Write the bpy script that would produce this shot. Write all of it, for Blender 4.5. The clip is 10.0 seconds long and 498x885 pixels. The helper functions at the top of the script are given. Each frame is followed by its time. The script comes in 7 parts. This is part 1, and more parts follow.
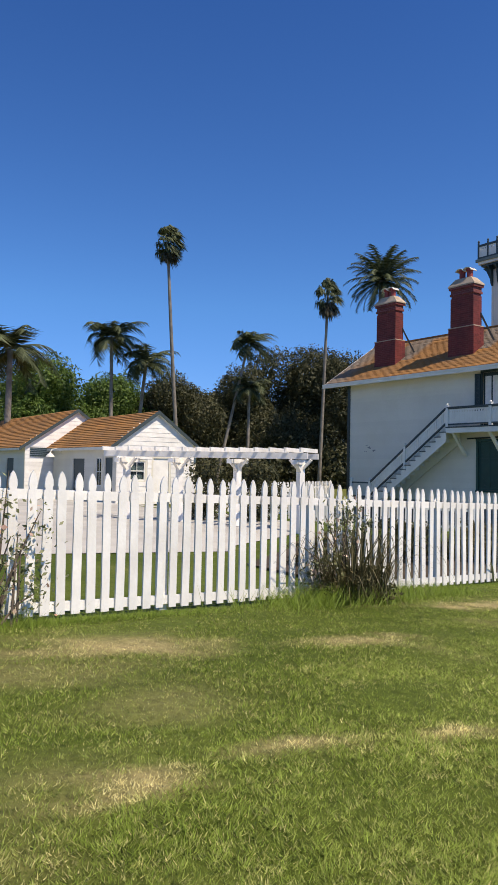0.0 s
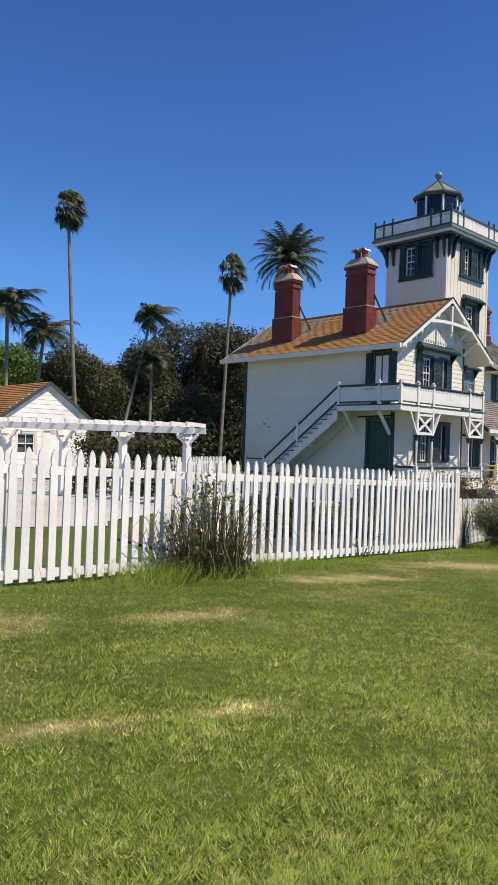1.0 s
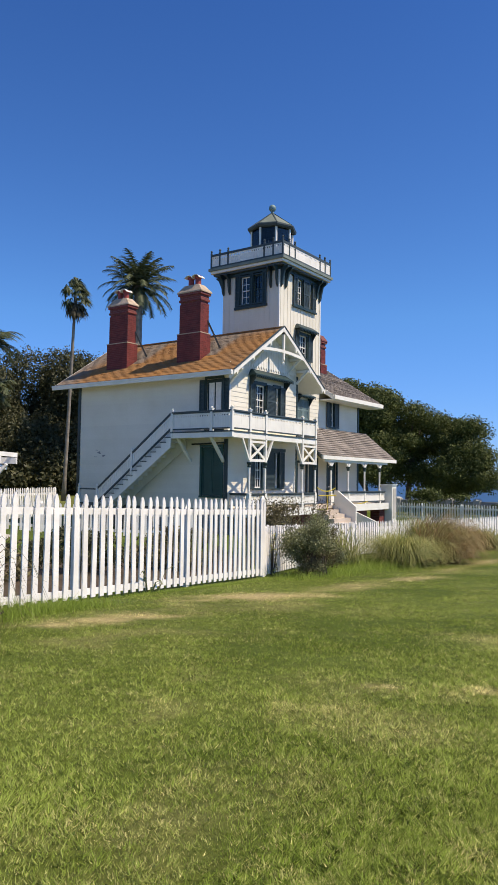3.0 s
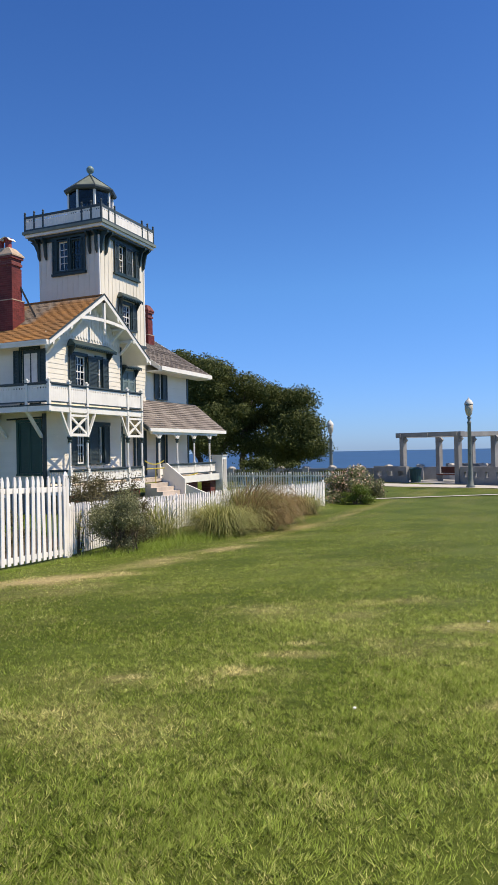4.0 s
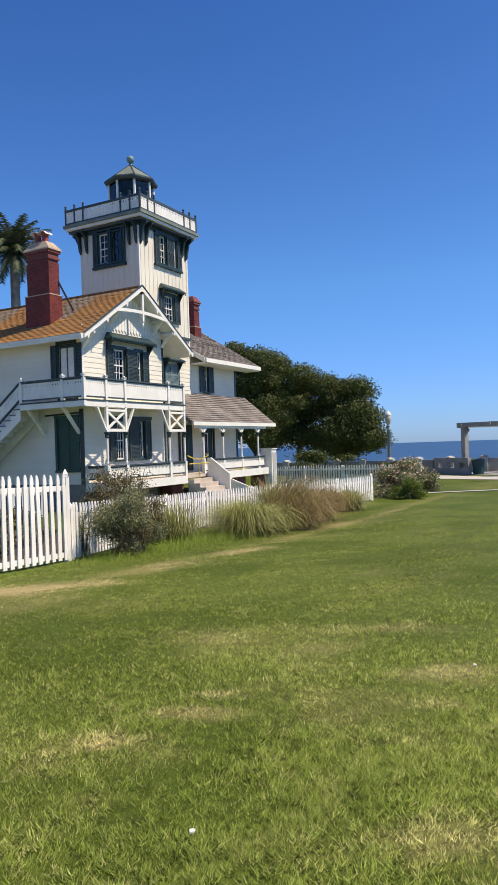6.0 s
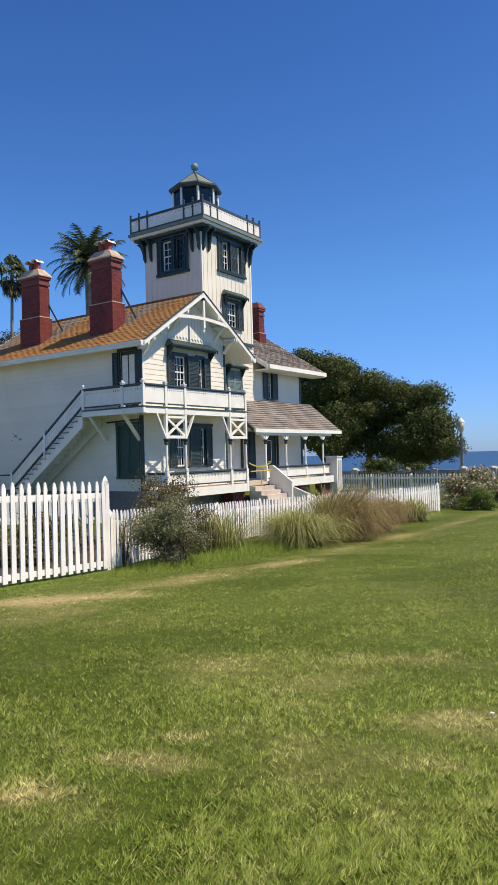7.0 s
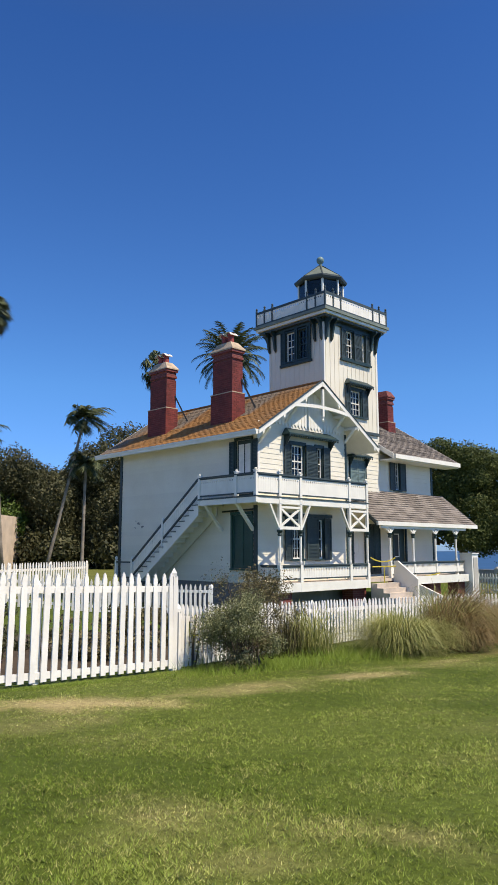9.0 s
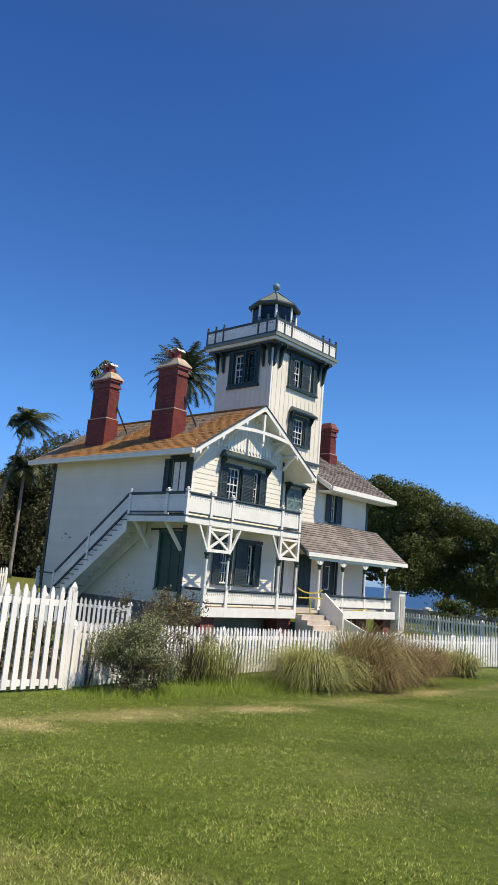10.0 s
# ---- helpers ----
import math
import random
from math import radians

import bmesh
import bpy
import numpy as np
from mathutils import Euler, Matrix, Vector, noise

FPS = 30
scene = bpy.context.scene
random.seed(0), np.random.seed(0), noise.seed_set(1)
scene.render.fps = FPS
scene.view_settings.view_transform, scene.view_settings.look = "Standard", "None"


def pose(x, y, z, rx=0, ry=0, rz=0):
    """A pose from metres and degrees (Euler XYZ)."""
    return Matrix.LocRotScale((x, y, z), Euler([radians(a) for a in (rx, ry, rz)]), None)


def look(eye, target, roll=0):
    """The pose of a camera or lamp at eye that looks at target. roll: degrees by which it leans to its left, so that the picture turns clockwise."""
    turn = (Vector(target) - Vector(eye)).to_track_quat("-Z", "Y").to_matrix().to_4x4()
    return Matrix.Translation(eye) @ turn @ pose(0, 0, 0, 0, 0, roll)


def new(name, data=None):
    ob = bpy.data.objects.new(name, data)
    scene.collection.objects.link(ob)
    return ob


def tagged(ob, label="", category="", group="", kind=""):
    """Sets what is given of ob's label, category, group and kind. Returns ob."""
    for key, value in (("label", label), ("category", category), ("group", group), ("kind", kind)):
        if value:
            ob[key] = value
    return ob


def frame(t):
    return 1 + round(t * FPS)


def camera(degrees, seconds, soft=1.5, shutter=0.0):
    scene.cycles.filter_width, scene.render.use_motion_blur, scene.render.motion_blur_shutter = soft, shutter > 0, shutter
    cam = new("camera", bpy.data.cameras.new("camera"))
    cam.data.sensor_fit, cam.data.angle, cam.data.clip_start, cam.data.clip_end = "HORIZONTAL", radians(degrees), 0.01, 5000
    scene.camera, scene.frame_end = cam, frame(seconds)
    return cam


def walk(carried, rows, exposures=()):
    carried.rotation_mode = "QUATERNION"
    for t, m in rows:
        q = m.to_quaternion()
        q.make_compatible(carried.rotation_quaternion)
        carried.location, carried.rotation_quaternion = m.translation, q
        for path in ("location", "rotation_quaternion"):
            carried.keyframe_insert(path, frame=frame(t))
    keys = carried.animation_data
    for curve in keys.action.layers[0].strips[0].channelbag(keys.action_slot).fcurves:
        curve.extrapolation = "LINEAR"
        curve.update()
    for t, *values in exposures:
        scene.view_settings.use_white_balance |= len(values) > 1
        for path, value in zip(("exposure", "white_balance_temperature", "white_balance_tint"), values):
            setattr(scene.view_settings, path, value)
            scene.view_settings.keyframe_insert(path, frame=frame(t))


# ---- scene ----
cam = camera(38.6, 10.0)
PATH = [
    (0, (0.685, 0.781, 2.168), (-0.936, 1.951, 2.238), 1.0),
    (0.5, (0.812, 1.078, 2.158), (-0.745, 2.333, 2.205), 1.6),
    (1, (0.89, 1.367, 2.143), (-0.567, 2.737, 2.152), 1.9),
    (1.5, (1.017, 1.659, 2.152), (-0.332, 3.137, 2.17), 1.2),
    (2, (1.093, 1.943, 2.156), (-0.308, 3.368, 2.235), 2.2),
    (2.5, (1.172, 2.255, 2.171), (-0.149, 3.753, 2.274), 2.2),
    (3, (1.303, 2.601, 2.146), (0.134, 4.221, 2.246), 0.9),
    (3.2, (1.379, 2.732, 2.165), (0.269, 4.394, 2.25), 0.5),
    (4.3, (1.674, 3.618, 2.108), (0.937, 5.477, 2.124), -1.4),
    (4.5, (1.726, 3.765, 2.118), (0.94, 5.604, 2.143), -1.0),
    (5, (1.816, 4.103, 2.11), (0.972, 5.916, 2.14), -0.7),
    (5.2, (1.837, 4.247, 2.131), (0.986, 6.057, 2.157), -1.1),
    (6.3, (2.019, 4.984, 2.097), (1.007, 6.708, 2.105), -1.9),
    (6.5, (2.032, 5.135, 2.094), (0.985, 6.839, 2.109), -1.7),
    (7, (2.147, 5.458, 2.083), (1.01, 7.104, 2.12), -1.7),
    (7.5, (2.286, 5.8, 2.097), (1.061, 7.379, 2.186), -1.8),
    (8, (2.344, 6.134, 2.111), (1.041, 7.642, 2.266), -1.7),
    (8.5, (2.434, 6.468, 2.102), (1.053, 7.897, 2.336), -2.1),
    (9, (2.508, 6.752, 2.116), (1.075, 8.116, 2.412), -0.0),
    (9.5, (2.576, 7.027, 2.149), (1.222, 8.462, 2.475), 3.3),
    (10, (2.641, 7.304, 2.136), (1.312, 8.753, 2.5), 4.7),
]
walk(cam, [(t, look(eye, target, roll)) for t, eye, target, roll in PATH], [(0, -0.06, 7250, 13), (1, -0.04, 7250, 13), (2.5, 0.05, 7300, 13), (4.5, 0.09, 7350, 13), (6.5, 0.10, 7350, 12), (8, 0.10, 7300, 11), (10, 0.09, 7200, 10)])

# ---- light ----
SUN = Vector((0.80, 0.24, 1.27)).normalized()
world = bpy.data.worlds.new("sky")
scene.world = world
world.use_nodes = True
wn = world.node_tree
sky = wn.nodes.new("ShaderNodeTexSky")
sky.sky_type = "NISHITA"
sky.sun_disc = False
sky.sun_elevation = math.asin(SUN.z)
sky.sun_rotation = math.atan2(SUN.x, SUN.y)
sky.air_density, sky.dust_density, sky.ozone_density = 0.9, 0.25, 2.2
tint = wn.nodes.new("ShaderNodeMix")
tint.data_type, tint.blend_type = "RGBA", "MULTIPLY"
tint.inputs[0].default_value = 1.0
where = wn.nodes.new("ShaderNodeTexCoord")
split = wn.nodes.new("ShaderNodeSeparateXYZ")
deep = wn.nodes.new("ShaderNodeValToRGB")
deep.color_ramp.elements[0].color = (0.44, 0.73, 1.50, 1)
deep.color_ramp.elements[1].position, deep.color_ramp.elements[1].color = 0.62, (0.27, 0.70, 1.38, 1)
deep.color_ramp.elements.new(0.22).color = (0.46, 0.95, 1.56, 1)
deep.color_ramp.elements.new(0.88).color = (0.74, 0.69, 0.64, 1)
wn.links.new(where.outputs["Generated"], split.inputs[0])
wn.links.new(split.outputs[2], deep.inputs[0])
wn.links.new(deep.outputs[0], tint.inputs[7])
wn.links.new(sky.outputs[0], tint.inputs[6])
wn.links.new(tint.outputs[2], wn.nodes["Background"].inputs[0])
wn.nodes["Background"].inputs[1].default_value = 0.108
sun_data = bpy.data.lights.new("sun", "SUN")
sun_data.energy, sun_data.angle, sun_data.color = 5.3, radians(0.6), (1.0, 0.93, 0.80)
sun = new("sun", sun_data)
sun.matrix_world = look(SUN * 60, (0, 0, 0))
scene.view_settings.exposure = 0.0


# ---- materials ----
def material(name, base, rough=0.6, vary=0.15, scale=3.0, bump=0.15, fine=40.0, metal=0.0, second=None, per=None, spread=0.15, spec=0.4, bare=None):
    """A surface of one colour with soft stains, fine grain and relief. second: colour of the stains. per: 'object' or 'island' for piece by piece change. bare: colour where the mesh is marked as bare."""
    m = bpy.data.materials.new(name)
    m.use_nodes = True
    n, l = m.node_tree.nodes, m.node_tree.links
    b = n["Principled BSDF"]
    b.inputs["Roughness"].default_value, b.inputs["Metallic"].default_value = rough, metal
    b.inputs["Specular IOR Level"].default_value = spec
    co = n.new("ShaderNodeTexCoord")
    big = n.new("ShaderNodeTexNoise")
    big.inputs["Scale"].default_value, big.inputs["Detail"].default_value = scale, 5
    small = n.new("ShaderNodeTexNoise")
    small.inputs["Scale"].default_value, small.inputs["Detail"].default_value = fine, 3
    geo = n.new("ShaderNodeNewGeometry")
    for t in (big, small):
        l.new(geo.outputs["Position"], t.inputs["Vector"])
    dark = tuple(c * (1 - 2.2 * vary) for c in base) if second is None else second
    ramp = n.new("ShaderNodeValToRGB")
    ramp.color_ramp.elements[0].position, ramp.color_ramp.elements[1].position = 0.32, 0.66
    ramp.color_ramp.elements[0].color = (*dark, 1)
    ramp.color_ramp.elements[1].color = (*base, 1)
    l.new(big.outputs["Fac"], ramp.inputs[0])
    hsv = n.new("ShaderNodeHueSaturation")
    val = n.new("ShaderNodeMath")
    val.operation = "MULTIPLY_ADD"
    l.new(small.outputs["Fac"], val.inputs[0])
    val.inputs[1].default_value, val.inputs[2].default_value = 2 * vary, 1 - vary
    last = val
    if per:
        info = n.new("ShaderNodeObjectInfo") if per == "object" else geo
        rnd = info.outputs["Random" if per == "object" else "Random Per Island"]
        v2 = n.new("ShaderNodeMath")
        v2.operation = "MULTIPLY_ADD"
        l.new(rnd, v2.inputs[0])
        v2.inputs[1].default_value, v2.inputs[2].default_value = 2 * spread, -spread
        add = n.new("ShaderNodeMath")
        l.new(val.outputs[0], add.inputs[0])
        l.new(v2.outputs[0], add.inputs[1])
        last = add
    l.new(last.outputs[0], hsv.inputs["Value"])
    l.new(ramp.outputs[0], hsv.inputs["Color"])
    if bare:
        att = n.new("ShaderNodeAttribute")
        att.attribute_name = "bare"
        worn = n.new("ShaderNodeMix")
        worn.data_type = "RGBA"
        worn.inputs[7].default_value = (*bare, 1)
        l.new(att.outputs["Fac"], worn.inputs[0])
        l.new(ramp.outputs[0], worn.inputs[6])
        l.new(worn.outputs[2], hsv.inputs["Color"])
    l.new(hsv.outputs[0], b.inputs["Base Color"])
    if bump:
        bp = n.new("ShaderNodeBump")
        bp.inputs["Strength"].default_value, bp.inputs["Distance"].default_value = bump, 0.02
        l.new(small.outputs["Fac"], bp.inputs["Height"])
        l.new(bp.outputs[0], b.inputs["Normal"])
    return m


def leaf_material(name, a, c, rough=0.55, through_light=0.25):
    """Leaves: two greens mixed leaf by leaf, with some light let through."""
    m = bpy.data.materials.new(name)
    m.use_nodes = True
    n, l = m.node_tree.nodes, m.node_tree.links
    b = n["Principled BSDF"]
    b.inputs["Roughness"].default_value = rough
    b.inputs["Specular IOR Level"].default_value = 0.3
    geo = n.new("ShaderNodeNewGeometry")
    ramp = n.new("ShaderNodeValToRGB")
    ramp.color_ramp.elements[0].color, ramp.color_ramp.elements[1].color = (*a, 1), (*c, 1)
    l.new(geo.outputs["Random Per Island"], ramp.inputs[0])
    l.new(ramp.outputs[0], b.inputs["Base Color"])
    tr = n.new("ShaderNodeBsdfTranslucent")
    l.new(ramp.outputs[0], tr.inputs[0])
    mix = n.new("ShaderNodeMixShader")
    mix.inputs[0].default_value = through_light
    l.new(b.outputs[0], mix.inputs[1])
    l.new(tr.outputs[0], mix.inputs[2])
    l.new(mix.outputs[0], n["Material Output"].inputs[0])
    return m


def brick_material(name):
    m = bpy.data.materials.new(name)
    m.use_nodes = True
    n, l = m.node_tree.nodes, m.node_tree.links
    b = n["Principled BSDF"]
    b.inputs["Roughness"].default_value = 0.75
    geo = n.new("ShaderNodeNewGeometry")
    sep = n.new("ShaderNodeSeparateXYZ")
    l.new(geo.outputs["Position"], sep.inputs[0])
    add = n.new("ShaderNodeMath")
    l.new(sep.outputs[0], add.inputs[0])
    l.new(sep.outputs[1], add.inputs[1])
    com = n.new("ShaderNodeCombineXYZ")
    l.new(add.outputs[0], com.inputs[0])
    l.new(sep.outputs[2], com.inputs[1])
    br = n.new("ShaderNodeTexBrick")
    l.new(com.outputs[0], br.inputs["Vector"])
    br.inputs["Color1"].default_value = (0.20, 0.036, 0.030, 1)
    br.inputs["Color2"].default_value = (0.125, 0.022, 0.022, 1)
    br.inputs["Mortar"].default_value = (0.20, 0.085, 0.072, 1)
    br.inputs["Scale"].default_value = 1.0
    br.inputs["Mortar Size"].default_value = 0.009
    br.inputs["Brick Width"].default_value = 0.22
    br.inputs["Row Height"].default_value = 0.08
    l.new(br.outputs["Color"], b.inputs["Base Color"])
    bp = n.new("ShaderNodeBump")
    bp.invert = True
    bp.inputs["Strength"].default_value, bp.inputs["Distance"].default_value = 0.6, 0.01
    l.new(br.outputs["Fac"], bp.inputs["Height"])
    l.new(bp.outputs[0], b.inputs["Normal"])
    return m


def lawn_material(name, blades=False):
    """Grass: green to straw by the dryness stored on the mesh, with patchy change at two sizes."""
    m = bpy.data.materials.new(name)
    m.use_nodes = True
    n, l = m.node_tree.nodes, m.node_tree.links
    b = n["Principled BSDF"]
    b.inputs["Roughness"].default_value = 0.7
    b.inputs["Specular IOR Level"].default_value = 0.12
    geo = n.new("ShaderNodeNewGeometry")
    att = n.new("ShaderNodeAttribute")
    att.attribute_name = "dry"
    one = n.new("ShaderNodeTexNoise")
    one.inputs["Scale"].default_value, one.inputs["Detail"].default_value = 0.55, 4
    two = n.new("ShaderNodeTexNoise")
    two.inputs["Scale"].default_value, two.inputs["Detail"].default_value, two.inputs["Roughness"].default_value = 16.0, 8, 0.68
    for t in (one, two):
        l.new(geo.outputs["Position"], t.inputs["Vector"])
    green = n.new("ShaderNodeValToRGB")
    e = green.color_ramp.elements
    e[0].position, e[1].position = 0.40, 0.60
    if blades:
        e[0].color, e[1].color = (0.136, 0.199, 0.034, 1), (0.202, 0.270, 0.060, 1)
    else:
        e[0].color, e[1].color = (0.066, 0.097, 0.011, 1), (0.099, 0.132, 0.020, 1)
    l.new(one.outputs["Fac"], green.inputs[0])
    straw = n.new("ShaderNodeMix")
    straw.data_type = "RGBA"
    l.new(att.outputs["Fac"], straw.inputs[0])
    l.new(green.outputs[0], straw.inputs[6])
    straw.inputs[7].default_value = (0.60, 0.54, 0.28, 1) if blades else (0.38, 0.31, 0.15, 1)
    hsv = n.new("ShaderNodeHueSaturation")
    val = n.new("ShaderNodeMath")
    val.operation = "MULTIPLY_ADD"
    tone = n.new("ShaderNodeAttribute")
    tone.attribute_name = "tone"
    l.new(tone.outputs["Fac"] if blades else two.outputs["Fac"], val.inputs[0])
    val.inputs[1].default_value, val.inputs[2].default_value = (1.0, 0.0) if blades else (1.9, 0.0)
    l.new(val.outputs[0], hsv.inputs["Value"])
    l.new(straw.outputs[2], hsv.inputs["Color"])
    l.new(hsv.outputs[0], b.inputs["Base Color"])
    if blades:
        tr = n.new("ShaderNodeBsdfTranslucent")
        l.new(hsv.outputs[0], tr.inputs[0])
        mix = n.new("ShaderNodeMixShader")
        mix.inputs[0].default_value = 0.4
        l.new(b.outputs[0], mix.inputs[1])
        l.new(tr.outputs[0], mix.inputs[2])
        l.new(mix.outputs[0], n["Material Output"].inputs[0])
    else:
        bp = n.new("ShaderNodeBump")
        bp.inputs["Strength"].default_value, bp.inputs["Distance"].default_value = 0.7, 0.04
        l.new(two.outputs["Fac"], bp.inputs["Height"])
        l.new(bp.outputs[0], b.inputs["Normal"])
    return m


def glass_material(name):
    m = bpy.data.materials.new(name)
    m.use_nodes = True
    n, l = m.node_tree.nodes, m.node_tree.links
    gl = n.new("ShaderNodeBsdfGlossy")
    gl.inputs["Roughness"].default_value = 0.03
    tr = n.new("ShaderNodeBsdfTransparent")
    tr.inputs[0].default_value = (0.36, 0.43, 0.46, 1)
    fr = n.new("ShaderNodeFresnel")
    fr.inputs[0].default_value = 1.5
    mix = n.new("ShaderNodeMixShader")
    l.new(fr.outputs[0], mix.inputs[0])
    l.new(tr.outputs[0], mix.inputs[1])
    l.new(gl.outputs[0], mix.inputs[2])
    l.new(mix.outputs[0], n["Material Output"].inputs[0])
    return m


M_SIDING = material("cream_painted_siding", (0.77, 0.73, 0.625), 0.6, 0.06, 0.7, 0.08, 25, second=(0.70, 0.655, 0.545), per="object", spread=0.03)
M_WHITE = material("white_house_paint", (0.83, 0.81, 0.75), 0.5, 0.05, 2.0, 0.06, 30)
M_FENCE = material("white_fence_paint", (0.90, 0.875, 0.835), 0.5, 0.06, 2.5, 0.12, 30, second=(0.76, 0.73, 0.69), per="object", spread=0.05)
# shutter green for the sun-facing side: the brighter light is put into the colour
M_SHUTLIT = material("sunlit_shutter_green", (0.046, 0.066, 0.067), 0.5, 0.12, 3.0, 0.08, 30)
# same green for the shaded south window, its look in shade put into the colour
M_SHADEGREEN = material("shaded_window_green", (0.012, 0.072, 0.056), 0.5, 0.1, 3.0, 0.06, 30)
M_GREEN = material("dark_green_paint", (0.022, 0.046, 0.046), 0.45, 0.12, 3.0, 0.08, 30)
M_TRIM = material("grey_green_rail_paint", (0.055, 0.075, 0.080), 0.5, 0.1, 3.0, 0.08, 30)
M_TEAL = material("faded_teal_shutter", (0.18, 0.25, 0.25), 0.55, 0.12, 3.0, 0.08, 30)
M_SHINGLE = material("orange_lichen_shingle", (0.40, 0.19, 0.058), 0.9, 0.16, 0.8, 0.5, 26, second=(0.27, 0.145, 0.062), per="island", spread=0.06, bare=(0.25, 0.205, 0.165))
M_GREYSH = material("weathered_grey_shingle", (0.26, 0.228, 0.205), 0.9, 0.2, 1.1, 0.6, 26, second=(0.155, 0.132, 0.118), per="island", spread=0.15)
M_BRICK = brick_material("red_chimney_brick")
M_MORTAR = material("painted_mortar", (0.23, 0.095, 0.08), 0.85, 0.15, 3, 0.2, 30)
M_BRICKS = material("painted_red_brick", (0.185, 0.034, 0.030), 0.75, 0.15, 2.0, 0.25, 40, second=(0.125, 0.024, 0.024), per="island", spread=0.22)
M_CAP = material("sandstone_chimney_cap", (0.52, 0.41, 0.31), 0.85, 0.15, 4, 0.3, 30)
M_POT = material("red_clay_pot", (0.34, 0.06, 0.05), 0.6, 0.1, 6, 0.1, 30)
M_BLACK = material("black_iron", (0.02, 0.022, 0.024), 0.5, 0.1, 5, 0.1, 40)
M_SLATE = material("green_grey_sheet_metal", (0.20, 0.235, 0.20), 0.5, 0.12, 3, 0.1, 20)
M_BALL = material("verdigris_copper", (0.17, 0.27, 0.28), 0.5, 0.1, 6, 0.1, 30)
M_GLASS = glass_material("window_glass")
# near black: the darkness of unlit rooms is put into this colour
M_UNLIT = material("unlit_room_black", (0.05, 0.05, 0.05), 0.9, 0.1, 2, 0, 10)
M_CURTAIN = material("pale_curtain", (0.75, 0.74, 0.70), 0.9, 0.06, 6, 0.2, 20)
M_FOUND = material("grey_foundation", (0.24, 0.235, 0.22), 0.85, 0.15, 2, 0.3, 20)
M_STEP = material("worn_pinkish_steps", (0.56, 0.48, 0.41), 0.75, 0.12, 2, 0.2, 20)
M_YELLOW = material("yellow_plastic", (0.55, 0.43, 0.05), 0.5, 0.08, 6, 0.05, 30)
M_CONC = material("pale_concrete", (0.52, 0.50, 0.47), 0.9, 0.12, 0.7, 0.25, 18)
M_GREYCONC = material("grey_concrete", (0.33, 0.33, 0.33), 0.9, 0.13, 1.4, 0.3, 14)
M_LAMP = material("grey_green_lamp_post", (0.22, 0.25, 0.23), 0.55, 0.1, 4, 0.1, 20)
M_GLOBE = material("frosted_lamp_glass", (0.55, 0.50, 0.40), 0.25, 0.08, 6, 0.02, 20)
M_PINK = material("pale_stucco", (0.66, 0.53, 0.42), 0.85, 0.1, 1, 0.2, 20)
M_BARK = material("grey_brown_bark", (0.16, 0.125, 0.095), 0.9, 0.25, 3, 0.7, 14)
M_PALMBARK = material("palm_trunk", (0.29, 0.255, 0.215), 0.9, 0.2, 2, 0.6, 12)
M_TREE = leaf_material("dark_tree_leaves", (0.029, 0.037, 0.015), (0.120, 0.116, 0.056))
M_TREE2 = leaf_material("bright_tree_leaves", (0.040, 0.080, 0.015), (0.140, 0.215, 0.042))
M_CYPRESS = leaf_material("deep_green_foliage", (0.046, 0.064, 0.016), (0.118, 0.142, 0.038), 0.7, 0.2)
M_FROND = leaf_material("palm_fronds", (0.030, 0.046, 0.020), (0.140, 0.160, 0.080), 0.6, 0.15)
M_DEADFROND = leaf_material("dry_palm_skirt", (0.06, 0.055, 0.035), (0.14, 0.12, 0.075), 0.8, 0.1)
M_BUSH = leaf_material("grey_green_shrub_leaves", (0.080, 0.100, 0.040), (0.34, 0.345, 0.185), 0.55, 0.25)
M_GRASSG = leaf_material("fountain_grass_green", (0.145, 0.185, 0.034), (0.52, 0.49, 0.21), 0.55, 0.3)
M_GRASSB = leaf_material("fountain_grass_brown", (0.125, 0.095, 0.038), (0.42, 0.29, 0.135), 0.6, 0.3)
M_REED = leaf_material("dark_reed_leaves", (0.050, 0.055, 0.022), (0.150, 0.125, 0.060), 0.6, 0.25)
M_TWIG = leaf_material("brownish_shrub_leaves", (0.085, 0.070, 0.035), (0.22, 0.19, 0.095), 0.7, 0.25)
M_SOIL = material("dark_garden_soil", (0.085, 0.06, 0.04), 0.95, 0.2, 2, 0.5, 15)
M_TALL = leaf_material("tall_green_grass", (0.130, 0.215, 0.022), (0.25, 0.35, 0.06), 0.55, 0.35)
M_GARDEN = leaf_material("bright_garden_leaves", (0.085, 0.125, 0.020), (0.17, 0.24, 0.045), 0.55, 0.3)
M_ROSE = leaf_material("pale_rose_petals", (0.62, 0.36, 0.28), (0.80, 0.62, 0.48), 0.6, 0.3)
M_LEMON = leaf_material("lemon_yellow_petals", (0.55, 0.52, 0.04), (0.72, 0.68, 0.10), 0.6, 0.3)
M_LAWN = lawn_material("mown_lawn_soil")
M_BLADE = lawn_material("mown_grass_blades", True)
M_SEA = material("deep_blue_sea", (0.022, 0.080, 0.19), 0.5, 0.1, 0.02, 0.3, 0.6)
M_BIN = material("teal_bin_plastic", (0.015, 0.07, 0.072), 0.5, 0.1, 4, 0.1, 20)
M_BENCH = material("red_brown_bench_wood", (0.16, 0.055, 0.04), 0.7, 0.12, 4, 0.2, 20)


# ---- building helpers ----
def part(name, bm, mat, parent=None, label="", smooth=False):
    me = bpy.data.meshes.new(name)
    bm.to_mesh(me)
    bm.free()
    me.materials.append(mat)
    if smooth:
        for p in me.polygons:
            p.use_smooth = True
    ob = new(name, me)
    ob.parent = parent
    if label:
        tagged(ob, label)
    return ob


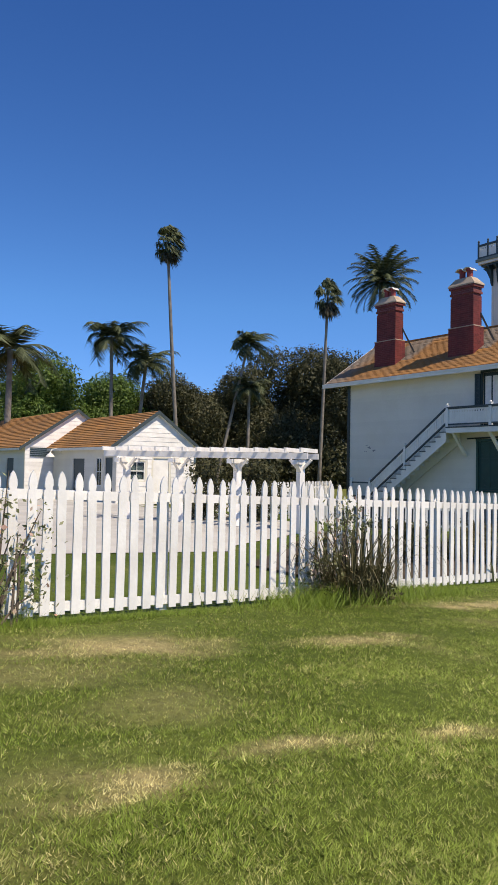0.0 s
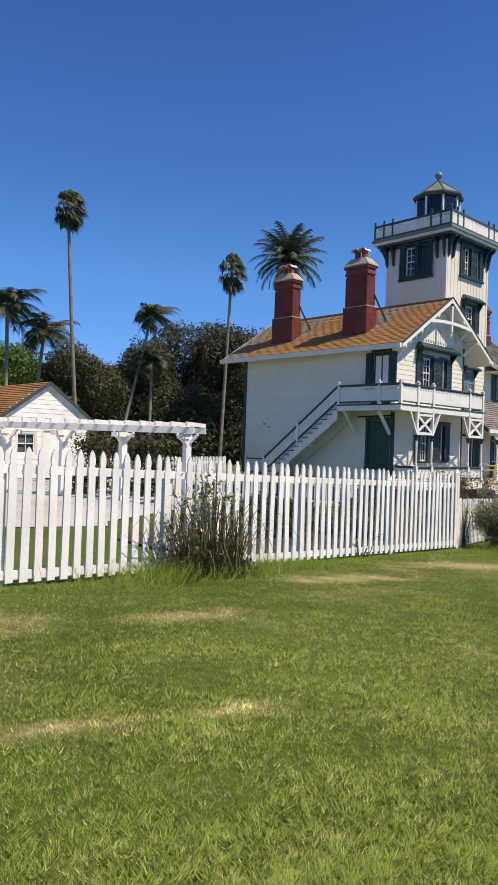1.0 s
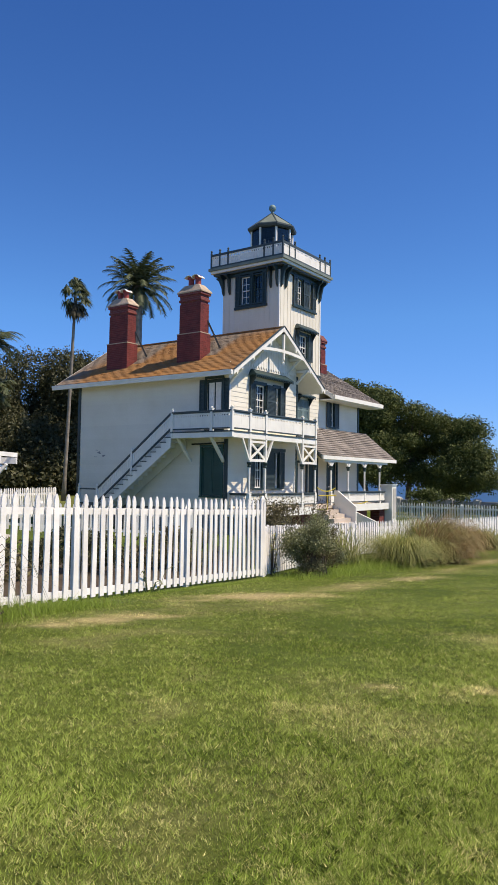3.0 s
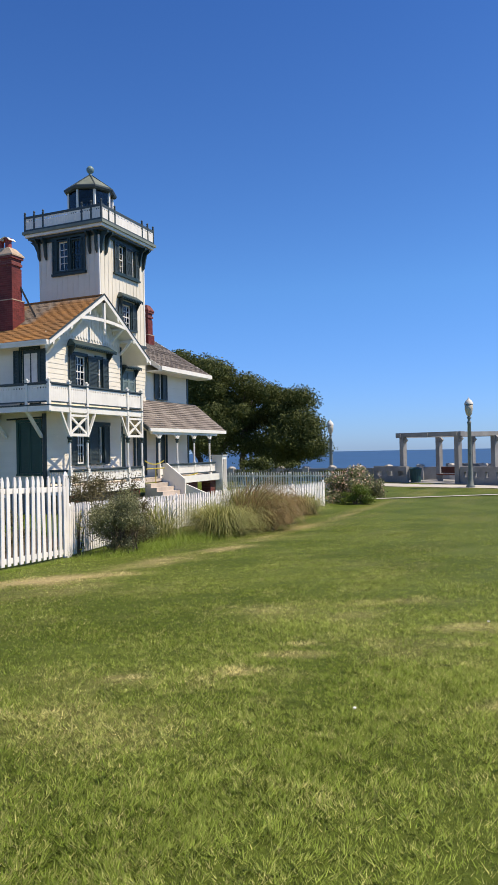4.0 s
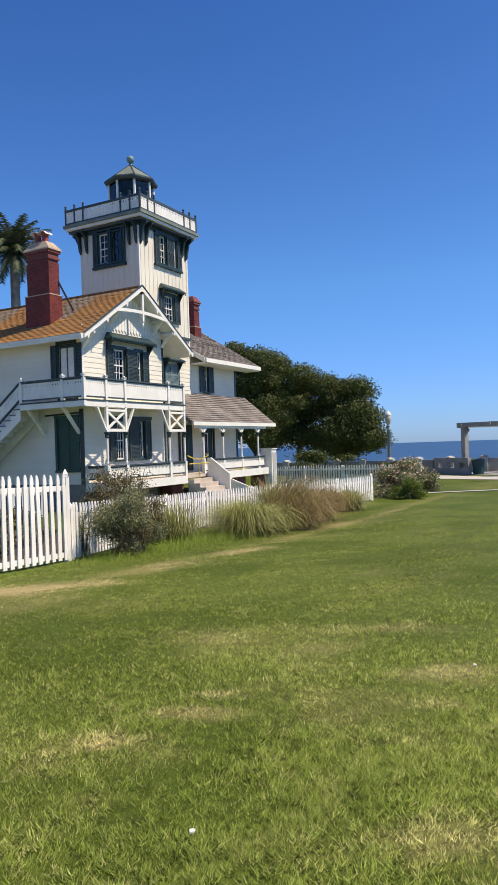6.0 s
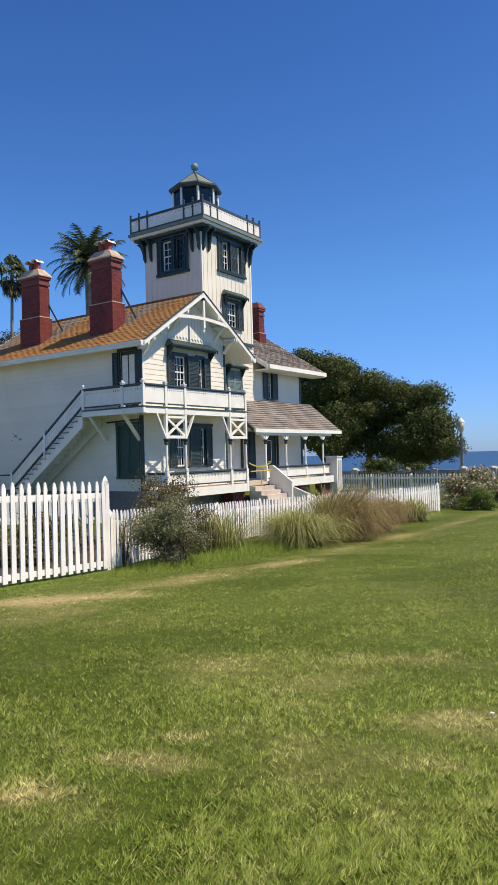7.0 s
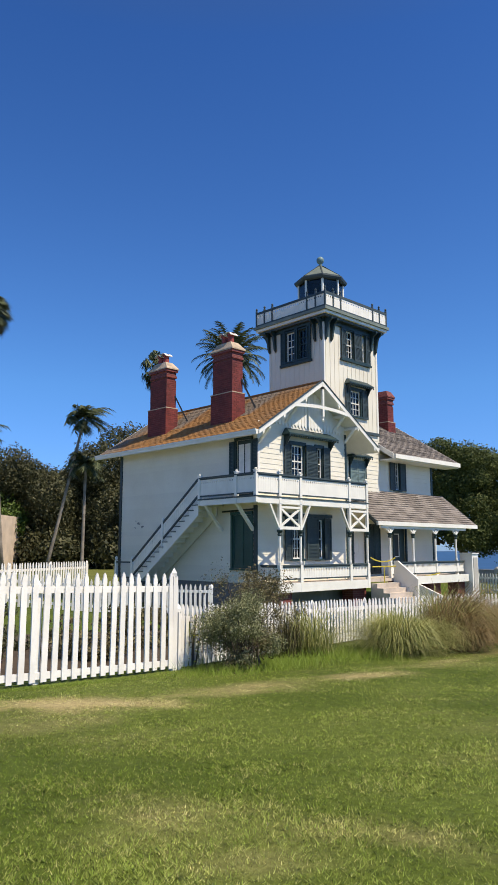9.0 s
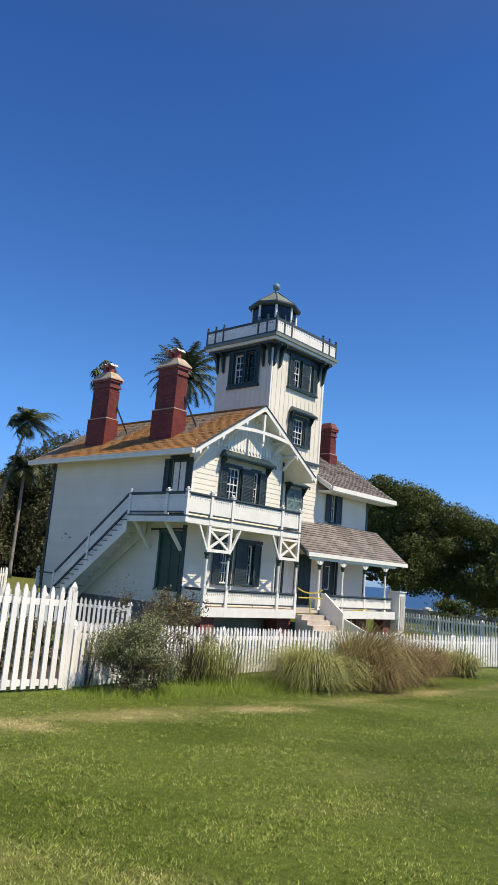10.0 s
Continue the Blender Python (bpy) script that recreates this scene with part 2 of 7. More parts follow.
def piece(name, me, m, parent):
    """One more object on a shared mesh."""
    ob = new(name, me)
    ob.parent = parent
    ob.matrix_basis = m
    return ob


def raw(name, verts, faces, mat):
    me = bpy.data.meshes.new(name)
    me.from_pydata([tuple(v) for v in verts], [], faces)
    me.materials.append(mat)
    me.update()
    return me


def empty(name, label, category, group="", at=(0, 0, 0)):
    return tagged(new(name), label, category, group)


def box(bm, x0, x1, y0, y1, z0, z1):
    v = [bm.verts.new((x, y, z)) for z in (z0, z1) for x, y in ((x0, y0), (x1, y0), (x1, y1), (x0, y1))]
    for f in ((3, 2, 1, 0), (4, 5, 6, 7), (0, 1, 5, 4), (1, 2, 6, 5), (2, 3, 7, 6), (3, 0, 4, 7)):
        bm.faces.new([v[i] for i in f])
    return bm


def bar(bm, p, q, w, h, up=(0, 0, 1)):
    """A straight square-edged bar from p to q, w wide and h high."""
    p, q = Vector(p), Vector(q)
    a = (q - p).normalized()
    s = a.cross(Vector(up))
    s = s.normalized() if s.length > 1e-4 else Vector((1, 0, 0))
    u = s.cross(a).normalized()
    v = [bm.verts.new(c + s * i * w / 2 + u * j * h / 2) for c in (p, q) for i, j in ((-1, -1), (1, -1), (1, 1), (-1, 1))]
    for f in ((0, 1, 2, 3), (7, 6, 5, 4), (1, 0, 4, 5), (2, 1, 5, 6), (3, 2, 6, 7), (0, 3, 7, 4)):
        bm.faces.new([v[i] for i in f])
    return bm


def lathe(bm, rings, seg=16, at=(0, 0, 0), cap=True):
    """Turned shape from (radius, z) rings."""
    loops = []
    for r, z in rings:
        loops.append([bm.verts.new((at[0] + r * math.cos(2 * math.pi * i / seg), at[1] + r * math.sin(2 * math.pi * i / seg), at[2] + z)) for i in range(seg)])
    for a, b in zip(loops, loops[1:]):
        for i in range(seg):
            bm.faces.new((a[i], a[(i + 1) % seg], b[(i + 1) % seg], b[i]))
    if cap:
        bm.faces.new(loops[0][::-1])
        bm.faces.new(loops[-1])
    return bm


def prism(bm, pts, axis, a, b):
    """An outline of (u, z) pushed along an axis: 'x' takes u as y, 'y' takes u as x, 'z' takes (x, y)."""
    def at(p, d):
        return {"x": (d, p[0], p[1]), "y": (p[0], d, p[1]), "z": (p[0], p[1], d)}[axis]
    lo, hi = [bm.verts.new(at(p, a)) for p in pts], [bm.verts.new(at(p, b)) for p in pts]
    bm.faces.new(lo[::-1])
    bm.faces.new(hi)
    for i in range(len(pts)):
        j = (i + 1) % len(pts)
        bm.faces.new((lo[i], lo[j], hi[j], hi[i]))
    bmesh.ops.recalc_face_normals(bm, faces=bm.faces)
    return bm


def tube(bm, pts, radii, seg=8):
    """A tapered round limb through points."""
    loops = []
    for i, p in enumerate(pts):
        a = (Vector(pts[min(i + 1, len(pts) - 1)]) - Vector(pts[max(i - 1, 0)])).normalized()
        s = a.cross(Vector((0.3, 0.9, 0.1))).normalized()
        u = s.cross(a)
        loops.append([bm.verts.new(Vector(p) + (s * math.cos(t) + u * math.sin(t)) * radii[i]) for t in (2 * math.pi * k / seg for k in range(seg))])
    for a, b in zip(loops, loops[1:]):
        for i in range(seg):
            bm.faces.new((a[i], a[(i + 1) % seg], b[(i + 1) % seg], b[i]))
    bm.faces.new(loops[0][::-1])
    bm.faces.new(loops[-1])
    return bm


def step01(a, b, x):
    t = min(1, max(0, (x - a) / (b - a)))
    return t * t * (3 - 2 * t)


def ground_z(x, y):
    """Height of the ground: a lawn that falls gently to the fence and levels out by the house; the yard beside the garage lies higher."""
    slope = 1.1425 + 0.0368 * max(min(x, 8), -8) - 0.0442 * y
    low = 0.0 + 0.5 * step01(-10, -17, x) * step01(21, 14, y)
    k = 0.12
    d = (slope - low) / k
    return low + k * (max(d, 0) + math.log1p(math.exp(-abs(d)))) if abs(d) < 30 else max(slope, low)


# dry patches on the lawn: x, y, half length, half width, turn, strength
PATCHES = [(-4.1, 3.0, 0.65, 0.32, 65, 0.7), (-1.72, 2.06, 0.17, 0.075, 110, 0.95), (-1.76, 2.84, 0.24, 0.07, 77, 0.7), (-3.43, 4.85, 0.42, 0.15, 85, 0.85), (-4.3, 7.95, 0.8, 0.26, 72, 0.9),
           (-1.52, 3.6, 0.12, 0.07, 60, 0.8), (-4.35, 10.75, 0.75, 0.38, 60, 1.0), (-4.1, 13.0, 0.9, 0.28, 88, 0.65), (-3.95, 15.3, 0.8, 0.24, 92, 0.7), (-4.2, 17.6, 0.9, 0.2, 95, 0.5),
           (-4.35, 20.6, 1.3, 0.2, 92, 0.6), (-4.4, 25.0, 1.6, 0.22, 92, 0.45), (-4.5, 30.0, 1.6, 0.22, 92, 0.4), (-0.11, 7.24, 0.12, 0.07, 20, 0.75), (-0.04, 7.66, 0.20, 0.08, 10, 0.75),
           (0.0, 7.97, 0.14, 0.06, 20, 0.6), (-0.7, 6.89, 0.10, 0.06, 30, 0.7), (1.35, 6.9, 0.25, 0.10, 30, 0.6), (1.03, 8.76, 0.22, 0.12, 30, 0.6), (1.0, 8.17, 0.2, 0.10, 10, 0.5), (0.21, 9.88, 0.35, 0.15, 30, 0.45)]
GRID = np.random.default_rng(77).uniform(-1, 1, (256, 256))


def soft_noise(x, y, f, shift=0.0):
    """Smooth random heights from -1 to 1 on a grid of f cells a metre, for whole arrays."""
    u, v = x * f + shift * 17.3 + 500.0, y * f + shift * 31.7 + 500.0
    i, j = np.floor(u).astype(int), np.floor(v).astype(int)
    a, b = u - i, v - j
    a, b = a * a * (3 - 2 * a), b * b * (3 - 2 * b)
    i0, i1, j0, j1 = i & 255, (i + 1) & 255, j & 255, (j + 1) & 255
    return (GRID[i0, j0] * (1 - a) + GRID[i1, j0] * a) * (1 - b) + (GRID[i0, j1] * (1 - a) + GRID[i1, j1] * a) * b


def soft_step(a, b, x):
    t = np.clip((x - a) / (b - a), 0, 1)
    return t * t * (3 - 2 * t)


def dryness(x, y):
    """How straw-coloured the lawn is, for arrays of places."""
    x, y = np.asarray(x, float), np.asarray(y, float)
    d = 0.30 * (soft_noise(x, y, 0.8, 1) + 0.6 * soft_noise(x, y, 1.9, 2) + 0.4 * soft_noise(x, y, 4.3, 3) + 0.3 * soft_noise(x, y, 9.0, 4)) - 0.10
    d = d * (1 - 0.6 * soft_step(8, 13, y)) - 0.04 - 0.07 * soft_step(4, 6, y)
    d += 0.26 * soft_step(5, 1, y) * soft_step(-0.2, -1.6, x) + 0.15 * soft_step(4.2, 6.5, y) * soft_step(1.2, -0.2, x) * soft_step(-3.2, -1.6, x)
    d += 0.34 * soft_step(-2.8, -3.9, x) * soft_step(-5.2, -4.8, x) * soft_step(4, 7, y) * (0.6 + 0.6 * soft_noise(x, y, 1.3, 8))
    ragged = 0.35 * soft_noise(x, y, 2.0, 9) + 0.55 * soft_noise(x, y, 5.0, 5) + 0.5 * soft_noise(x, y, 13.0, 6) + 0.25 * soft_noise(x, y, 30.0, 7)
    for px, py, a, b, turn, k in PATCHES:
        c, s = math.cos(radians(turn)), math.sin(radians(turn))
        u, v = (x - px) * c + (y - py) * s, -(x - px) * s + (y - py) * c
        d = np.maximum(d, (1.25 - (np.hypot(u / a, v / b) + ragged) * 0.72) * k)
    return np.clip(d, 0, 1)


def ground_heights(x, y):
    """ground_z for arrays."""
    slope = 1.1425 + 0.0368 * np.clip(x, -8, 8) - 0.0442 * y
    low = 0.5 * soft_step(-10, -17, x) * soft_step(21, 14, y)
    return low + 0.12 * np.logaddexp(0, (slope - low) / 0.12)


# ---- ground and sea ----
def graded(a, b, near, far, centre):
    """Grid lines that are close together near a centre and wider apart away from it."""
    out, x = [], centre
    while x < b:
        out.append(x)
        x += near + (far - near) * min(1, abs(x - centre) / 60) ** 1.5
    x = centre
    while x > a:
        x -= near + (far - near) * min(1, abs(x - centre) / 60) ** 1.5
        out.append(x)
    return sorted(out)


def build_ground():
    xs, ys = graded(-150, 60, 0.14, 9, -1.5), graded(-60, 160, 0.14, 9, 6)
    nx, ny = len(xs), len(ys)
    ys = sorted(ys + [48.9 + 0.25 * i for i in range(26)])
    ny = len(ys)

    def cliff(x, y):
        e = y - float(np.interp(x, (-44, -30, -20, -9.2, -3.5, 8), (51.5, 50.0, 48.6, 49.0, 51.2, 51.8)))
        return -(3.0 * step01(0.5, 1.6, e) + 17 * step01(9, 14, e)) * step01(-4, 2, x - min(-42, 1.6 - 0.78 * (y - 4)))
    verts = [(x, y, ground_z(x, y) + cliff(x, y) + 0.012 * noise.noise(Vector((x * 1.7, y * 1.7, 0)))) for y in ys for x in xs]
    faces = [(j * nx + i, j * nx + i + 1, (j + 1) * nx + i + 1, (j + 1) * nx + i) for j in range(ny - 1) for i in range(nx - 1)]
    me = raw("ground", verts, faces, M_LAWN)
    att = me.attributes.new("dry", "FLOAT", "POINT")
    flat = np.array(verts)
    att.data.foreach_set("value", np.where((abs(flat[:, 0]) < 25) & (abs(flat[:, 1]) < 45), dryness(flat[:, 0], flat[:, 1]), 0.2))
    for p in me.polygons:
        p.use_smooth = True
    tagged(new("ground", me), "mown green lawn with straw-coloured dry patches", "lawn", kind="structure")
    bm = bmesh.new()
    prism(bm, [(-900, 56), (-60, 53), (-30, 55), (20, 53), (900, 60), (4700, 4600), (-4700, 4600)], "z", -16, -14)
    tagged(part("water", bm, M_SEA), "deep blue sea out to a hazy horizon", "sea", kind="structure")


def upright(me, rng, tilt=0.35):
    """Let thin blades take the light as the turf does."""
    m = len(me.vertices)
    nr = np.repeat(rng.normal(0, tilt, (m // 3, 3)), 3, axis=0)
    nr[:, 2] = 1.0
    nr /= np.linalg.norm(nr, axis=1)[:, None]
    me.normals_split_custom_set_from_vertices(nr.tolist())


def build_blades():
    """Mown grass near the walk, blade by blade, in small tufts with gaps between them."""
    rng = np.random.default_rng(4)
    n = 1500000
    t = rng.random(n)
    t = np.where(rng.random(n) < 0.2, t * 0.12, t)
    cx, cy = 0.7 + 2.0 * t, 0.9 + 6.5 * t
    ang = np.radians(rng.uniform(95, 180, n))
    r = 1.5 + 20 * rng.random(n) ** 2.6
    x, y = cx + r * np.cos(ang), cy + r * np.sin(ang)
    ok = (x > -5.25 - 0.08 * (np.minimum(y, 14) - 3)) & (y < 28)
    x, y, r = x[ok], y[ok], r[ok]
    tuft = 0.45 * soft_noise(x, y, 24, 11) + 0.45 * soft_noise(x, y, 55, 12) + 0.25 * soft_noise(x, y, 6, 13)
    ok = rng.random(len(x)) < 0.72 + 0.5 * tuft
    x, y, r, tuft = x[ok], y[ok], r[ok], tuft[ok]
    n = len(x)
    z = ground_heights(x, y) - 0.004
    dry = dryness(x, y)
    fleck = 0.6 * soft_noise(x, y, 7, 14) + 0.5 * soft_noise(x, y, 21, 15)
    dry = np.clip(dry + rng.normal(0, 0.16, n) + (rng.random(n) < 0.06 + 0.75 * np.clip(fleck, 0, 0.7)) * np.where(y < 5, 0.55, 0.36), 0, 1)
    h = rng.uniform(0.012, 0.032, n) * (1 - 0.3 * dry) * (0.9 + 0.4 * tuft) * np.where(r > 6, 0.8, 1)
    w = rng.uniform(0.0011, 0.0022, n) * (1 + 0.16 * r)
    # tone: shade painted into the low gaps between tufts, near turf brighter, random change
    tone = np.clip(1.36 - 0.30 * soft_step(2.5, 6.5, r) + 0.50 * tuft + rng.normal(0, 0.34, n), 0.3, 2.3)
    a = rng.uniform(0, 2 * np.pi, n)
    a = np.where(np.sin(a) * 0.75 + np.cos(a) * 0.5 < 0, a + np.pi, a)
    lean, la = rng.uniform(0.3, 1.5, n) * h, 4.0 * soft_noise(x, y, 9, 16) + 4.0 * soft_noise(x, y, 23, 17) + rng.normal(0, 1.1, n)
    v = np.empty((n, 3, 3))
    v[:, 0] = np.c_[x - w * np.cos(a), y - w * np.sin(a), z]
    v[:, 1] = np.c_[x + w * np.cos(a), y + w * np.sin(a), z]
    v[:, 2] = np.c_[x + lean * np.cos(la), y + lean * np.sin(la), z + h]
    away_n = np.cross(v[:, 1] - v[:, 0], v[:, 2] - v[:, 0]) @ np.array((0.75, -0.5, 0.5)) < 0
    v[away_n, 0], v[away_n, 1] = v[away_n, 1].copy(), v[away_n, 0].copy()
    me = bpy.data.meshes.new("grass")
    me.vertices.add(3 * n)
    me.vertices.foreach_set("co", v.ravel())
    me.loops.add(3 * n)
    me.loops.foreach_set("vertex_index", np.arange(3 * n, dtype=np.int32))
    me.polygons.add(n)
    me.polygons.foreach_set("loop_start", np.arange(0, 3 * n, 3, dtype=np.int32))
    me.update(calc_edges=True)
    at = me.attributes.new("dry", "FLOAT", "POINT")
    at.data.foreach_set("value", np.repeat(dry, 3))
    at = me.attributes.new("tone", "FLOAT", "POINT")
    at.data.foreach_set("value", np.repeat(tone, 3))
    upright(me, rng)
    me.materials.append(M_BLADE)
    tagged(new("grass", me), "short mown grass blades, green with some straw", "grass", kind="stuff")


build_ground()


# ---- lighthouse: walls, roofs, tower ----
XE, YS, YN, XW = -14.95, 23.75, 29.33, -23.3      # gabled block
YC = 28.60                                        # where its lawn front meets the recess before the tower
YR, ZR, ZE, PITCH = 26.54, 8.27, 6.10, 0.65       # its ridge and eaves
TX0, TX1, TY0, TY1 = -18.95, -15.80, 28.42, 31.92  # tower
WX, WY0, WY1 = -15.93, 31.92, 36.25               # wing
DECK, BALC = 1.0, 3.83
house = empty("lighthouse", "cream clapboard Victorian lighthouse with dark green trim and square tower", "lighthouse")


def face_box(bm, face, plane, u0, u1, z0, z1, d0, d1):
    """A box on a wall: face E looks to +x, S to -y; d is how far it stands out."""
    if face == "E":
        return box(bm, plane + d0, plane + d1, u0, u1, z0, z1)
    return box(bm, u0, u1, plane - d1, plane - d0, z0, z1)


def wall(name, face, plane, u0, u1, z0, z1, holes, thick=0.18, mat=M_SIDING):
    """A wall slab with openings through it."""
    us = sorted({u0, u1, *[h[0] for h in holes], *[h[1] for h in holes]})
    zs = sorted({z0, z1, *[h[2] for h in holes], *[h[3] for h in holes]})
    bm = bmesh.new()
    for a, b in zip(us, us[1:]):
        for c, d in zip(zs, zs[1:]):
            if not any(h[0] <= (a + b) / 2 <= h[1] and h[2] <= (c + d) / 2 <= h[3] for h in holes):
                face_box(bm, face, plane, a, b, c, d, -thick, 0)
    bmesh.ops.remove_doubles(bm, verts=bm.verts, dist=0.0005)
    return part(name, bm, mat, house)


def siding(parent, face, plane, z0, z1, span, holes, h=0.185, mat=M_SIDING):
    """Lapped boards, row by row, cut at the openings. span(z) gives the ends of a row."""
    z = z0
    while z < z1 - 0.03:
        top = min(z + h, z1)
        u0, u1 = span((z + top) / 2)
        cuts = sorted((c[0], c[1]) for c in holes if c[2] < (z + top) / 2 < c[3])
        a = u0
        for c0, c1 in cuts + [(u1, u1)]:
            if c0 - a > 0.06:
                board(parent, face, plane, a, min(c0, u1), z, top, mat)
            a = max(a, c1)
        z = top


def board(parent, face, plane, a, b, z, top, mat=M_SIDING):
    bm = bmesh.new()
    pts = [(0.002, z), (0.020, z), (0.008, top), (0.002, top)]
    if face == "E":
        prism(bm, [(plane + p, q) for p, q in pts], "y", a, b)
    else:
        prism(bm, [(plane - p, q) for p, q in pts], "x", a, b)
    part("siding_board", bm, mat, parent)


def sash(face, plane, u0, u1, z0, z1, cols=3, rows=4, curtain=False, trim=M_WHITE, casing=True):
    """A window: outer casing, white sash with bars, glass behind, sill."""
    bm = bmesh.new()
    w = 0.05
    face_box(bm, face, plane, u0, u1, z0, z0 + w, -0.09, -0.03)
    face_box(bm, face, plane, u0, u1, z1 - w, z1, -0.09, -0.03)
    face_box(bm, face, plane, u0, u0 + w, z0 + w, z1 - w, -0.09, -0.03)
    face_box(bm, face, plane, u1 - w, u1, z0 + w, z1 - w, -0.09, -0.03)
    mid = (z0 + z1) / 2
    face_box(bm, face, plane, u0 + w, u1 - w, mid - 0.022, mid + 0.022, -0.085, -0.028)
    win = part("window", bm, trim, house, "white multi-pane sash")
    for i in range(1, cols):
        u = u0 + w + (u1 - u0 - 2 * w) * i / cols
        part("glazing_bar", face_box(bmesh.new(), face, plane, u - 0.011, u + 0.011, z0 + w, z1 - w, -0.075, -0.035), trim, win)
    for j in range(1, rows):
        z = z0 + w + (z1 - z0 - 2 * w) * j / rows
        if abs(z - mid) > 0.05:
            part("glazing_bar", face_box(bmesh.new(), face, plane, u0 + w, u1 - w, z - 0.011, z + 0.011, -0.074, -0.036), trim, win)
    bm = bmesh.new()
    face_box(bm, face, plane, u0 + w, u1 - w, z0 + w, z1 - w, -0.062, -0.056)
    pane = part("pane", bm, M_GLASS, win)
    pane.visible_shadow = False
    if curtain:
        bm = bmesh.new()
        face_box(bm, face, plane, u0 + w, u1 - w, z0 + w, z1 - w, -0.14, -0.12)
        part("curtain", bm, M_CURTAIN, win)
    if casing:
        bm = bmesh.new()
        c = 0.085
        face_box(bm, face, plane, u0 - c, u0, z0, z1, -0.02, 0.05)
        face_box(bm, face, plane, u1, u1 + c, z0, z1, -0.02, 0.05)
        face_box(bm, face, plane, u0 - c - 0.02, u1 + c + 0.02, z1, z1 + 0.13, -0.02, 0.07)
        part("casing", bm, M_GREEN, win, "dark green casing")
        bm = bmesh.new()
        face_box(bm, face, plane, u0 - c - 0.04, u1 + c + 0.04, z0 - 0.07, z0, -0.02, 0.10)
        part("sill", bm, M_GREEN, win, "dark green sill")
    return win


def shutter(face, plane, u0, u1, z0, z1, mat=M_SHUTLIT, out=0.055):
    """A louvred shutter lying open on the wall."""
    bm = bmesh.new()
    w = 0.055
    mid = z0 + (z1 - z0) * 0.5
    for a, b, c, d in ((u0, u0 + w, z0, z1), (u1 - w, u1, z0, z1), (u0 + w, u1 - w, z0, z0 + 0.09), (u0 + w, u1 - w, z1 - 0.07, z1), (u0 + w, u1 - w, mid - 0.04, mid + 0.04)):
        face_box(bm, face, plane, a, b, c, d, out, out + 0.035)
    sh = part("shutter", bm, mat, house)
    bm = bmesh.new()
    z = z0 + 0.1
    while z < z1 - 0.1:
        if not mid - 0.07 < z < mid + 0.04:
            face_box(bm, face, plane, u0 + w, u1 - w, z, z + 0.03, out + 0.004, out + 0.024)
        z += 0.05
    face_box(bm, face, plane, u0 + w, u1 - w, z0 + 0.09, z1 - 0.07, out, out + 0.004)
    part("louvres", bm, mat, sh)


def hood(face, plane, u0, u1, z, depth=0.4, rise=0.22):
    """A little hipped roof over a window, on brackets."""
    bm = bmesh.new()
    inset = min(0.16, (u1 - u0) * 0.2)
    for p, q, i in ((0.0, z + rise, inset), (0.10, z + rise, inset), (depth, z, 0), (depth, z - 0.05, 0), (0.0, z - 0.05, 0)):
        for u in (u0 + i, u1 - i):
            bm.verts.new((plane + p, u, q) if face == "E" else (u, plane - p, q))
    bmesh.ops.convex_hull(bm, input=bm.verts)
    hd = part("window_hood", bm, M_GREEN, house)
    n = int((u1 - u0) / 0.13)
    for i in range(n + 1):
        bm = bmesh.new()
        u = u0 + 0.02 + (u1 - u0 - 0.06) * i / n
        face_box(bm, face, plane, u, u + 0.04, z - 0.12, z - 0.06, depth - 0.05, depth - 0.01)
        part("fringe_tooth", bm, M_GREEN, hd)
    for u in (u0 + 0.12, u1 - 0.16):
        bm = bmesh.new()
        pts = [(0.0, z - 0.06), (depth * 0.8, z - 0.06), (depth * 0.75, z - 0.12), (0.08, z - 0.42), (0.0, z - 0.45)]
        if face == "E":
            prism(bm, [(plane + p, q) for p, q in pts], "y", u, u + 0.05)
        else:
            prism(bm, [(plane - p, q) for p, q in pts], "x", u, u + 0.05)
        part("hood_bracket", bm, M_GREEN, hd)


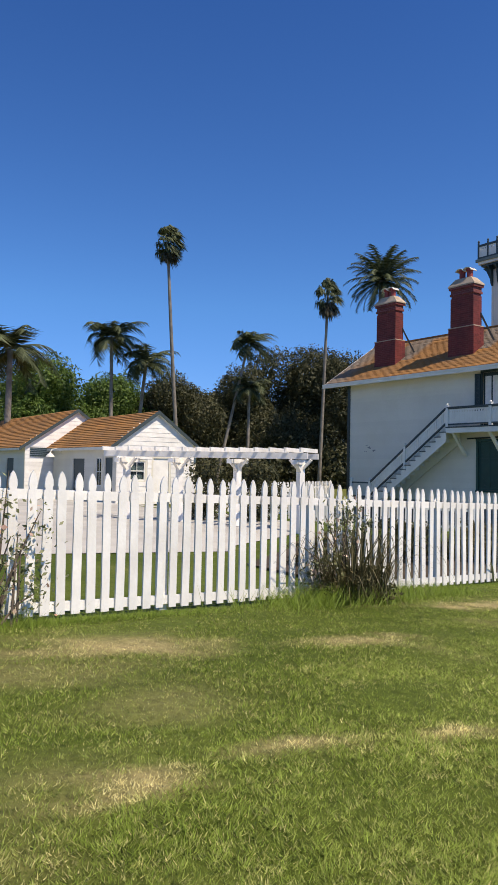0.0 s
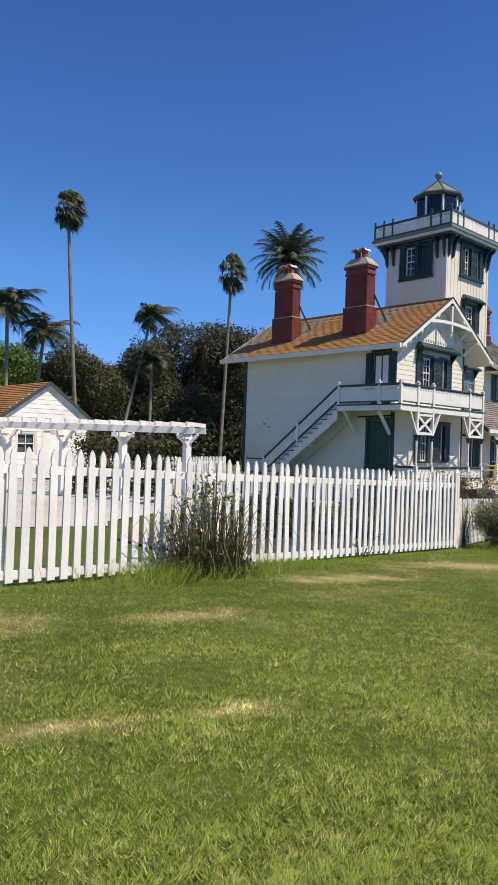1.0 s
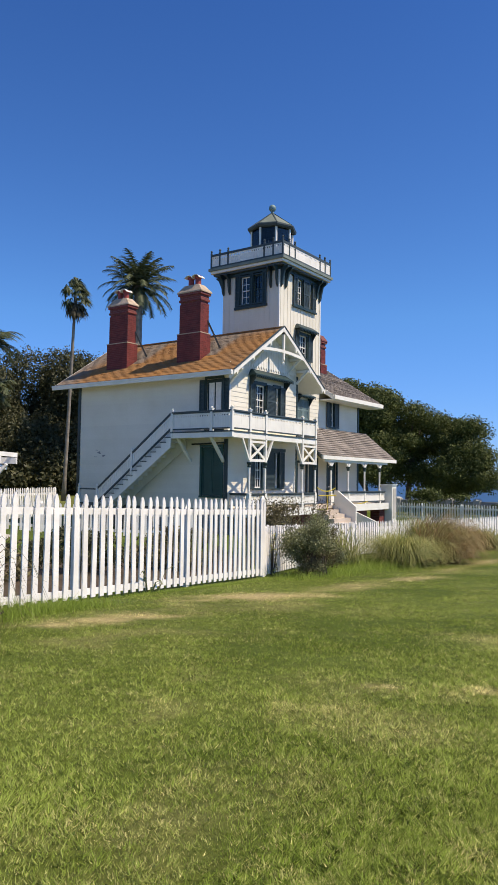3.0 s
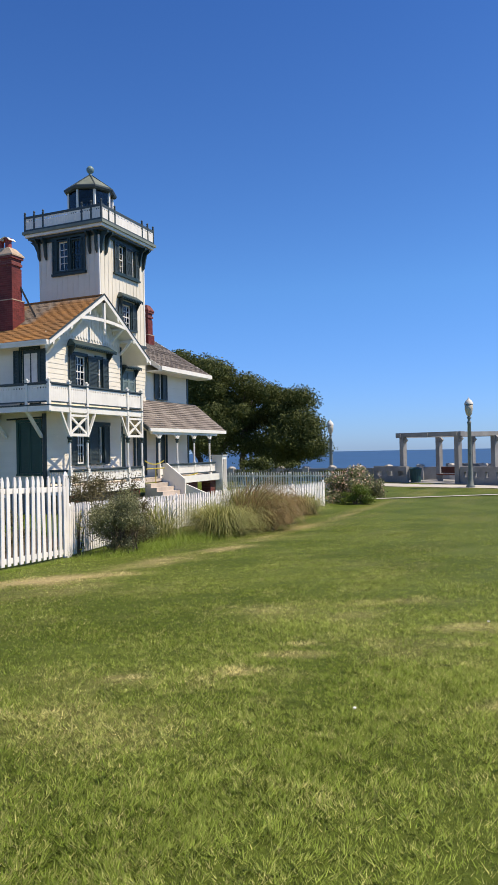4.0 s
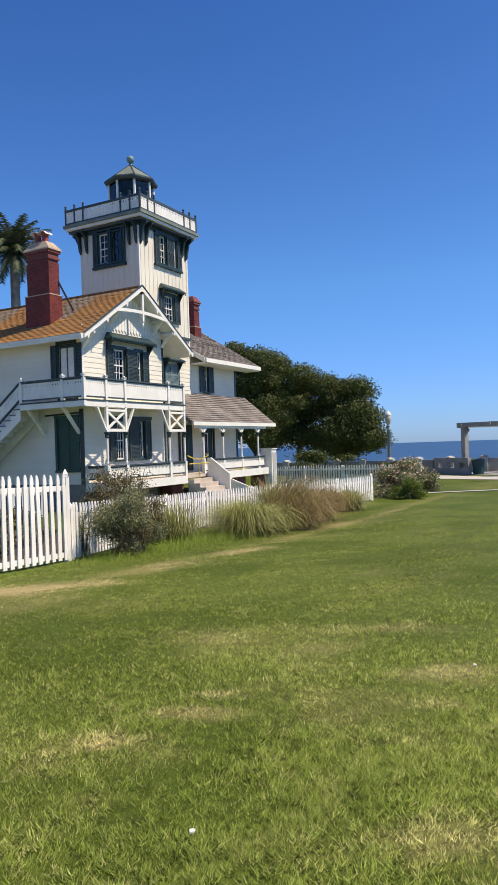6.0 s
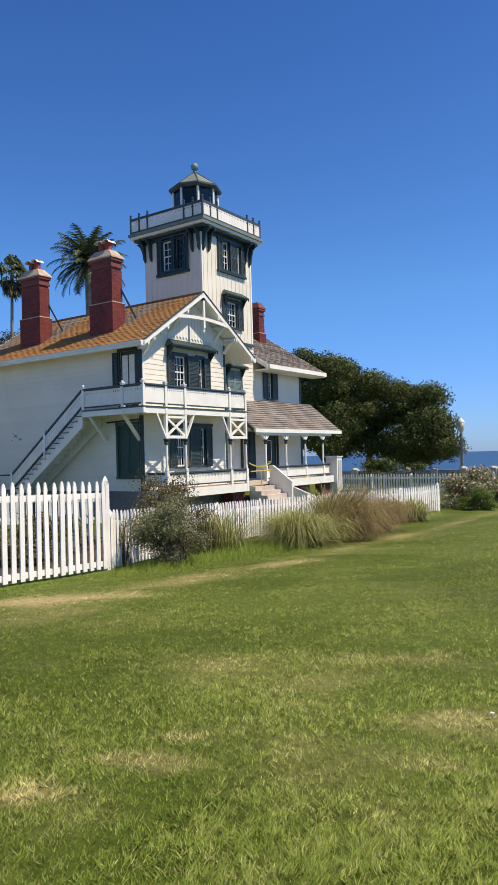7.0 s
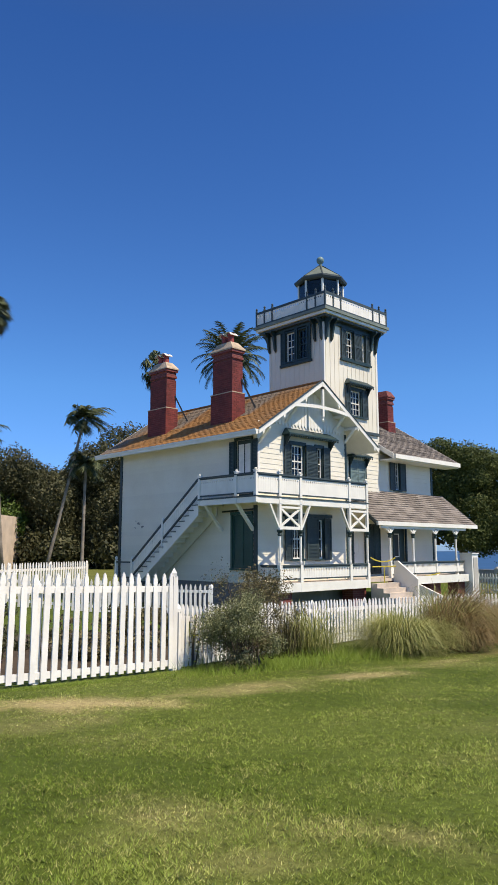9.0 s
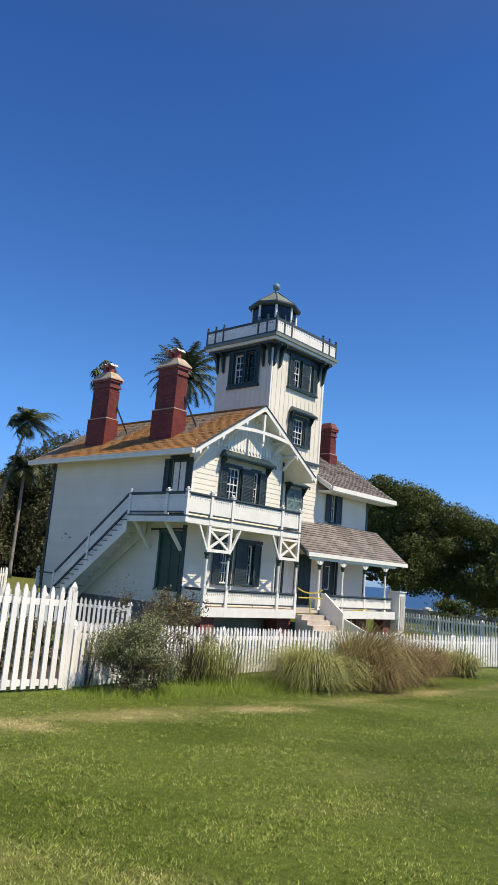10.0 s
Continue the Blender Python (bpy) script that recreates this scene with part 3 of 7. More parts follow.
def shingles(parent, name, origin, along, up, length, height, mat, clip=None, exposure=0.125, width=0.14, seed=1, bare=None):
    """Courses of split shingles on a slope, every one with its own butt edge. along, up: unit vectors in the slope."""
    rng = random.Random(seed)
    o, a, u = Vector(origin), Vector(along).normalized(), Vector(up).normalized()
    nrm = a.cross(u).normalized()
    if nrm.z < 0:
        nrm = -nrm
    verts, faces, marks = [], [], []
    rows = int(height / exposure) + 1
    for r in range(rows):
        v0 = r * exposure
        v1 = min(v0 + exposure * 1.12, height)
        if v1 - v0 < 0.03:
            continue
        s = -rng.random() * width
        row_t = rng.uniform(0.022, 0.032) * (1.5 if exposure > 0.15 else 1.0)
        while s < length:
            w = width * rng.uniform(0.6, 1.4)
            s0, s1 = max(0, s) + 0.004, min(length, s + w)
            s += w
            if s1 - s0 < 0.03 or (clip and not clip((s0 + s1) / 2, v0)):
                continue
            lo = v0 - rng.uniform(0, 0.012)
            t = row_t * rng.uniform(0.85, 1.15)
            m = bare(o + a * s0 + u * v0) if bare else 0.0
            k = len(verts)
            for q, v, h in ((s0, lo, 0), (s1, lo, 0), (s1, v1, 0), (s0, v1, 0), (s0, lo, t), (s1, lo, t), (s1, v1, 0.008), (s0, v1, 0.008)):
                verts.append(o + a * q + u * v + nrm * h)
            faces += [tuple(k + i for i in f) for f in ((4, 5, 6, 7), (0, 1, 5, 4), (1, 2, 6, 5), (3, 0, 4, 7))]
            marks += [m] * 4
    me = raw(name, verts, faces, mat)
    if bare:
        me.attributes.new("bare", "FLOAT", "FACE").data.foreach_set("value", marks)
    ob = new(name, me)
    ob.parent = parent
    tagged(ob, kind="stuff")
    return ob


def gable_block():
    """The gabled block towards the lawn, with its walls, boards, openings and roof."""
    e_holes = [(25.47, 26.11, 4.68, 5.86), (26.84, 27.16, 4.68, 5.86), (25.48, 25.98, 1.76, 3.18), (26.84, 27.15, 1.76, 3.18)]
    s_holes = [(-15.98, -15.22, BALC, 5.92), (-16.15, -15.22, 1.45, 3.30)]
    east = wall("wall", "E", XE, YS + 0.18, YC, 0.95, 6.45, e_holes)
    south = wall("wall", "S", YS, XW, XE, 0.95, 6.40, s_holes)
    wall("wall", "S", YN + 0.18, XW, TX0, 0.95, 6.40, [])
    part("wall", box(bmesh.new(), TX1 + 0.002, XE - 0.182, YC - 0.18, YC - 0.002, 0.95, 6.9), M_SIDING, house)
    wall("wall", "E", XW + 0.18, YS + 0.18, YN, 0.95, 6.40, [])
    for x, pts in ((XE - 0.18, [(YS + 0.2, 6.452), (YC, 6.452), (YC, 6.86), (YR, ZR - 0.16)]), (XW, [(YS + 0.2, 6.452), (YN - 0.02, 6.452), (YR, ZR - 0.16)])):
        bm = bmesh.new()
        prism(bm, pts, "x", x, x + 0.18)
        part("gable_wall", bm, M_SIDING, house)
    bm = bmesh.new()
    box(bm, XW, XE - 0.02, YS + 0.02, YN, 0.0, 0.95)
    part("foundation", bm, M_FOUND, house, "grey foundation wall")
    # floors coloured near black so the rooms look unlit through the windows
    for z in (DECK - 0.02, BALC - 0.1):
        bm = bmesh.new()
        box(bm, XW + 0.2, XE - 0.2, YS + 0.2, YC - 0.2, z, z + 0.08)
        part("floor", bm, M_UNLIT, house)
    ec = [(25.03, 27.60, 4.5, 6.25), (25.0, 27.60, 1.66, 3.34)]
    sc = [(-16.22, -15.02, BALC, 6.02), (-16.28, -15.12, 1.40, 3.38)]

    def gspan(z):
        inset = max(0.0, (z - 6.42) / PITCH)
        return YS + inset, min(YC, YN - inset)
    siding(east, "E", XE, 1.0, 6.55, gspan, ec)
    siding(south, "S", YS, 1.15, 6.35, lambda z: (XW, XE), sc)
    # vertical boards in the peak with a saw-tooth lower edge
    n = 22
    for i in range(n):
        y = YR - 1.95 + 3.9 * (i + 0.5) / n
        top = ZR - 0.2 - abs(y - YR) * PITCH
        if top > 6.75:
            bm = bmesh.new()
            h = 3.9 / n / 2 - 0.008
            prism(bm, [(y - h, 6.62), (y, 6.50), (y + h, 6.62), (y + h, top), (y - h, top)], "x", XE + 0.012, XE + 0.036)
            part("peak_board", bm, M_WHITE, house)
    # corner boards
    for x, y in ((XW + 0.06, YS - 0.015), (XE - 0.05, YS - 0.02)):
        bm = bmesh.new()
        box(bm, x - 0.075, x + 0.075, y - 0.035, y + 0.03, 0.95, 6.02 if x < -20 else 3.6)
        part("corner_board", bm, M_GREEN, house, "dark green corner board")
    bm = bmesh.new()
    box(bm, XE - 0.10, XE + 0.045, YS - 0.04, YS + 0.10, BALC, 6.35)
    part("corner_board", bm, M_WHITE, house, "cream corner board")
    # openings
    for z0, z1, a, b in ((4.68, 5.86, 25.47, 26.11), (1.76, 3.18, 25.48, 25.98)):
        sash("E", XE, a, b, z0, z1, 3, 4)
        sash("E", XE, 26.84, 27.15, z0, z1, 2, 4)
        shutter("E", XE, 25.07, 25.43, z0 - 0.05, z1 + 0.06)
        shutter("E", XE, 26.18, 26.82, z0 - 0.05, z1 + 0.06, M_SHUTLIT, 0.09)
        shutter("E", XE, 27.18, 27.56, z0 - 0.05, z1 + 0.06, M_SHUTLIT, 0.07)
    hood("E", XE, 24.98, 27.72, 6.22)
    bm = bmesh.new()
    face_box(bm, "E", XE, 25.02, 27.62, 3.25, 3.37, 0.0, 0.10)
    part("window_head", bm, M_GREEN, house)
    bm = bmesh.new()
    box(bm, XE - 0.08, XE + 0.04, YC - 0.07, YC + 0.02, DECK, 6.55)
    part("corner_board", bm, M_GREEN, house, "dark green corner board")
    # balcony door with narrow glass panels
    bm = bmesh.new()
    face_box(bm, "S", YS, -15.98, -15.22, BALC, 5.92, -0.10, -0.04)
    dr = part("door", bm, M_GREEN, house, "dark green balcony door with pale curtained panes")
    for u in (-15.90, -15.57):
        bm = bmesh.new()
        face_box(bm, "S", YS, u, u + 0.26, 4.35, 5.78, -0.04, -0.025)
        part("curtained_pane", bm, M_CURTAIN, dr)
    bm = bmesh.new()
    face_box(bm, "S", YS, -16.06, -15.98, BALC, 6.0, -0.02, 0.05)
    face_box(bm, "S", YS, -15.22, -15.14, BALC, 6.0, -0.02, 0.05)
    face_box(bm, "S", YS, -16.06, -15.14, 5.92, 6.02, -0.02, 0.06)
    part("door_casing", bm, M_GREEN, dr)
    shutter("S", YS, -16.30, -16.05, BALC + 0.3, 5.9, M_GREEN)
    shutter("S", YS, -15.14, -14.86, BALC + 0.3, 5.9, M_GREEN)
    # lower window behind closed shutters
    bm = bmesh.new()
    face_box(bm, "S", YS, -16.25, -15.12, 1.38, 1.45, -0.02, 0.09)
    face_box(bm, "S", YS, -16.25, -15.12, 3.30, 3.40, -0.02, 0.07)
    face_box(bm, "S", YS, -16.25, -16.15, 1.45, 3.30, -0.02, 0.05)
    face_box(bm, "S", YS, -15.22, -15.12, 1.45, 3.30, -0.02, 0.05)
    part("window_frame", bm, M_SHADEGREEN, house, "dark green window frame")
    shutter("S", YS, -16.15, -15.69, 1.46, 3.29, M_SHADEGREEN, -0.02)
    shutter("S", YS, -15.68, -15.22, 1.46, 3.29, M_SHADEGREEN, -0.02)
    # small grey flecks on the plain wall
    rng = random.Random(8)
    for i in range(9):
        bm = bmesh.new()
        u, v, k = -22.0 + rng.uniform(-0.28, 0.42), 3.12 + rng.uniform(-0.16, 0.14), rng.uniform(0.03, 0.09)
        prism(bm, [(u + k * rng.uniform(0.6, 1.4) * math.cos(t), v + 0.5 * k * rng.uniform(0.5, 1.3) * math.sin(t)) for t in (0, 1.1, 2.0, 3.1, 4.2, 5.2)], "y", YS - 0.024, YS - 0.021)
        part("wall_fleck", bm, M_GREYCONC, south, "small grey fleck on the plain wall")
    gable_roof()


def bare_patch(p):
    """Where the lichen is missing: above the chimneys and along the west end."""
    k = 0.25 * noise.noise(Vector((p.x * 1.1, p.y * 1.6, 4))) + 0.2 * noise.noise(Vector((p.x * 4, p.y * 5, 8)))
    out = step01(-22.6, -24.2, p.x) * 0.9
    for x in (-21.5, -17.4):
        if p.y > 24.6:
            out = max(out, step01(0.95, 0.45, abs(p.x - x - 0.3)))
    out = max(out, 0.6 * step01(26.0, 26.5, p.y))
    return min(1, max(0, out + k * (0.4 + out)))


def gable_roof():
    x0, x1 = -24.40, -14.33
    s = math.hypot(1, PITCH)
    for sign in (-1, 1):
        ye = YR + sign * 3.34
        bm = bmesh.new()
        prism(bm, [(ye, ZE - 0.02), (YR, ZR - 0.02), (YR, ZR - 0.16), (ye, ZE - 0.16)], "x", x0, x1)
        rf = part("roof", bm, M_WHITE, house, "orange lichen-covered shingle roof")
        shingles(rf, "roof_shingles", (x0, ye, ZE - 0.015), (1, 0, 0), (0, -sign, PITCH), x1 - x0, 3.34 * s, M_SHINGLE, seed=5 + sign, bare=bare_patch)
        bm = bmesh.new()
        box(bm, x0, x1, ye + sign * 0.004, ye + sign * 0.10, ZE - 0.17, ZE - 0.005)
        box(bm, x0, x1, ye + sign * 0.10, ye + sign * 0.125, ZE - 0.06, ZE + 0.01)
        part("gutter", bm, M_WHITE, rf, "cream wooden gutter")
        # barge boards and inner braces
        for x in (x1 + 0.002, x0 - 0.042):
            bm = bmesh.new()
            prism(bm, [(ye - sign * 0.02, ZE + 0.01), (YR, ZR + 0.01), (YR, ZR - 0.16), (ye - sign * 0.02, ZE - 0.16)], "x", x, x + 0.04)
            part("barge_board", bm, M_WHITE, rf)
        bm = bmesh.new()
        prism(bm, [(ye - sign * 0.03, ZE + 0.012), (YR, ZR + 0.032), (YR, ZR + 0.072), (ye - sign * 0.03, ZE + 0.052)], "x", x1 - 0.01, x1 + 0.065)
        part("drip_edge", bm, M_TRIM, rf, "dark roof edge")
        for f in (0.28, 0.62, 0.93):
            y, z = YR + sign * 3.34 * f, ZR - 3.34 * f * PITCH
            bm = bmesh.new()
            prism(bm, [(y - 0.07, z - 0.13), (y + 0.07, z - 0.13), (y + 0.04, z - 0.23), (y, z - 0.31), (y - 0.04, z - 0.23)], "x", x1 + 0.004, x1 + 0.036)
            part("pendant", bm, M_WHITE, rf)
    bm = bmesh.new()
    box(bm, x0 + 0.02, x1 - 0.02, YR - 0.07, YR + 0.07, ZR - 0.01, ZR + 0.045)
    part("ridge_cap", bm, M_SHINGLE, house)
    # the peak truss in front of the gable
    tr = part("gable_truss", box(bmesh.new(), XE, x1 + 0.05, YR - 0.05, YR + 0.05, ZR - 0.30, ZR - 0.20), M_WHITE, house)
    bm = bmesh.new()
    box(bm, x1 - 0.03, x1 + 0.05, YR - 0.05, YR + 0.05, ZR - 1.32, ZR - 0.05)
    lathe(bm, [(0.02, -0.22), (0.05, -0.15), (0.03, -0.08), (0.06, 0.0)], 8, (x1 + 0.01, YR, ZR - 1.32))
    part("king_post", bm, M_WHITE, tr)
    bm = bmesh.new()
    arc = [(-1.6 + 3.2 * i / 10, ZR - 1.10 + 0.11 * (1 - ((-1.6 + 3.2 * i / 10) / 1.6) ** 2)) for i in range(11)]
    prism(bm, [(YR + u, v - 0.06) for u, v in arc] + [(YR + u, v + 0.06) for u, v in arc[::-1]], "x", x1 - 0.02, x1 + 0.045)
    part("collar_beam", bm, M_WHITE, tr)
    for sgn in (-1, 1):
        # brackets that carry the overhang
        for f in (0.45, 0.92 if sgn < 0 else 0.66):
            y, z = YR + sgn * 3.0 * f, ZR - 3.0 * f * PITCH
            bm = bmesh.new()
            bar(bm, (XE + 0.03, y, z - 0.75), (x1 - 0.02, y, z - 0.22), 0.08, 0.10, (0, 1, 0))
            bar(bm, (XE, y, z - 0.24), (x1, y, z - 0.24), 0.09, 0.10)
            part("roof_bracket", bm, M_WHITE, house)


def brickwork(parent, x0, x1, y0, y1, z0, z1, seed):
    """Courses of bricks standing a little proud of their joints, on all four sides."""
    rng = random.Random(seed)
    verts, faces = [], []
    rows = int((z1 - z0) / 0.08)
    ch = (z1 - z0) / rows
    for ax, ay, bx, by, nx, ny in ((x0, y0, x1, y0, 0, -1), (x1, y0, x1, y1, 1, 0), (x1, y1, x0, y1, 0, 1), (x0, y1, x0, y0, -1, 0)):
        a, d, nrm = Vector((ax, ay, 0)), Vector((bx - ax, by - ay, 0)), Vector((nx, ny, 0))
        length = d.length
        d.normalize()
        for r in range(rows):
            s = -0.11 * (r % 2)
            while s < length - 0.02:
                s0, s1 = max(s, 0) + (0.006 if s > 0 else 0), min(s + 0.214, length)
                s += 0.22
                if s1 - s0 < 0.03:
                    continue
                out, lo, hi = rng.uniform(0.006, 0.010), z0 + r * ch + 0.006, z0 + (r + 1) * ch - 0.006
                k = len(verts)
                for o in (0.0, out):
                    verts += [a + d * q + nrm * o + Vector((0, 0, h)) for q, h in ((s0, lo), (s1, lo), (s1, hi), (s0, hi))]
                faces += [tuple(k + i for i in f) for f in ((4, 5, 6, 7), (0, 1, 5, 4), (1, 2, 6, 5), (2, 3, 7, 6), (3, 0, 4, 7))]
    ob = new("brickwork", raw("brickwork", verts, faces, M_BRICKS))
    ob.parent = parent
    tagged(ob, kind="stuff")


def chimney(name, x0, x1, y0, y1, zb, zt, parent, pots=2, stay=True):
    ch = part(name, box(bmesh.new(), x0, x1, y0, y1, zb, 7.95 if zb < 7 else zb + 0.6), M_MORTAR, parent, "painted red brick chimney")
    m = 0.06
    zmid = 7.95 if zb < 7 else zb + 0.6
    bm = bmesh.new()
    box(bm, x0 - 0.02, x1 + 0.02, y0 - 0.02, y1 + 0.02, zmid, zmid + 0.035)
    part("band", bm, M_CAP, ch, "pale stone band")
    bm = bmesh.new()
    box(bm, x0 + m, x1 - m, y0 + m, y1 - m, zmid + 0.035, zt - 0.62)
    sh = part("shaft", bm, M_MORTAR, ch)
    brickwork(ch, x0, x1, y0, y1, zb, zmid, 3)
    brickwork(sh, x0 + m, x1 - m, y0 + m, y1 - m, zmid + 0.035, zt - 0.62, 4)
    bm = bmesh.new()
    z = zt - 0.62
    for grow, h in ((-0.02, 0.09), (0.03, 0.09), (0.0, 0.16), (0.06, 0.10)):
        box(bm, x0 + m - grow, x1 - m + grow, y0 + m - grow, y1 - m + grow, z, z + h)
        z += h
    part("corbel", bm, M_BRICK, ch)
    bm = bmesh.new()
    w, d = (x1 - x0) / 2, (y1 - y0) / 2
    cx, cy = (x0 + x1) / 2, (y0 + y1) / 2
    lo = [bm.verts.new((cx + i * w * 1.06, cy + j * d * 1.06, z)) for i, j in ((-1, -1), (1, -1), (1, 1), (-1, 1))]
    mid = [bm.verts.new((cx + i * w * 1.06, cy + j * d * 1.06, z + 0.05)) for i, j in ((-1, -1), (1, -1), (1, 1), (-1, 1))]
    hi = [bm.verts.new((cx + i * w * 0.62, cy + j * d * 0.6, z + 0.34)) for i, j in ((-1, -1), (1, -1), (1, 1), (-1, 1))]
    bm.faces.new(lo[::-1])
    bm.faces.new(hi)
    for a, b in ((lo, mid), (mid, hi)):
        for i in range(4):
            bm.faces.new((a[i], a[(i + 1) % 4], b[(i + 1) % 4], b[i]))
    part("cap", bm, M_CAP if pots else M_BRICK, ch, "weathered sandstone cap" if pots else "")
    for i in range(pots):
        px = cx + (i - (pots - 1) / 2) * 0.36
        bm = bmesh.new()
        lathe(bm, [(0.125, 0), (0.12, 0.30), (0.15, 0.33), (0.15, 0.40)], 12, (px, cy, z + 0.32))
        bm2 = part("pot", bm, M_POT, ch, "red clay chimney pot")
        bm = bmesh.new()
        arc = [math.pi * (0.15 + 0.66 * k / 9) for k in range(10)]
        shell = [(px - 0.03 + 0.25 * math.cos(t), z + 0.52 + 0.25 * math.sin(t)) for t in arc]
        shell += [(px - 0.03 + 0.225 * math.cos(t), z + 0.52 + 0.225 * math.sin(t)) for t in arc[::-1]]
        prism(bm, shell, "y", cy - 0.19, cy + 0.19)
        part("cowl", bm, M_CURTAIN, bm2, "white curved cowl")
    if stay:
        bm = bmesh.new()
        bar(bm, (x1 - m, cy + 0.2, zt - 1.3), (x1 + 0.28, cy + 0.62, ZE + (cy + 0.62 - 23.2) * PITCH), 0.06, 0.06)
        part("iron_stay", bm, M_BLACK, ch)
    return ch


gable_block()
chimney("chimney", -22.23, -20.98, 24.32, 24.94, 6.5, 9.82, house)
chimney("chimney", -18.06, -16.84, 24.29, 24.94, 6.5, 9.82, house)


def tower():
    east_h = [(29.82, 30.26, 10.08, 11.28), (30.86, 31.10, 10.08, 11.28), (30.05, 30.72, 7.66, 8.74), (30.05, 30.82, DECK, 2.88)]
    south_h = [(-17.88, -17.40, 10.03, 11.30), (-17.16, -16.72, 10.03, 11.30)]
    e = wall("wall", "E", TX1, TY0 + 0.18, TY1, 1.0, 11.6, east_h)
    s = wall("wall", "S", TY0, TX0, TX1, 6.0, 11.6, south_h)
    wall("wall", "S", TY1 + 0.18, TX0, TX1 - 0.18, 6.0, 11.6, [])
    wall("wall", "E", TX0 + 0.18, TY0 + 0.18, TY1, 6.0, 11.6, [])
    siding(e, "E", TX1, DECK, 6.95, lambda z: (YC, TY1), [(29.85, 31.0, 4.78, 5.98), (29.95, 30.92, DECK, 2.98), (31.05, 31.92, DECK, 3.2)])
    tower_ground_floor()
    # skirt between the boards and the upright boards
    bm = bmesh.new()
    face_box(bm, "E", TX1, TY0 - 0.04, TY1 + 0.04, 6.95, 7.07, 0.002, 0.09)
    part("skirt_moulding", bm, M_TRIM, house, "dark skirt moulding")
    holes = [(29.45, 31.46, 9.95, 11.45), (29.70, 31.22, 7.5, 9.15)]
    y = TY0 + 0.10
    while y < TY1:
        cuts = sorted((c, d) for a, b, c, d in holes if a < y < b)
        z = 7.07
        for c, d in cuts + [(11.6, 11.6)]:
            if c - z > 0.1:
                bm = bmesh.new()
                face_box(bm, "E", TX1, y - 0.018, y + 0.018, z, c, 0.002, 0.014)
                part("batten", bm, M_SIDING, e)
            z = d
        y += 0.28
    x = TX0 + 0.1
    while x < TX1:
        for c, d in ([(7.0, 9.8), (11.45, 11.6)] if -18.24 < x < -16.42 else [(7.0, 11.6)]):
            bm = bmesh.new()
            face_box(bm, "S", TY0, x - 0.018, x + 0.018, c, d, 0.002, 0.014)
            part("batten", bm, M_SIDING, s)
        x += 0.28
    for u0, u1 in ((29.82, 30.26), (30.86, 31.10)):
        sash("E", TX1, u0, u1, 10.08, 11.28, 2, 4)
    shutter("E", TX1, 29.48, 29.78, 10.02, 11.32)
    shutter("E", TX1, 30.30, 30.82, 10.02, 11.32, M_SHUTLIT, 0.08)
    shutter("E", TX1, 31.13, 31.44, 10.02, 11.32)
    for u0, u1, z0, z1, out in ((29.42, 31.48, 9.93, 10.01, 0.12), (29.45, 31.46, 11.33, 11.42, 0.10)):
        bm = bmesh.new()
        face_box(bm, "E", TX1, u0, u1, z0, z1, 0.0, out)
        part("window_shelf", bm, M_GREEN, house)
    sash("S", TY0, -17.88, -17.40, 10.03, 11.30, 2, 4)
    sash("S", TY0, -17.16, -16.72, 10.03, 11.30, 2, 4, trim=M_GREEN)
    shutter("S", TY0, -18.18, -17.93, 9.95, 11.4, M_GREEN)
    shutter("S", TY0, -17.36, -17.20, 9.95, 11.4, M_GREEN, 0.07)
    shutter("S", TY0, -16.68, -16.46, 9.95, 11.4, M_GREEN)
    bm = bmesh.new()
    face_box(bm, "S", TY0, -18.22, -16.44, 9.82, 9.93, 0.0, 0.12)
    part("window_shelf", bm, M_GREEN, house)
    bm = bmesh.new()
    face_box(bm, "S", TY0, -18.22, -16.44, 11.40, 11.50, 0.0, 0.10)
    part("window_head", bm, M_GREEN, house)
    sash("E", TX1, 30.05, 30.72, 7.66, 8.74, 3, 4)
    shutter("E", TX1, 29.70, 29.98, 7.58, 8.85)
    shutter("E", TX1, 30.80, 31.19, 7.58, 8.85)
    hood("E", TX1, 29.66, 31.30, 9.0, 0.34, 0.2)
    for yy in (TY0 - 0.02, TY1):
        bm = bmesh.new()
        box(bm, TX1 - 0.05, TX1 + 0.03, yy - 0.03, yy + 0.05, 7.07, 11.6)
        part("corner_board", bm, M_WHITE, house)
    gallery()


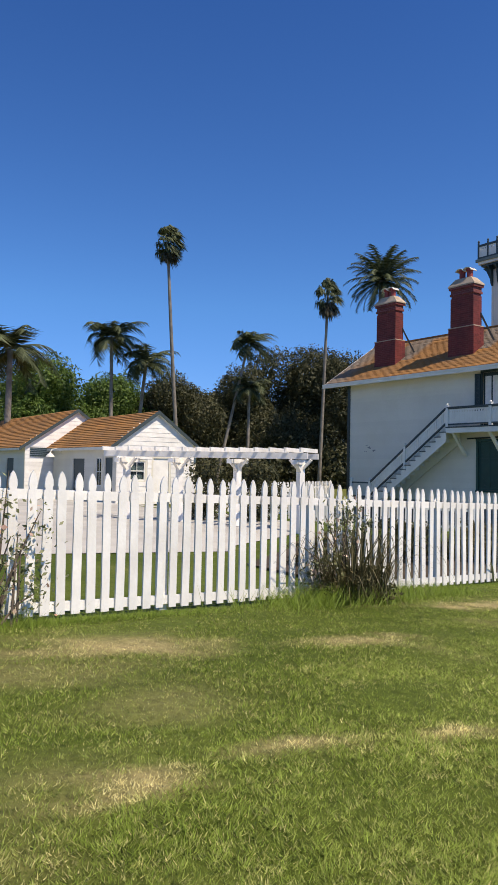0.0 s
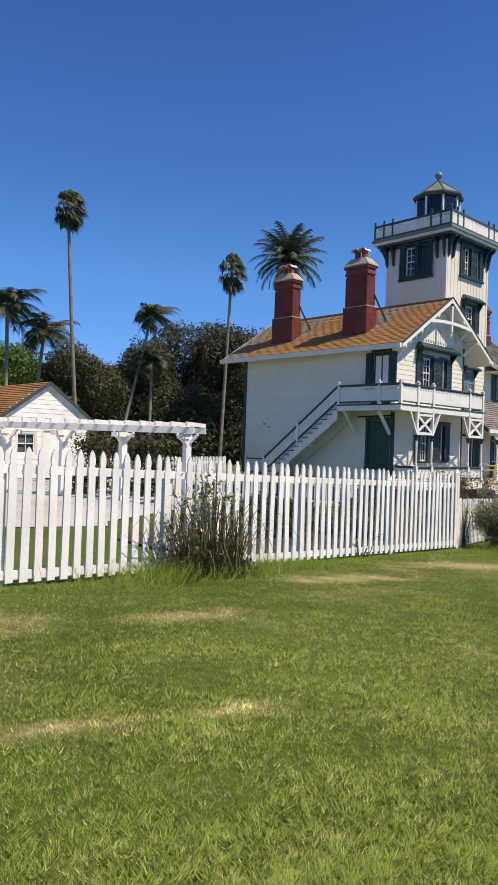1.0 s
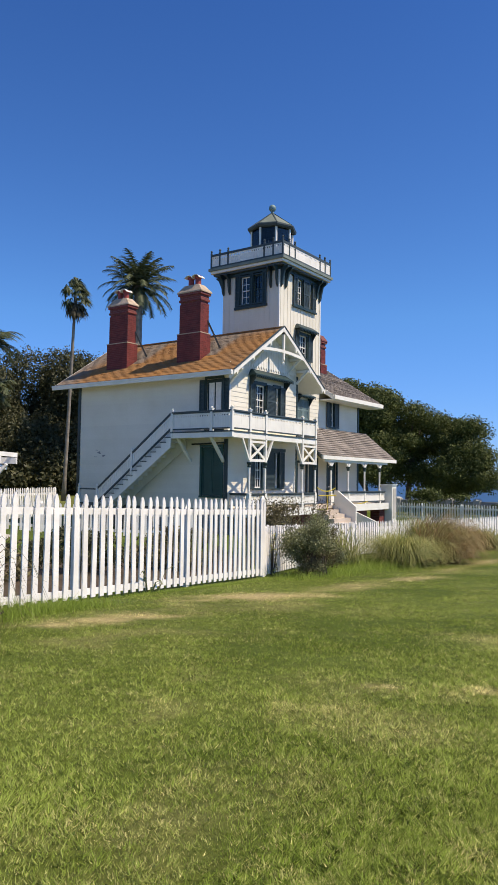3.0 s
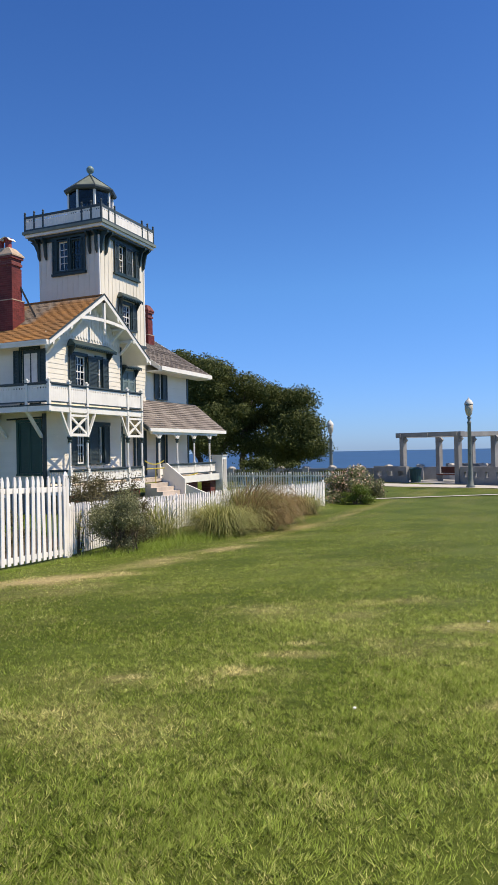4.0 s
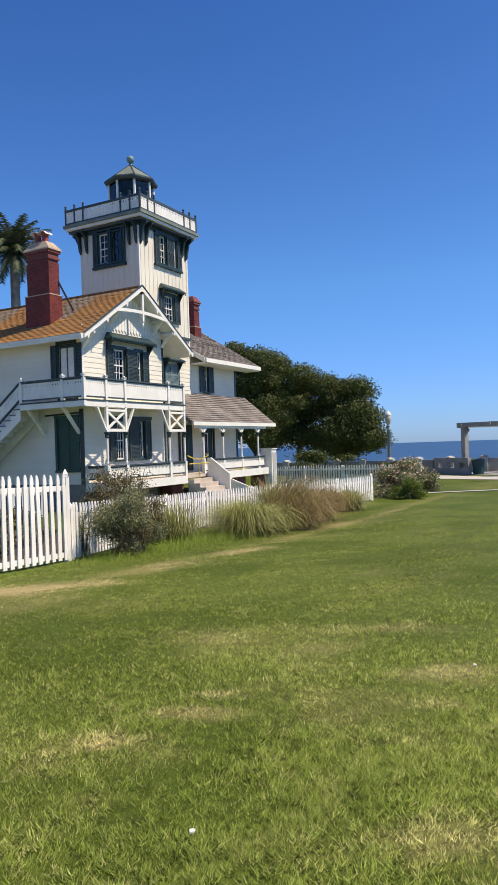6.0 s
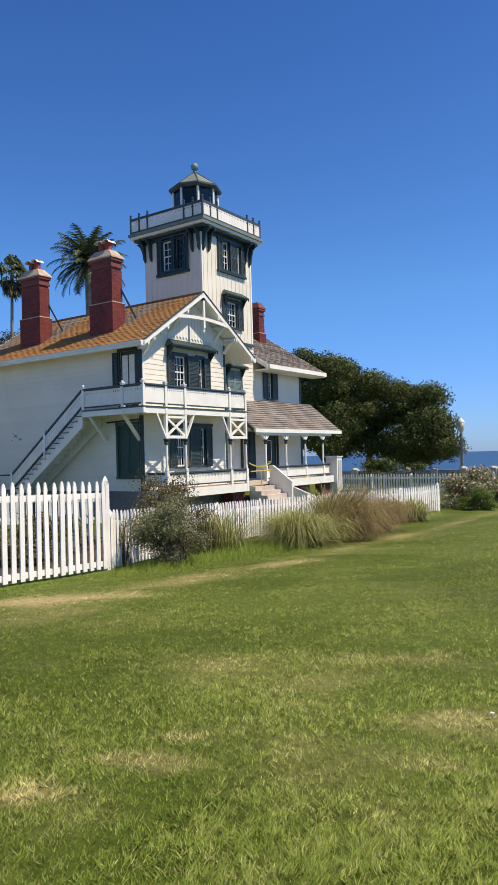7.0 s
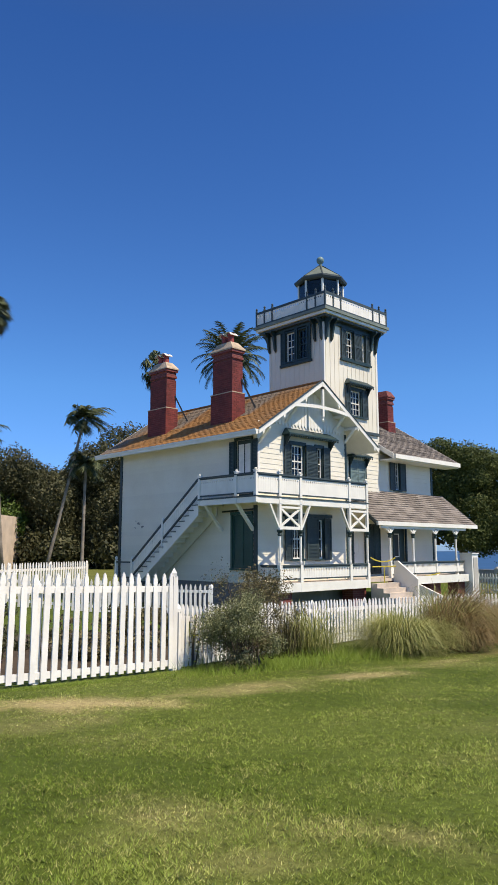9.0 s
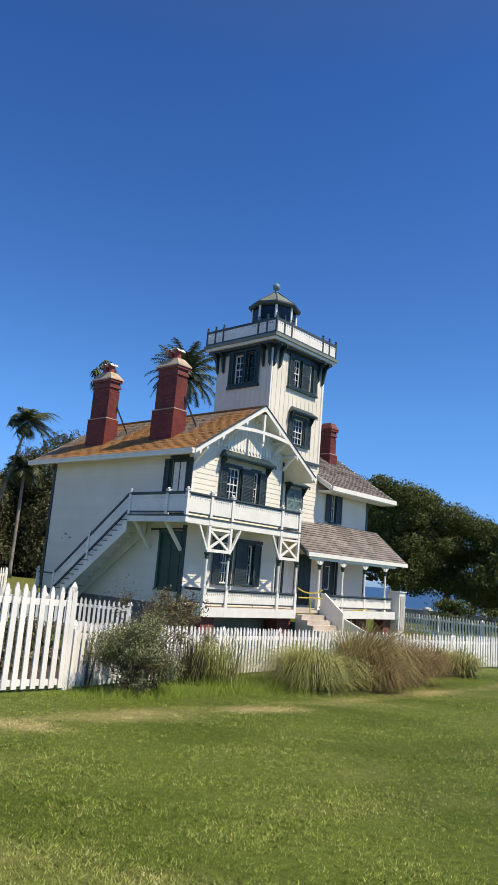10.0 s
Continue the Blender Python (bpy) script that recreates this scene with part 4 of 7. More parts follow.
def tower_ground_floor():
    """The porch door and closed shutters at the foot of the tower, and the faded shutters over the balcony."""
    bm = bmesh.new()
    face_box(bm, "E", TX1, 30.05, 30.82, DECK, 2.88, -0.10, -0.05)
    dr = part("door", bm, M_WHITE, house, "pale panelled porch door")
    for u in (30.14, 30.47):
        for z, h in ((1.2, 0.6), (1.95, 0.75)):
            bm = bmesh.new()
            face_box(bm, "E", TX1, u, u + 0.25, z, z + h, -0.05, -0.03)
            part("door_panel", bm, M_WHITE, dr)
    bm = bmesh.new()
    lathe(bm, [(0.01, -0.03), (0.03, 0), (0.01, 0.03)], 8, (TX1 - 0.02, 30.13, 1.95))
    part("door_knob", bm, M_BLACK, dr)
    bm = bmesh.new()
    face_box(bm, "E", TX1, 29.95, 30.05, DECK, 2.88, -0.02, 0.05)
    face_box(bm, "E", TX1, 30.82, 30.92, DECK, 2.88, -0.02, 0.05)
    face_box(bm, "E", TX1, 29.95, 30.92, 2.88, 2.98, -0.02, 0.06)
    part("door_casing", bm, M_GREEN, dr)
    for u in (31.08, 31.49):
        shutter("E", TX1, u, u + 0.39, DECK + 0.08, 3.15, M_GREEN, 0.01)
    for u in (29.94, 30.44):
        shutter("E", TX1, u, u + 0.48, 4.84, 5.78, M_TEAL, 0.02)
    bm = bmesh.new()
    face_box(bm, "E", TX1, 29.86, 29.94, 4.80, 5.86, 0.0, 0.06)
    face_box(bm, "E", TX1, 30.92, 31.00, 4.80, 5.86, 0.0, 0.06)
    part("window_frame", bm, M_GREEN, house, "dark green window frame")
    hood("E", TX1, 29.74, 31.10, 5.95, 0.34, 0.14)


def gallery():
    x0, x1, y0, y1 = -19.50, -15.36, 28.02, 32.34
    cx, cy = (x0 + x1) / 2, (y0 + y1) / 2
    z = 11.52
    for grow, h, m, nm in ((-0.16, 0.10, M_TRIM, "cornice"), (-0.06, 0.12, M_WHITE, "cornice"), (0.02, 0.12, M_SLATE, "gallery_deck")):
        bm = bmesh.new()
        box(bm, x0 - grow, x1 + grow, y0 - grow, y1 + grow, z, z + h)
        part(nm, bm, m, house)
        z += h
    # brackets: two near each corner on each side
    for f in ("E", "S"):
        lo, hi, plane, out = (TY0, TY1, TX1, x1 - TX1) if f == "E" else (TX0, TX1, TY0, TY0 - y0)
        for u in (lo + 0.06, lo + 0.42, hi - 0.44, hi - 0.08):
            bm = bmesh.new()
            pts = [(0.03, 11.52), (out - 0.02, 11.52), (out - 0.03, 11.42), (out * 0.55, 11.30), (0.16, 10.95), (0.12, 10.72), (0.03, 10.60)]
            if f == "E":
                prism(bm, [(plane + p, q) for p, q in pts], "y", u - 0.045, u + 0.045)
            else:
                prism(bm, [(plane - p, q) for p, q in pts], "x", u - 0.045, u + 0.045)
            part("bracket", bm, M_GREEN, house, "dark green scroll bracket")
        bm = bmesh.new()
        face_box(bm, f, plane, lo - 0.05, hi + 0.05, 11.36, 11.52, 0.03, 0.07)
        part("frieze", bm, M_GREEN, house)
    # corner brackets to the far sides
    for px, py in ((TX0 - 0.02, TY0), (TX1, TY1 + 0.02)):
        bm = bmesh.new()
        if px < -18:
            prism(bm, [(px, 11.52), (px - 0.5, 11.52), (px - 0.3, 11.35), (px - 0.1, 10.95), (px, 10.6)], "y", py + 0.05, py + 0.14)
        else:
            prism(bm, [(py, 11.52), (py + 0.4, 11.52), (py + 0.25, 11.35), (py + 0.1, 10.95), (py, 10.6)], "x", px - 0.14, px - 0.05)
        part("bracket", bm, M_GREEN, house, "dark green scroll bracket")
    rail = part("gallery_rail", box(bmesh.new(), x0 + 0.05, x0 + 0.11, y0 + 0.05, y0 + 0.11, z, z + 0.66), M_TRIM, house, "dark green gallery railing with cream slats")
    corners = [(x0 + 0.08, y0 + 0.08), (x1 - 0.08, y0 + 0.08), (x1 - 0.08, y1 - 0.08), (x0 + 0.08, y1 - 0.08)]
    for (ax, ay), (bx, by) in zip(corners, corners[1:] + corners[:1]):
        a, b = Vector((ax, ay, z)), Vector((bx, by, z))
        d = (b - a).normalized()
        length = (b - a).length
        for zz, h in ((0.05, 0.09), (0.62, 0.10)):
            bm = bmesh.new()
            bar(bm, a + Vector((0, 0, zz)), b + Vector((0, 0, zz)), 0.06, h)
            part("handrail", bm, M_TRIM, rail)
        for s in (0.0, 0.50, 0.98, length - 0.98, length - 0.50):
            p = a + d * s
            bm = bmesh.new()
            box(bm, p.x - 0.035, p.x + 0.035, p.y - 0.035, p.y + 0.035, z - 0.02, z + 0.76)
            lathe(bm, [(0.02, 0), (0.05, 0.05), (0.05, 0.08), (0.015, 0.12)], 8, (p.x, p.y, z + 0.76))
            part("post", bm, M_TRIM, rail)
        nb = int(length / 0.115)
        turn = math.atan2(d.y, d.x)
        for i in range(nb):
            p = a + d * (length * (i + 0.5) / nb)
            piece("slat", SLAT, Matrix.Translation((p.x, p.y, z + 0.08)) @ pose(0, 0, 0, 0, 0, math.degrees(turn)), rail)
    # lantern
    ln = part("lantern", lathe(bmesh.new(), [(1.0, 0), (1.0, 0.56), (1.04, 0.58), (1.04, 0.70)], 8, (cx, cy, z)), M_WHITE, house, "glazed octagonal lantern room")
    for i in range(8):
        t = 2 * math.pi * i / 8
        bm = bmesh.new()
        p = Vector((cx + 0.98 * math.cos(t), cy + 0.98 * math.sin(t), z + 0.7))
        bar(bm, p, p + Vector((0, 0, 1.27)), 0.08, 0.08, (1, 0, 0))
        part("lantern_post", bm, M_WHITE, ln)
        t2 = 2 * math.pi * (i + 1) / 8
        q = Vector((cx + 0.98 * math.cos(t2), cy + 0.98 * math.sin(t2), z + 0.7))
        bm = bmesh.new()
        bar(bm, (p + q) / 2 * 1.0 + Vector((0, 0, 0.0)), (p + q) / 2 + Vector((0, 0, 1.24)), 0.70, 0.008, Vector((-(q - p).y, (q - p).x, 0)))
        gl = part("pane", bm, M_GLASS, ln)
        gl.visible_shadow = False
    bm = bmesh.new()
    lathe(bm, [(0.22, 0.1), (0.28, 0.5), (0.28, 1.0), (0.2, 1.3)], 10, (cx, cy, z))
    part("lamp_housing", bm, M_BLACK, ln)
    bm = bmesh.new()
    lathe(bm, [(1.08, 2.10), (1.10, 2.14), (0.10, 2.86)], 8, (cx, cy, z))
    part("lantern_roof", bm, M_SLATE, ln, "grey-green sheet metal roof")
    bm = bmesh.new()
    lathe(bm, [(1.06, 1.94), (1.15, 1.96), (1.19, 2.03), (1.19, 2.08), (1.09, 2.13)], 8, (cx, cy, z))
    part("roof_edge", bm, M_TRIM, ln, "dark moulded roof edge")
    bm = bmesh.new()
    for i in range(8):
        t = 2 * math.pi * i / 8
        bar(bm, (cx + 1.1 * math.cos(t), cy + 1.1 * math.sin(t), z + 2.125), (cx + 0.1 * math.cos(t), cy + 0.1 * math.sin(t), z + 2.87), 0.05, 0.04)
    part("roof_seams", bm, M_TRIM, ln)
    bm = bmesh.new()
    lathe(bm, [(0.12, 2.82), (0.08, 2.92), (0.07, 2.99)] + [(0.175 * math.cos(a), 3.15 + 0.175 * math.sin(a)) for a in (math.radians(v) for v in range(-60, 91, 25))], 14, (cx, cy, z))
    part("ball_finial", bm, M_BALL, ln, "blue-green copper ball", True)


def slat_mesh(w, h, d, holes, mat, name, cut=0.03, tall=0.055):
    """A flat board with small notches cut into both edges, so that neighbours form lozenges."""
    pts = [(-w / 2, 0), (w / 2, 0)]
    for z in holes:
        pts += [(w / 2, z - tall), (w / 2 - cut, z), (w / 2, z + tall)]
    pts += [(w / 2, h), (-w / 2, h)]
    for z in reversed(holes):
        pts += [(-w / 2, z + tall), (-w / 2 + cut, z), (-w / 2, z - tall)]
    bm = bmesh.new()
    prism(bm, pts, "y", -d / 2, d / 2)
    me = bpy.data.meshes.new(name)
    bm.to_mesh(me)
    bm.free()
    me.materials.append(mat)
    return me


SLAT = slat_mesh(0.110, 0.51, 0.02, (0.40,), M_WHITE, "slat", 0.028, 0.05)
BALUSTER = slat_mesh(0.1085, 0.56, 0.022, (0.43,), M_WHITE, "baluster", 0.032, 0.045)
PORCHBAL = slat_mesh(0.0868, 0.42, 0.022, (0.30,), M_WHITE, "baluster", 0.036, 0.085)
tower()


def wing():
    e = wall("wall", "E", WX, WY0, WY1, 0.95, 6.25, [(33.27, 33.60, 4.72, 5.98), (33.06, 33.94, DECK, 3.16)])
    wall("wall", "S", WY1, -21.8, WX - 0.18, 0.95, 6.25, [])
    siding(e, "E", WX, 4.6, 6.2, lambda z: (WY0, WY1), [(32.85, 34.08, 4.6, 6.12)])
    siding(e, "E", WX, 1.0, 4.4, lambda z: (WY0, WY1), [(32.96, 34.04, DECK, 3.26)])
    sash("E", WX, 33.27, 33.60, 4.72, 5.98, 2, 4)
    shutter("E", WX, 32.86, 33.24, 4.68, 6.05)
    shutter("E", WX, 33.63, 34.06, 4.68, 6.05)
    bm = bmesh.new()
    face_box(bm, "E", WX, 33.06, 33.94, DECK, 3.16, -0.1, -0.05)
    dr = part("door", bm, M_GREEN, house, "dark green door with tall glass")
    bm = bmesh.new()
    face_box(bm, "E", WX, 33.12, 33.46, 1.80, 2.74, -0.05, -0.03)
    part("pane", bm, M_BLACK, dr, "dark reflecting glass")
    bm = bmesh.new()
    for u0, u1, z0, z1 in ((33.08, 33.12, 1.76, 2.78), (33.46, 33.50, 1.76, 2.78), (33.12, 33.46, 1.76, 1.80), (33.12, 33.46, 2.74, 2.78)):
        face_box(bm, "E", WX, u0, u1, z0, z1, -0.05, -0.02)
    part("glass_frame", bm, M_WHITE, dr, "white bead round the glass")
    bm = bmesh.new()
    face_box(bm, "E", WX, 32.96, 33.06, DECK, 3.16, -0.02, 0.05)
    face_box(bm, "E", WX, 33.94, 34.04, DECK, 3.16, -0.02, 0.05)
    face_box(bm, "E", WX, 32.96, 34.04, 3.16, 3.26, -0.02, 0.06)
    part("door_casing", bm, M_GREEN, dr)
    bm = bmesh.new()
    box(bm, WX - 0.06, WX + 0.045, WY1 - 0.10, WY1 + 0.03, 1.0, 6.2)
    part("corner_board", bm, M_GREEN, house)
    # main roof of the wing, ridge along y
    xe, ze, y0, y1, run = -15.10, 6.16, 32.10, 37.38, 3.6
    xr, zr = xe - run, ze + run * 0.62
    s = math.hypot(1, 0.62)
    for sign, name in ((1, "east"), (-1, "west")):
        xx = xr + sign * run
        bm = bmesh.new()
        prism(bm, [(xx, ze - 0.02), (xr, zr - 0.02), (xr, zr - 0.18), (xx, ze - 0.18)], "y", y0, y1)
        rf = part("roof", bm, M_WHITE, house, "weathered grey shingle roof with cream eaves")
        shingles(rf, "roof_shingles", (xx, y0, ze - 0.012), (0, 1, 0), (-sign, 0, 0.62), y1 - y0, run * s, M_GREYSH, None, 0.16, 0.13, 11)
    bm = bmesh.new()
    box(bm, xe, xe + 0.10, y0, y1, ze - 0.20, ze - 0.01)
    box(bm, xe - 0.75, xe - 0.004, y0 + 0.02, y1 - 0.02, ze - 0.24, ze - 0.19)
    part("eave_box", bm, M_WHITE, house, "cream boxed eave")
    for yy in (y0 - 0.04, y1):
        bm = bmesh.new()
        prism(bm, [(xe, ze + 0.01), (xr, zr + 0.01), (xr, zr - 0.24), (xe, ze - 0.22)], "y", yy, yy + 0.04)
        part("barge_board", bm, M_WHITE, house)
    bm = bmesh.new()
    prism(bm, [(WX, 6.252), (xr - 2.5, 6.252), (xr, zr - 0.2)], "y", WY1 - 0.18, WY1)
    part("gable_wall", bm, M_SIDING, house)
    chimney("chimney", -18.55, -17.75, 35.5, 36.1, 7.7, 9.75, house, 0, False)


def porch():
    """Ground-floor porch beside the gabled block, its steps and the rooms' brick piers."""
    px, y0, y1 = -14.20, 29.50, 37.10
    ze, zt = 3.20, 4.62
    run = px - WX
    sl = (zt - ze) / run
    s = math.hypot(1, sl)
    bm = bmesh.new()
    prism(bm, [(px, ze - 0.02), (WX, zt - 0.02), (WX, zt - 0.14), (px, ze - 0.14)], "y", y0, y1)
    rf = part("porch_roof", bm, M_WHITE, house, "grey shingle porch roof")
    n = y1 - y0
    shingles(rf, "roof_shingles", (px, y0, ze - 0.012), (0, 1, 0), (-1, 0, sl), n, run * s, M_GREYSH, None, 0.16, 0.13, 23)
    bm = bmesh.new()
    box(bm, px, px + 0.09, y0, y1, ze - 0.17, ze - 0.01)
    part("fascia", bm, M_WHITE, rf)
    for yy in (y0 - 0.04, y1):
        bm = bmesh.new()
        prism(bm, [(px, ze + 0.012), (WX, zt + 0.012), (WX, zt - 0.16), (px, ze - 0.16)], "y", yy, yy + 0.04)
        part("barge_board", bm, M_TRIM, rf)
    bm = bmesh.new()
    box(bm, px - 0.10, px + 0.0, y0 + 0.3, 36.2, 2.92, 3.03)
    part("porch_beam", bm, M_WHITE, house)
    bm = bmesh.new()
    box(bm, WX, px + 0.15, 28.66, 36.3, DECK - 0.12, DECK)
    part("porch_floor", bm, M_STEP, house)
    bm = bmesh.new()
    box(bm, px + 0.151, px + 0.19, 30.3, 36.3, 0.70, DECK + 0.02)
    part("porch_skirt", bm, M_WHITE, house)
    for y in (28.4, 31.3, 33.6, 35.8):
        bm = bmesh.new()
        box(bm, px - 0.55, px - 0.05, y - 0.4, y + 0.4, ground_z(px, y) - 0.1, DECK - 0.12)
        part("brick_pier", bm, M_BRICK, house, "weathered brick pier")
    for y in (30.42, 32.04, 33.71, 35.37):
        porch_post(px - 0.05, y, 2.95)
    run_rail(Vector((px - 0.02, 30.45, 0)), Vector((px - 0.02, 35.9, 0)), 1.12, 1.58, PORCHBAL, 0.088, [32.04, 33.71, 35.37], "porch_rail")


def porch_post(x, y, top, low=1.62):
    bm = bmesh.new()
    box(bm, x - 0.065, x + 0.065, y - 0.065, y + 0.065, DECK - 0.05, low)
    lathe(bm, [(0.05, low), (0.055, low + 0.05), (0.042, low + 0.1), (0.045, 2.55)], 10, (x, y, 0))
    ps = part("post", bm, M_WHITE, house, "turned cream porch post")
    bm = bmesh.new()
    lathe(bm, [(0.05, 2.55), (0.075, 2.60), (0.06, 2.64), (0.095, 2.70), (0.095, 2.74)], 10, (x, y, 0))
    part("capital", bm, M_GREEN, ps, "dark green capital")
    bm = bmesh.new()
    box(bm, x - 0.05, x + 0.05, y - 0.05, y + 0.05, 2.74, top)
    for sgn in (-1, 1):
        bar(bm, (x, y + sgn * 0.05, 2.76), (x, y + sgn * 0.26, top), 0.06, 0.07, (1, 0, 0))
    part("bracket", bm, M_WHITE, ps)


def run_rail(a, b, z0, z1, mesh, step, posts=(), name="railing", pz=None):
    """A level railing with boards; posts at the given y."""
    d = b - a
    length = d.length
    d.normalize()
    turn = math.degrees(math.atan2(d.y, d.x))
    bm = bmesh.new()
    bar(bm, a + Vector((0, 0, z1)), b + Vector((0, 0, z1)), 0.13, 0.05)
    bar(bm, a + Vector((0, 0, z1 - 0.045)), b + Vector((0, 0, z1 - 0.045)), 0.07, 0.04)
    rl = part(name, bm, M_TRIM, house, "cream board railing with dark green handrail")
    bm = bmesh.new()
    bar(bm, a + Vector((0, 0, z0 - 0.01)), b + Vector((0, 0, z0 - 0.01)), 0.07, 0.05)
    part("bottom_rail", bm, M_TRIM, rl)
    n = max(1, int(length / step))
    k = (z1 - z0 - 0.04) / max(v.co.z for v in mesh.vertices)
    for i in range(n):
        p = a + d * (length * (i + 0.5) / n)
        piece("baluster", mesh, Matrix.Translation((p.x, p.y, z0 + 0.015)) @ pose(0, 0, 0, 0, 0, turn) @ Matrix.Diagonal((1, 1, k, 1)), rl)
    return rl


BX, BY = -14.05, 22.82


def balcony():
    z = BALC
    bm = bmesh.new()
    box(bm, XE + 0.04, BX, BY, 28.72, z - 0.10, z)
    box(bm, -16.95, XE + 0.04, BY, YS - 0.035, z - 0.10, z)
    part("balcony_floor", bm, M_WHITE, house)
    bm = bmesh.new()
    box(bm, BX, BX + 0.04, BY - 0.04, 28.74, z - 0.22, z - 0.02)
    box(bm, -16.95, BX, BY - 0.04, BY, z - 0.22, z - 0.02)
    box(bm, BX - 0.12, BX, BY + 0.1, 28.6, z - 0.24, z - 0.10)
    part("balcony_fascia", bm, M_WHITE, house)
    bm = bmesh.new()
    box(bm, BX + 0.041, BX + 0.06, BY - 0.06, 28.75, z - 0.03, z + 0.02)
    box(bm, -16.95, BX + 0.041, BY - 0.06, BY - 0.041, z - 0.03, z + 0.02)
    part("drip_moulding", bm, M_TRIM, house)
    run_rail(Vector((BX, BY, 0)), Vector((BX, 28.70, 0)), z + 0.12, 4.58, BALUSTER, 0.11)
    run_rail(Vector((-16.90, BY, 0)), Vector((BX, BY, 0)), z + 0.12, 4.58, BALUSTER, 0.11)
    run_rail(Vector((BX - 0.05, 28.70, 0)), Vector((XE + 0.05, 28.70, 0)), z + 0.12, 4.58, BALUSTER, 0.11)
    for x, y in ((BX, BY), (BX, 23.92), (BX, 24.95), (BX, 27.63), (BX, 28.68), (-16.90, BY), (-14.98, BY)):
        bm = bmesh.new()
        box(bm, x - 0.055, x + 0.055, y - 0.055, y + 0.055, z - 0.20, 4.66)
        box(bm, x - 0.07, x + 0.07, y - 0.07, y + 0.07, 4.66, 4.69)
        lathe(bm, [(0.03, 0), (0.05, 0.03), (0.03, 0.06)], 8, (x, y, 4.69))
        part("post", bm, M_WHITE, house)
    # lower posts, lattice frames and brackets
    for y in (23.92, 24.95, 27.63, 28.68):
        bm = bmesh.new()
        box(bm, BX - 0.065, BX + 0.065, y - 0.065, y + 0.065, DECK - 0.32, 1.58)
        lathe(bm, [(0.045, 1.58), (0.055, 1.66), (0.04, 1.72), (0.043, 2.55)], 10, (BX, y, 0))
        ps = part("post", bm, M_WHITE, house, "turned cream porch post")
        bm = bmesh.new()
        lathe(bm, [(0.05, 2.54), (0.08, 2.58), (0.06, 2.63), (0.10, 2.70), (0.10, 2.75)], 10, (BX, y, 0))
        part("capital", bm, M_GREEN, ps, "dark green capital")
        bm = bmesh.new()
        box(bm, BX - 0.05, BX + 0.05, y - 0.05, y + 0.05, 2.75, z - 0.22)
        part("upper_post", bm, M_WHITE, ps)
    for a, b in ((23.97, 24.90), (27.68, 28.63)):
        bm = bmesh.new()
        box(bm, BX - 0.04, BX + 0.04, a, b, 2.76, 2.86)
        box(bm, BX - 0.04, BX + 0.04, a, b, 3.46, 3.54)
        bar(bm, (BX, a, 2.86), (BX, b, 3.46), 0.05, 0.08)
        bar(bm, (BX + 0.004, b, 2.86), (BX + 0.004, a, 3.46), 0.05, 0.08)
        part("lattice_frame", bm, M_WHITE, house, "cream cross-braced frame")
    for y, sgn in ((23.87, -1), (25.0, 1), (27.58, -1)):
        bm = bmesh.new()
        bar(bm, (BX, y, 2.82), (BX, y + sgn * 0.42, z - 0.24), 0.06, 0.09, (1, 0, 0))
        part("bracket", bm, M_WHITE, house)
    for x in (-16.72, -15.10):
        bm = bmesh.new()
        bar(bm, (x, YS - 0.04, 2.75), (x, BY + 0.12, z - 0.2), 0.09, 0.11, (1, 0, 0))
        bar(bm, (x, YS - 0.04, z - 0.16), (x, BY + 0.02, z - 0.16), 0.09, 0.10, (1, 0, 0))
        part("bracket", bm, M_WHITE, house)
    bm = bmesh.new()
    tube(bm, [(-16.6, YS - 0.12, 3.42), (-15.0, YS - 0.12, 3.46)], [0.03, 0.03], 8)
    part("pipe", bm, M_BLACK, house)
    # lower deck
    bm = bmesh.new()
    box(bm, XE, BX + 0.02, 23.86, 28.66, DECK - 0.10, DECK)
    part("deck_floor", bm, M_STEP, house)
    bm = bmesh.new()
    box(bm, BX + 0.021, BX + 0.06, 23.80, 28.72, DECK - 0.32, DECK - 0.02)
    box(bm, XE, BX + 0.02, 23.80, 23.858, DECK - 0.32, DECK - 0.02)
    part("deck_skirt", bm, M_WHITE, house)
    run_rail(Vector((BX, 23.92, 0)), Vector((BX, 28.62, 0)), 1.12, 1.56, PORCHBAL, 0.09)
    run_rail(Vector((XE + 0.04, 23.92, 0)), Vector((BX - 0.06, 23.92, 0)), 1.12, 1.56, PORCHBAL, 0.09)
    bm = bmesh.new()
    box(bm, BX - 0.5, BX - 0.1, 24.0, 24.6, 0.0, DECK - 0.1)
    part("brick_pier", bm, M_BRICK, house, "weathered brick pier")


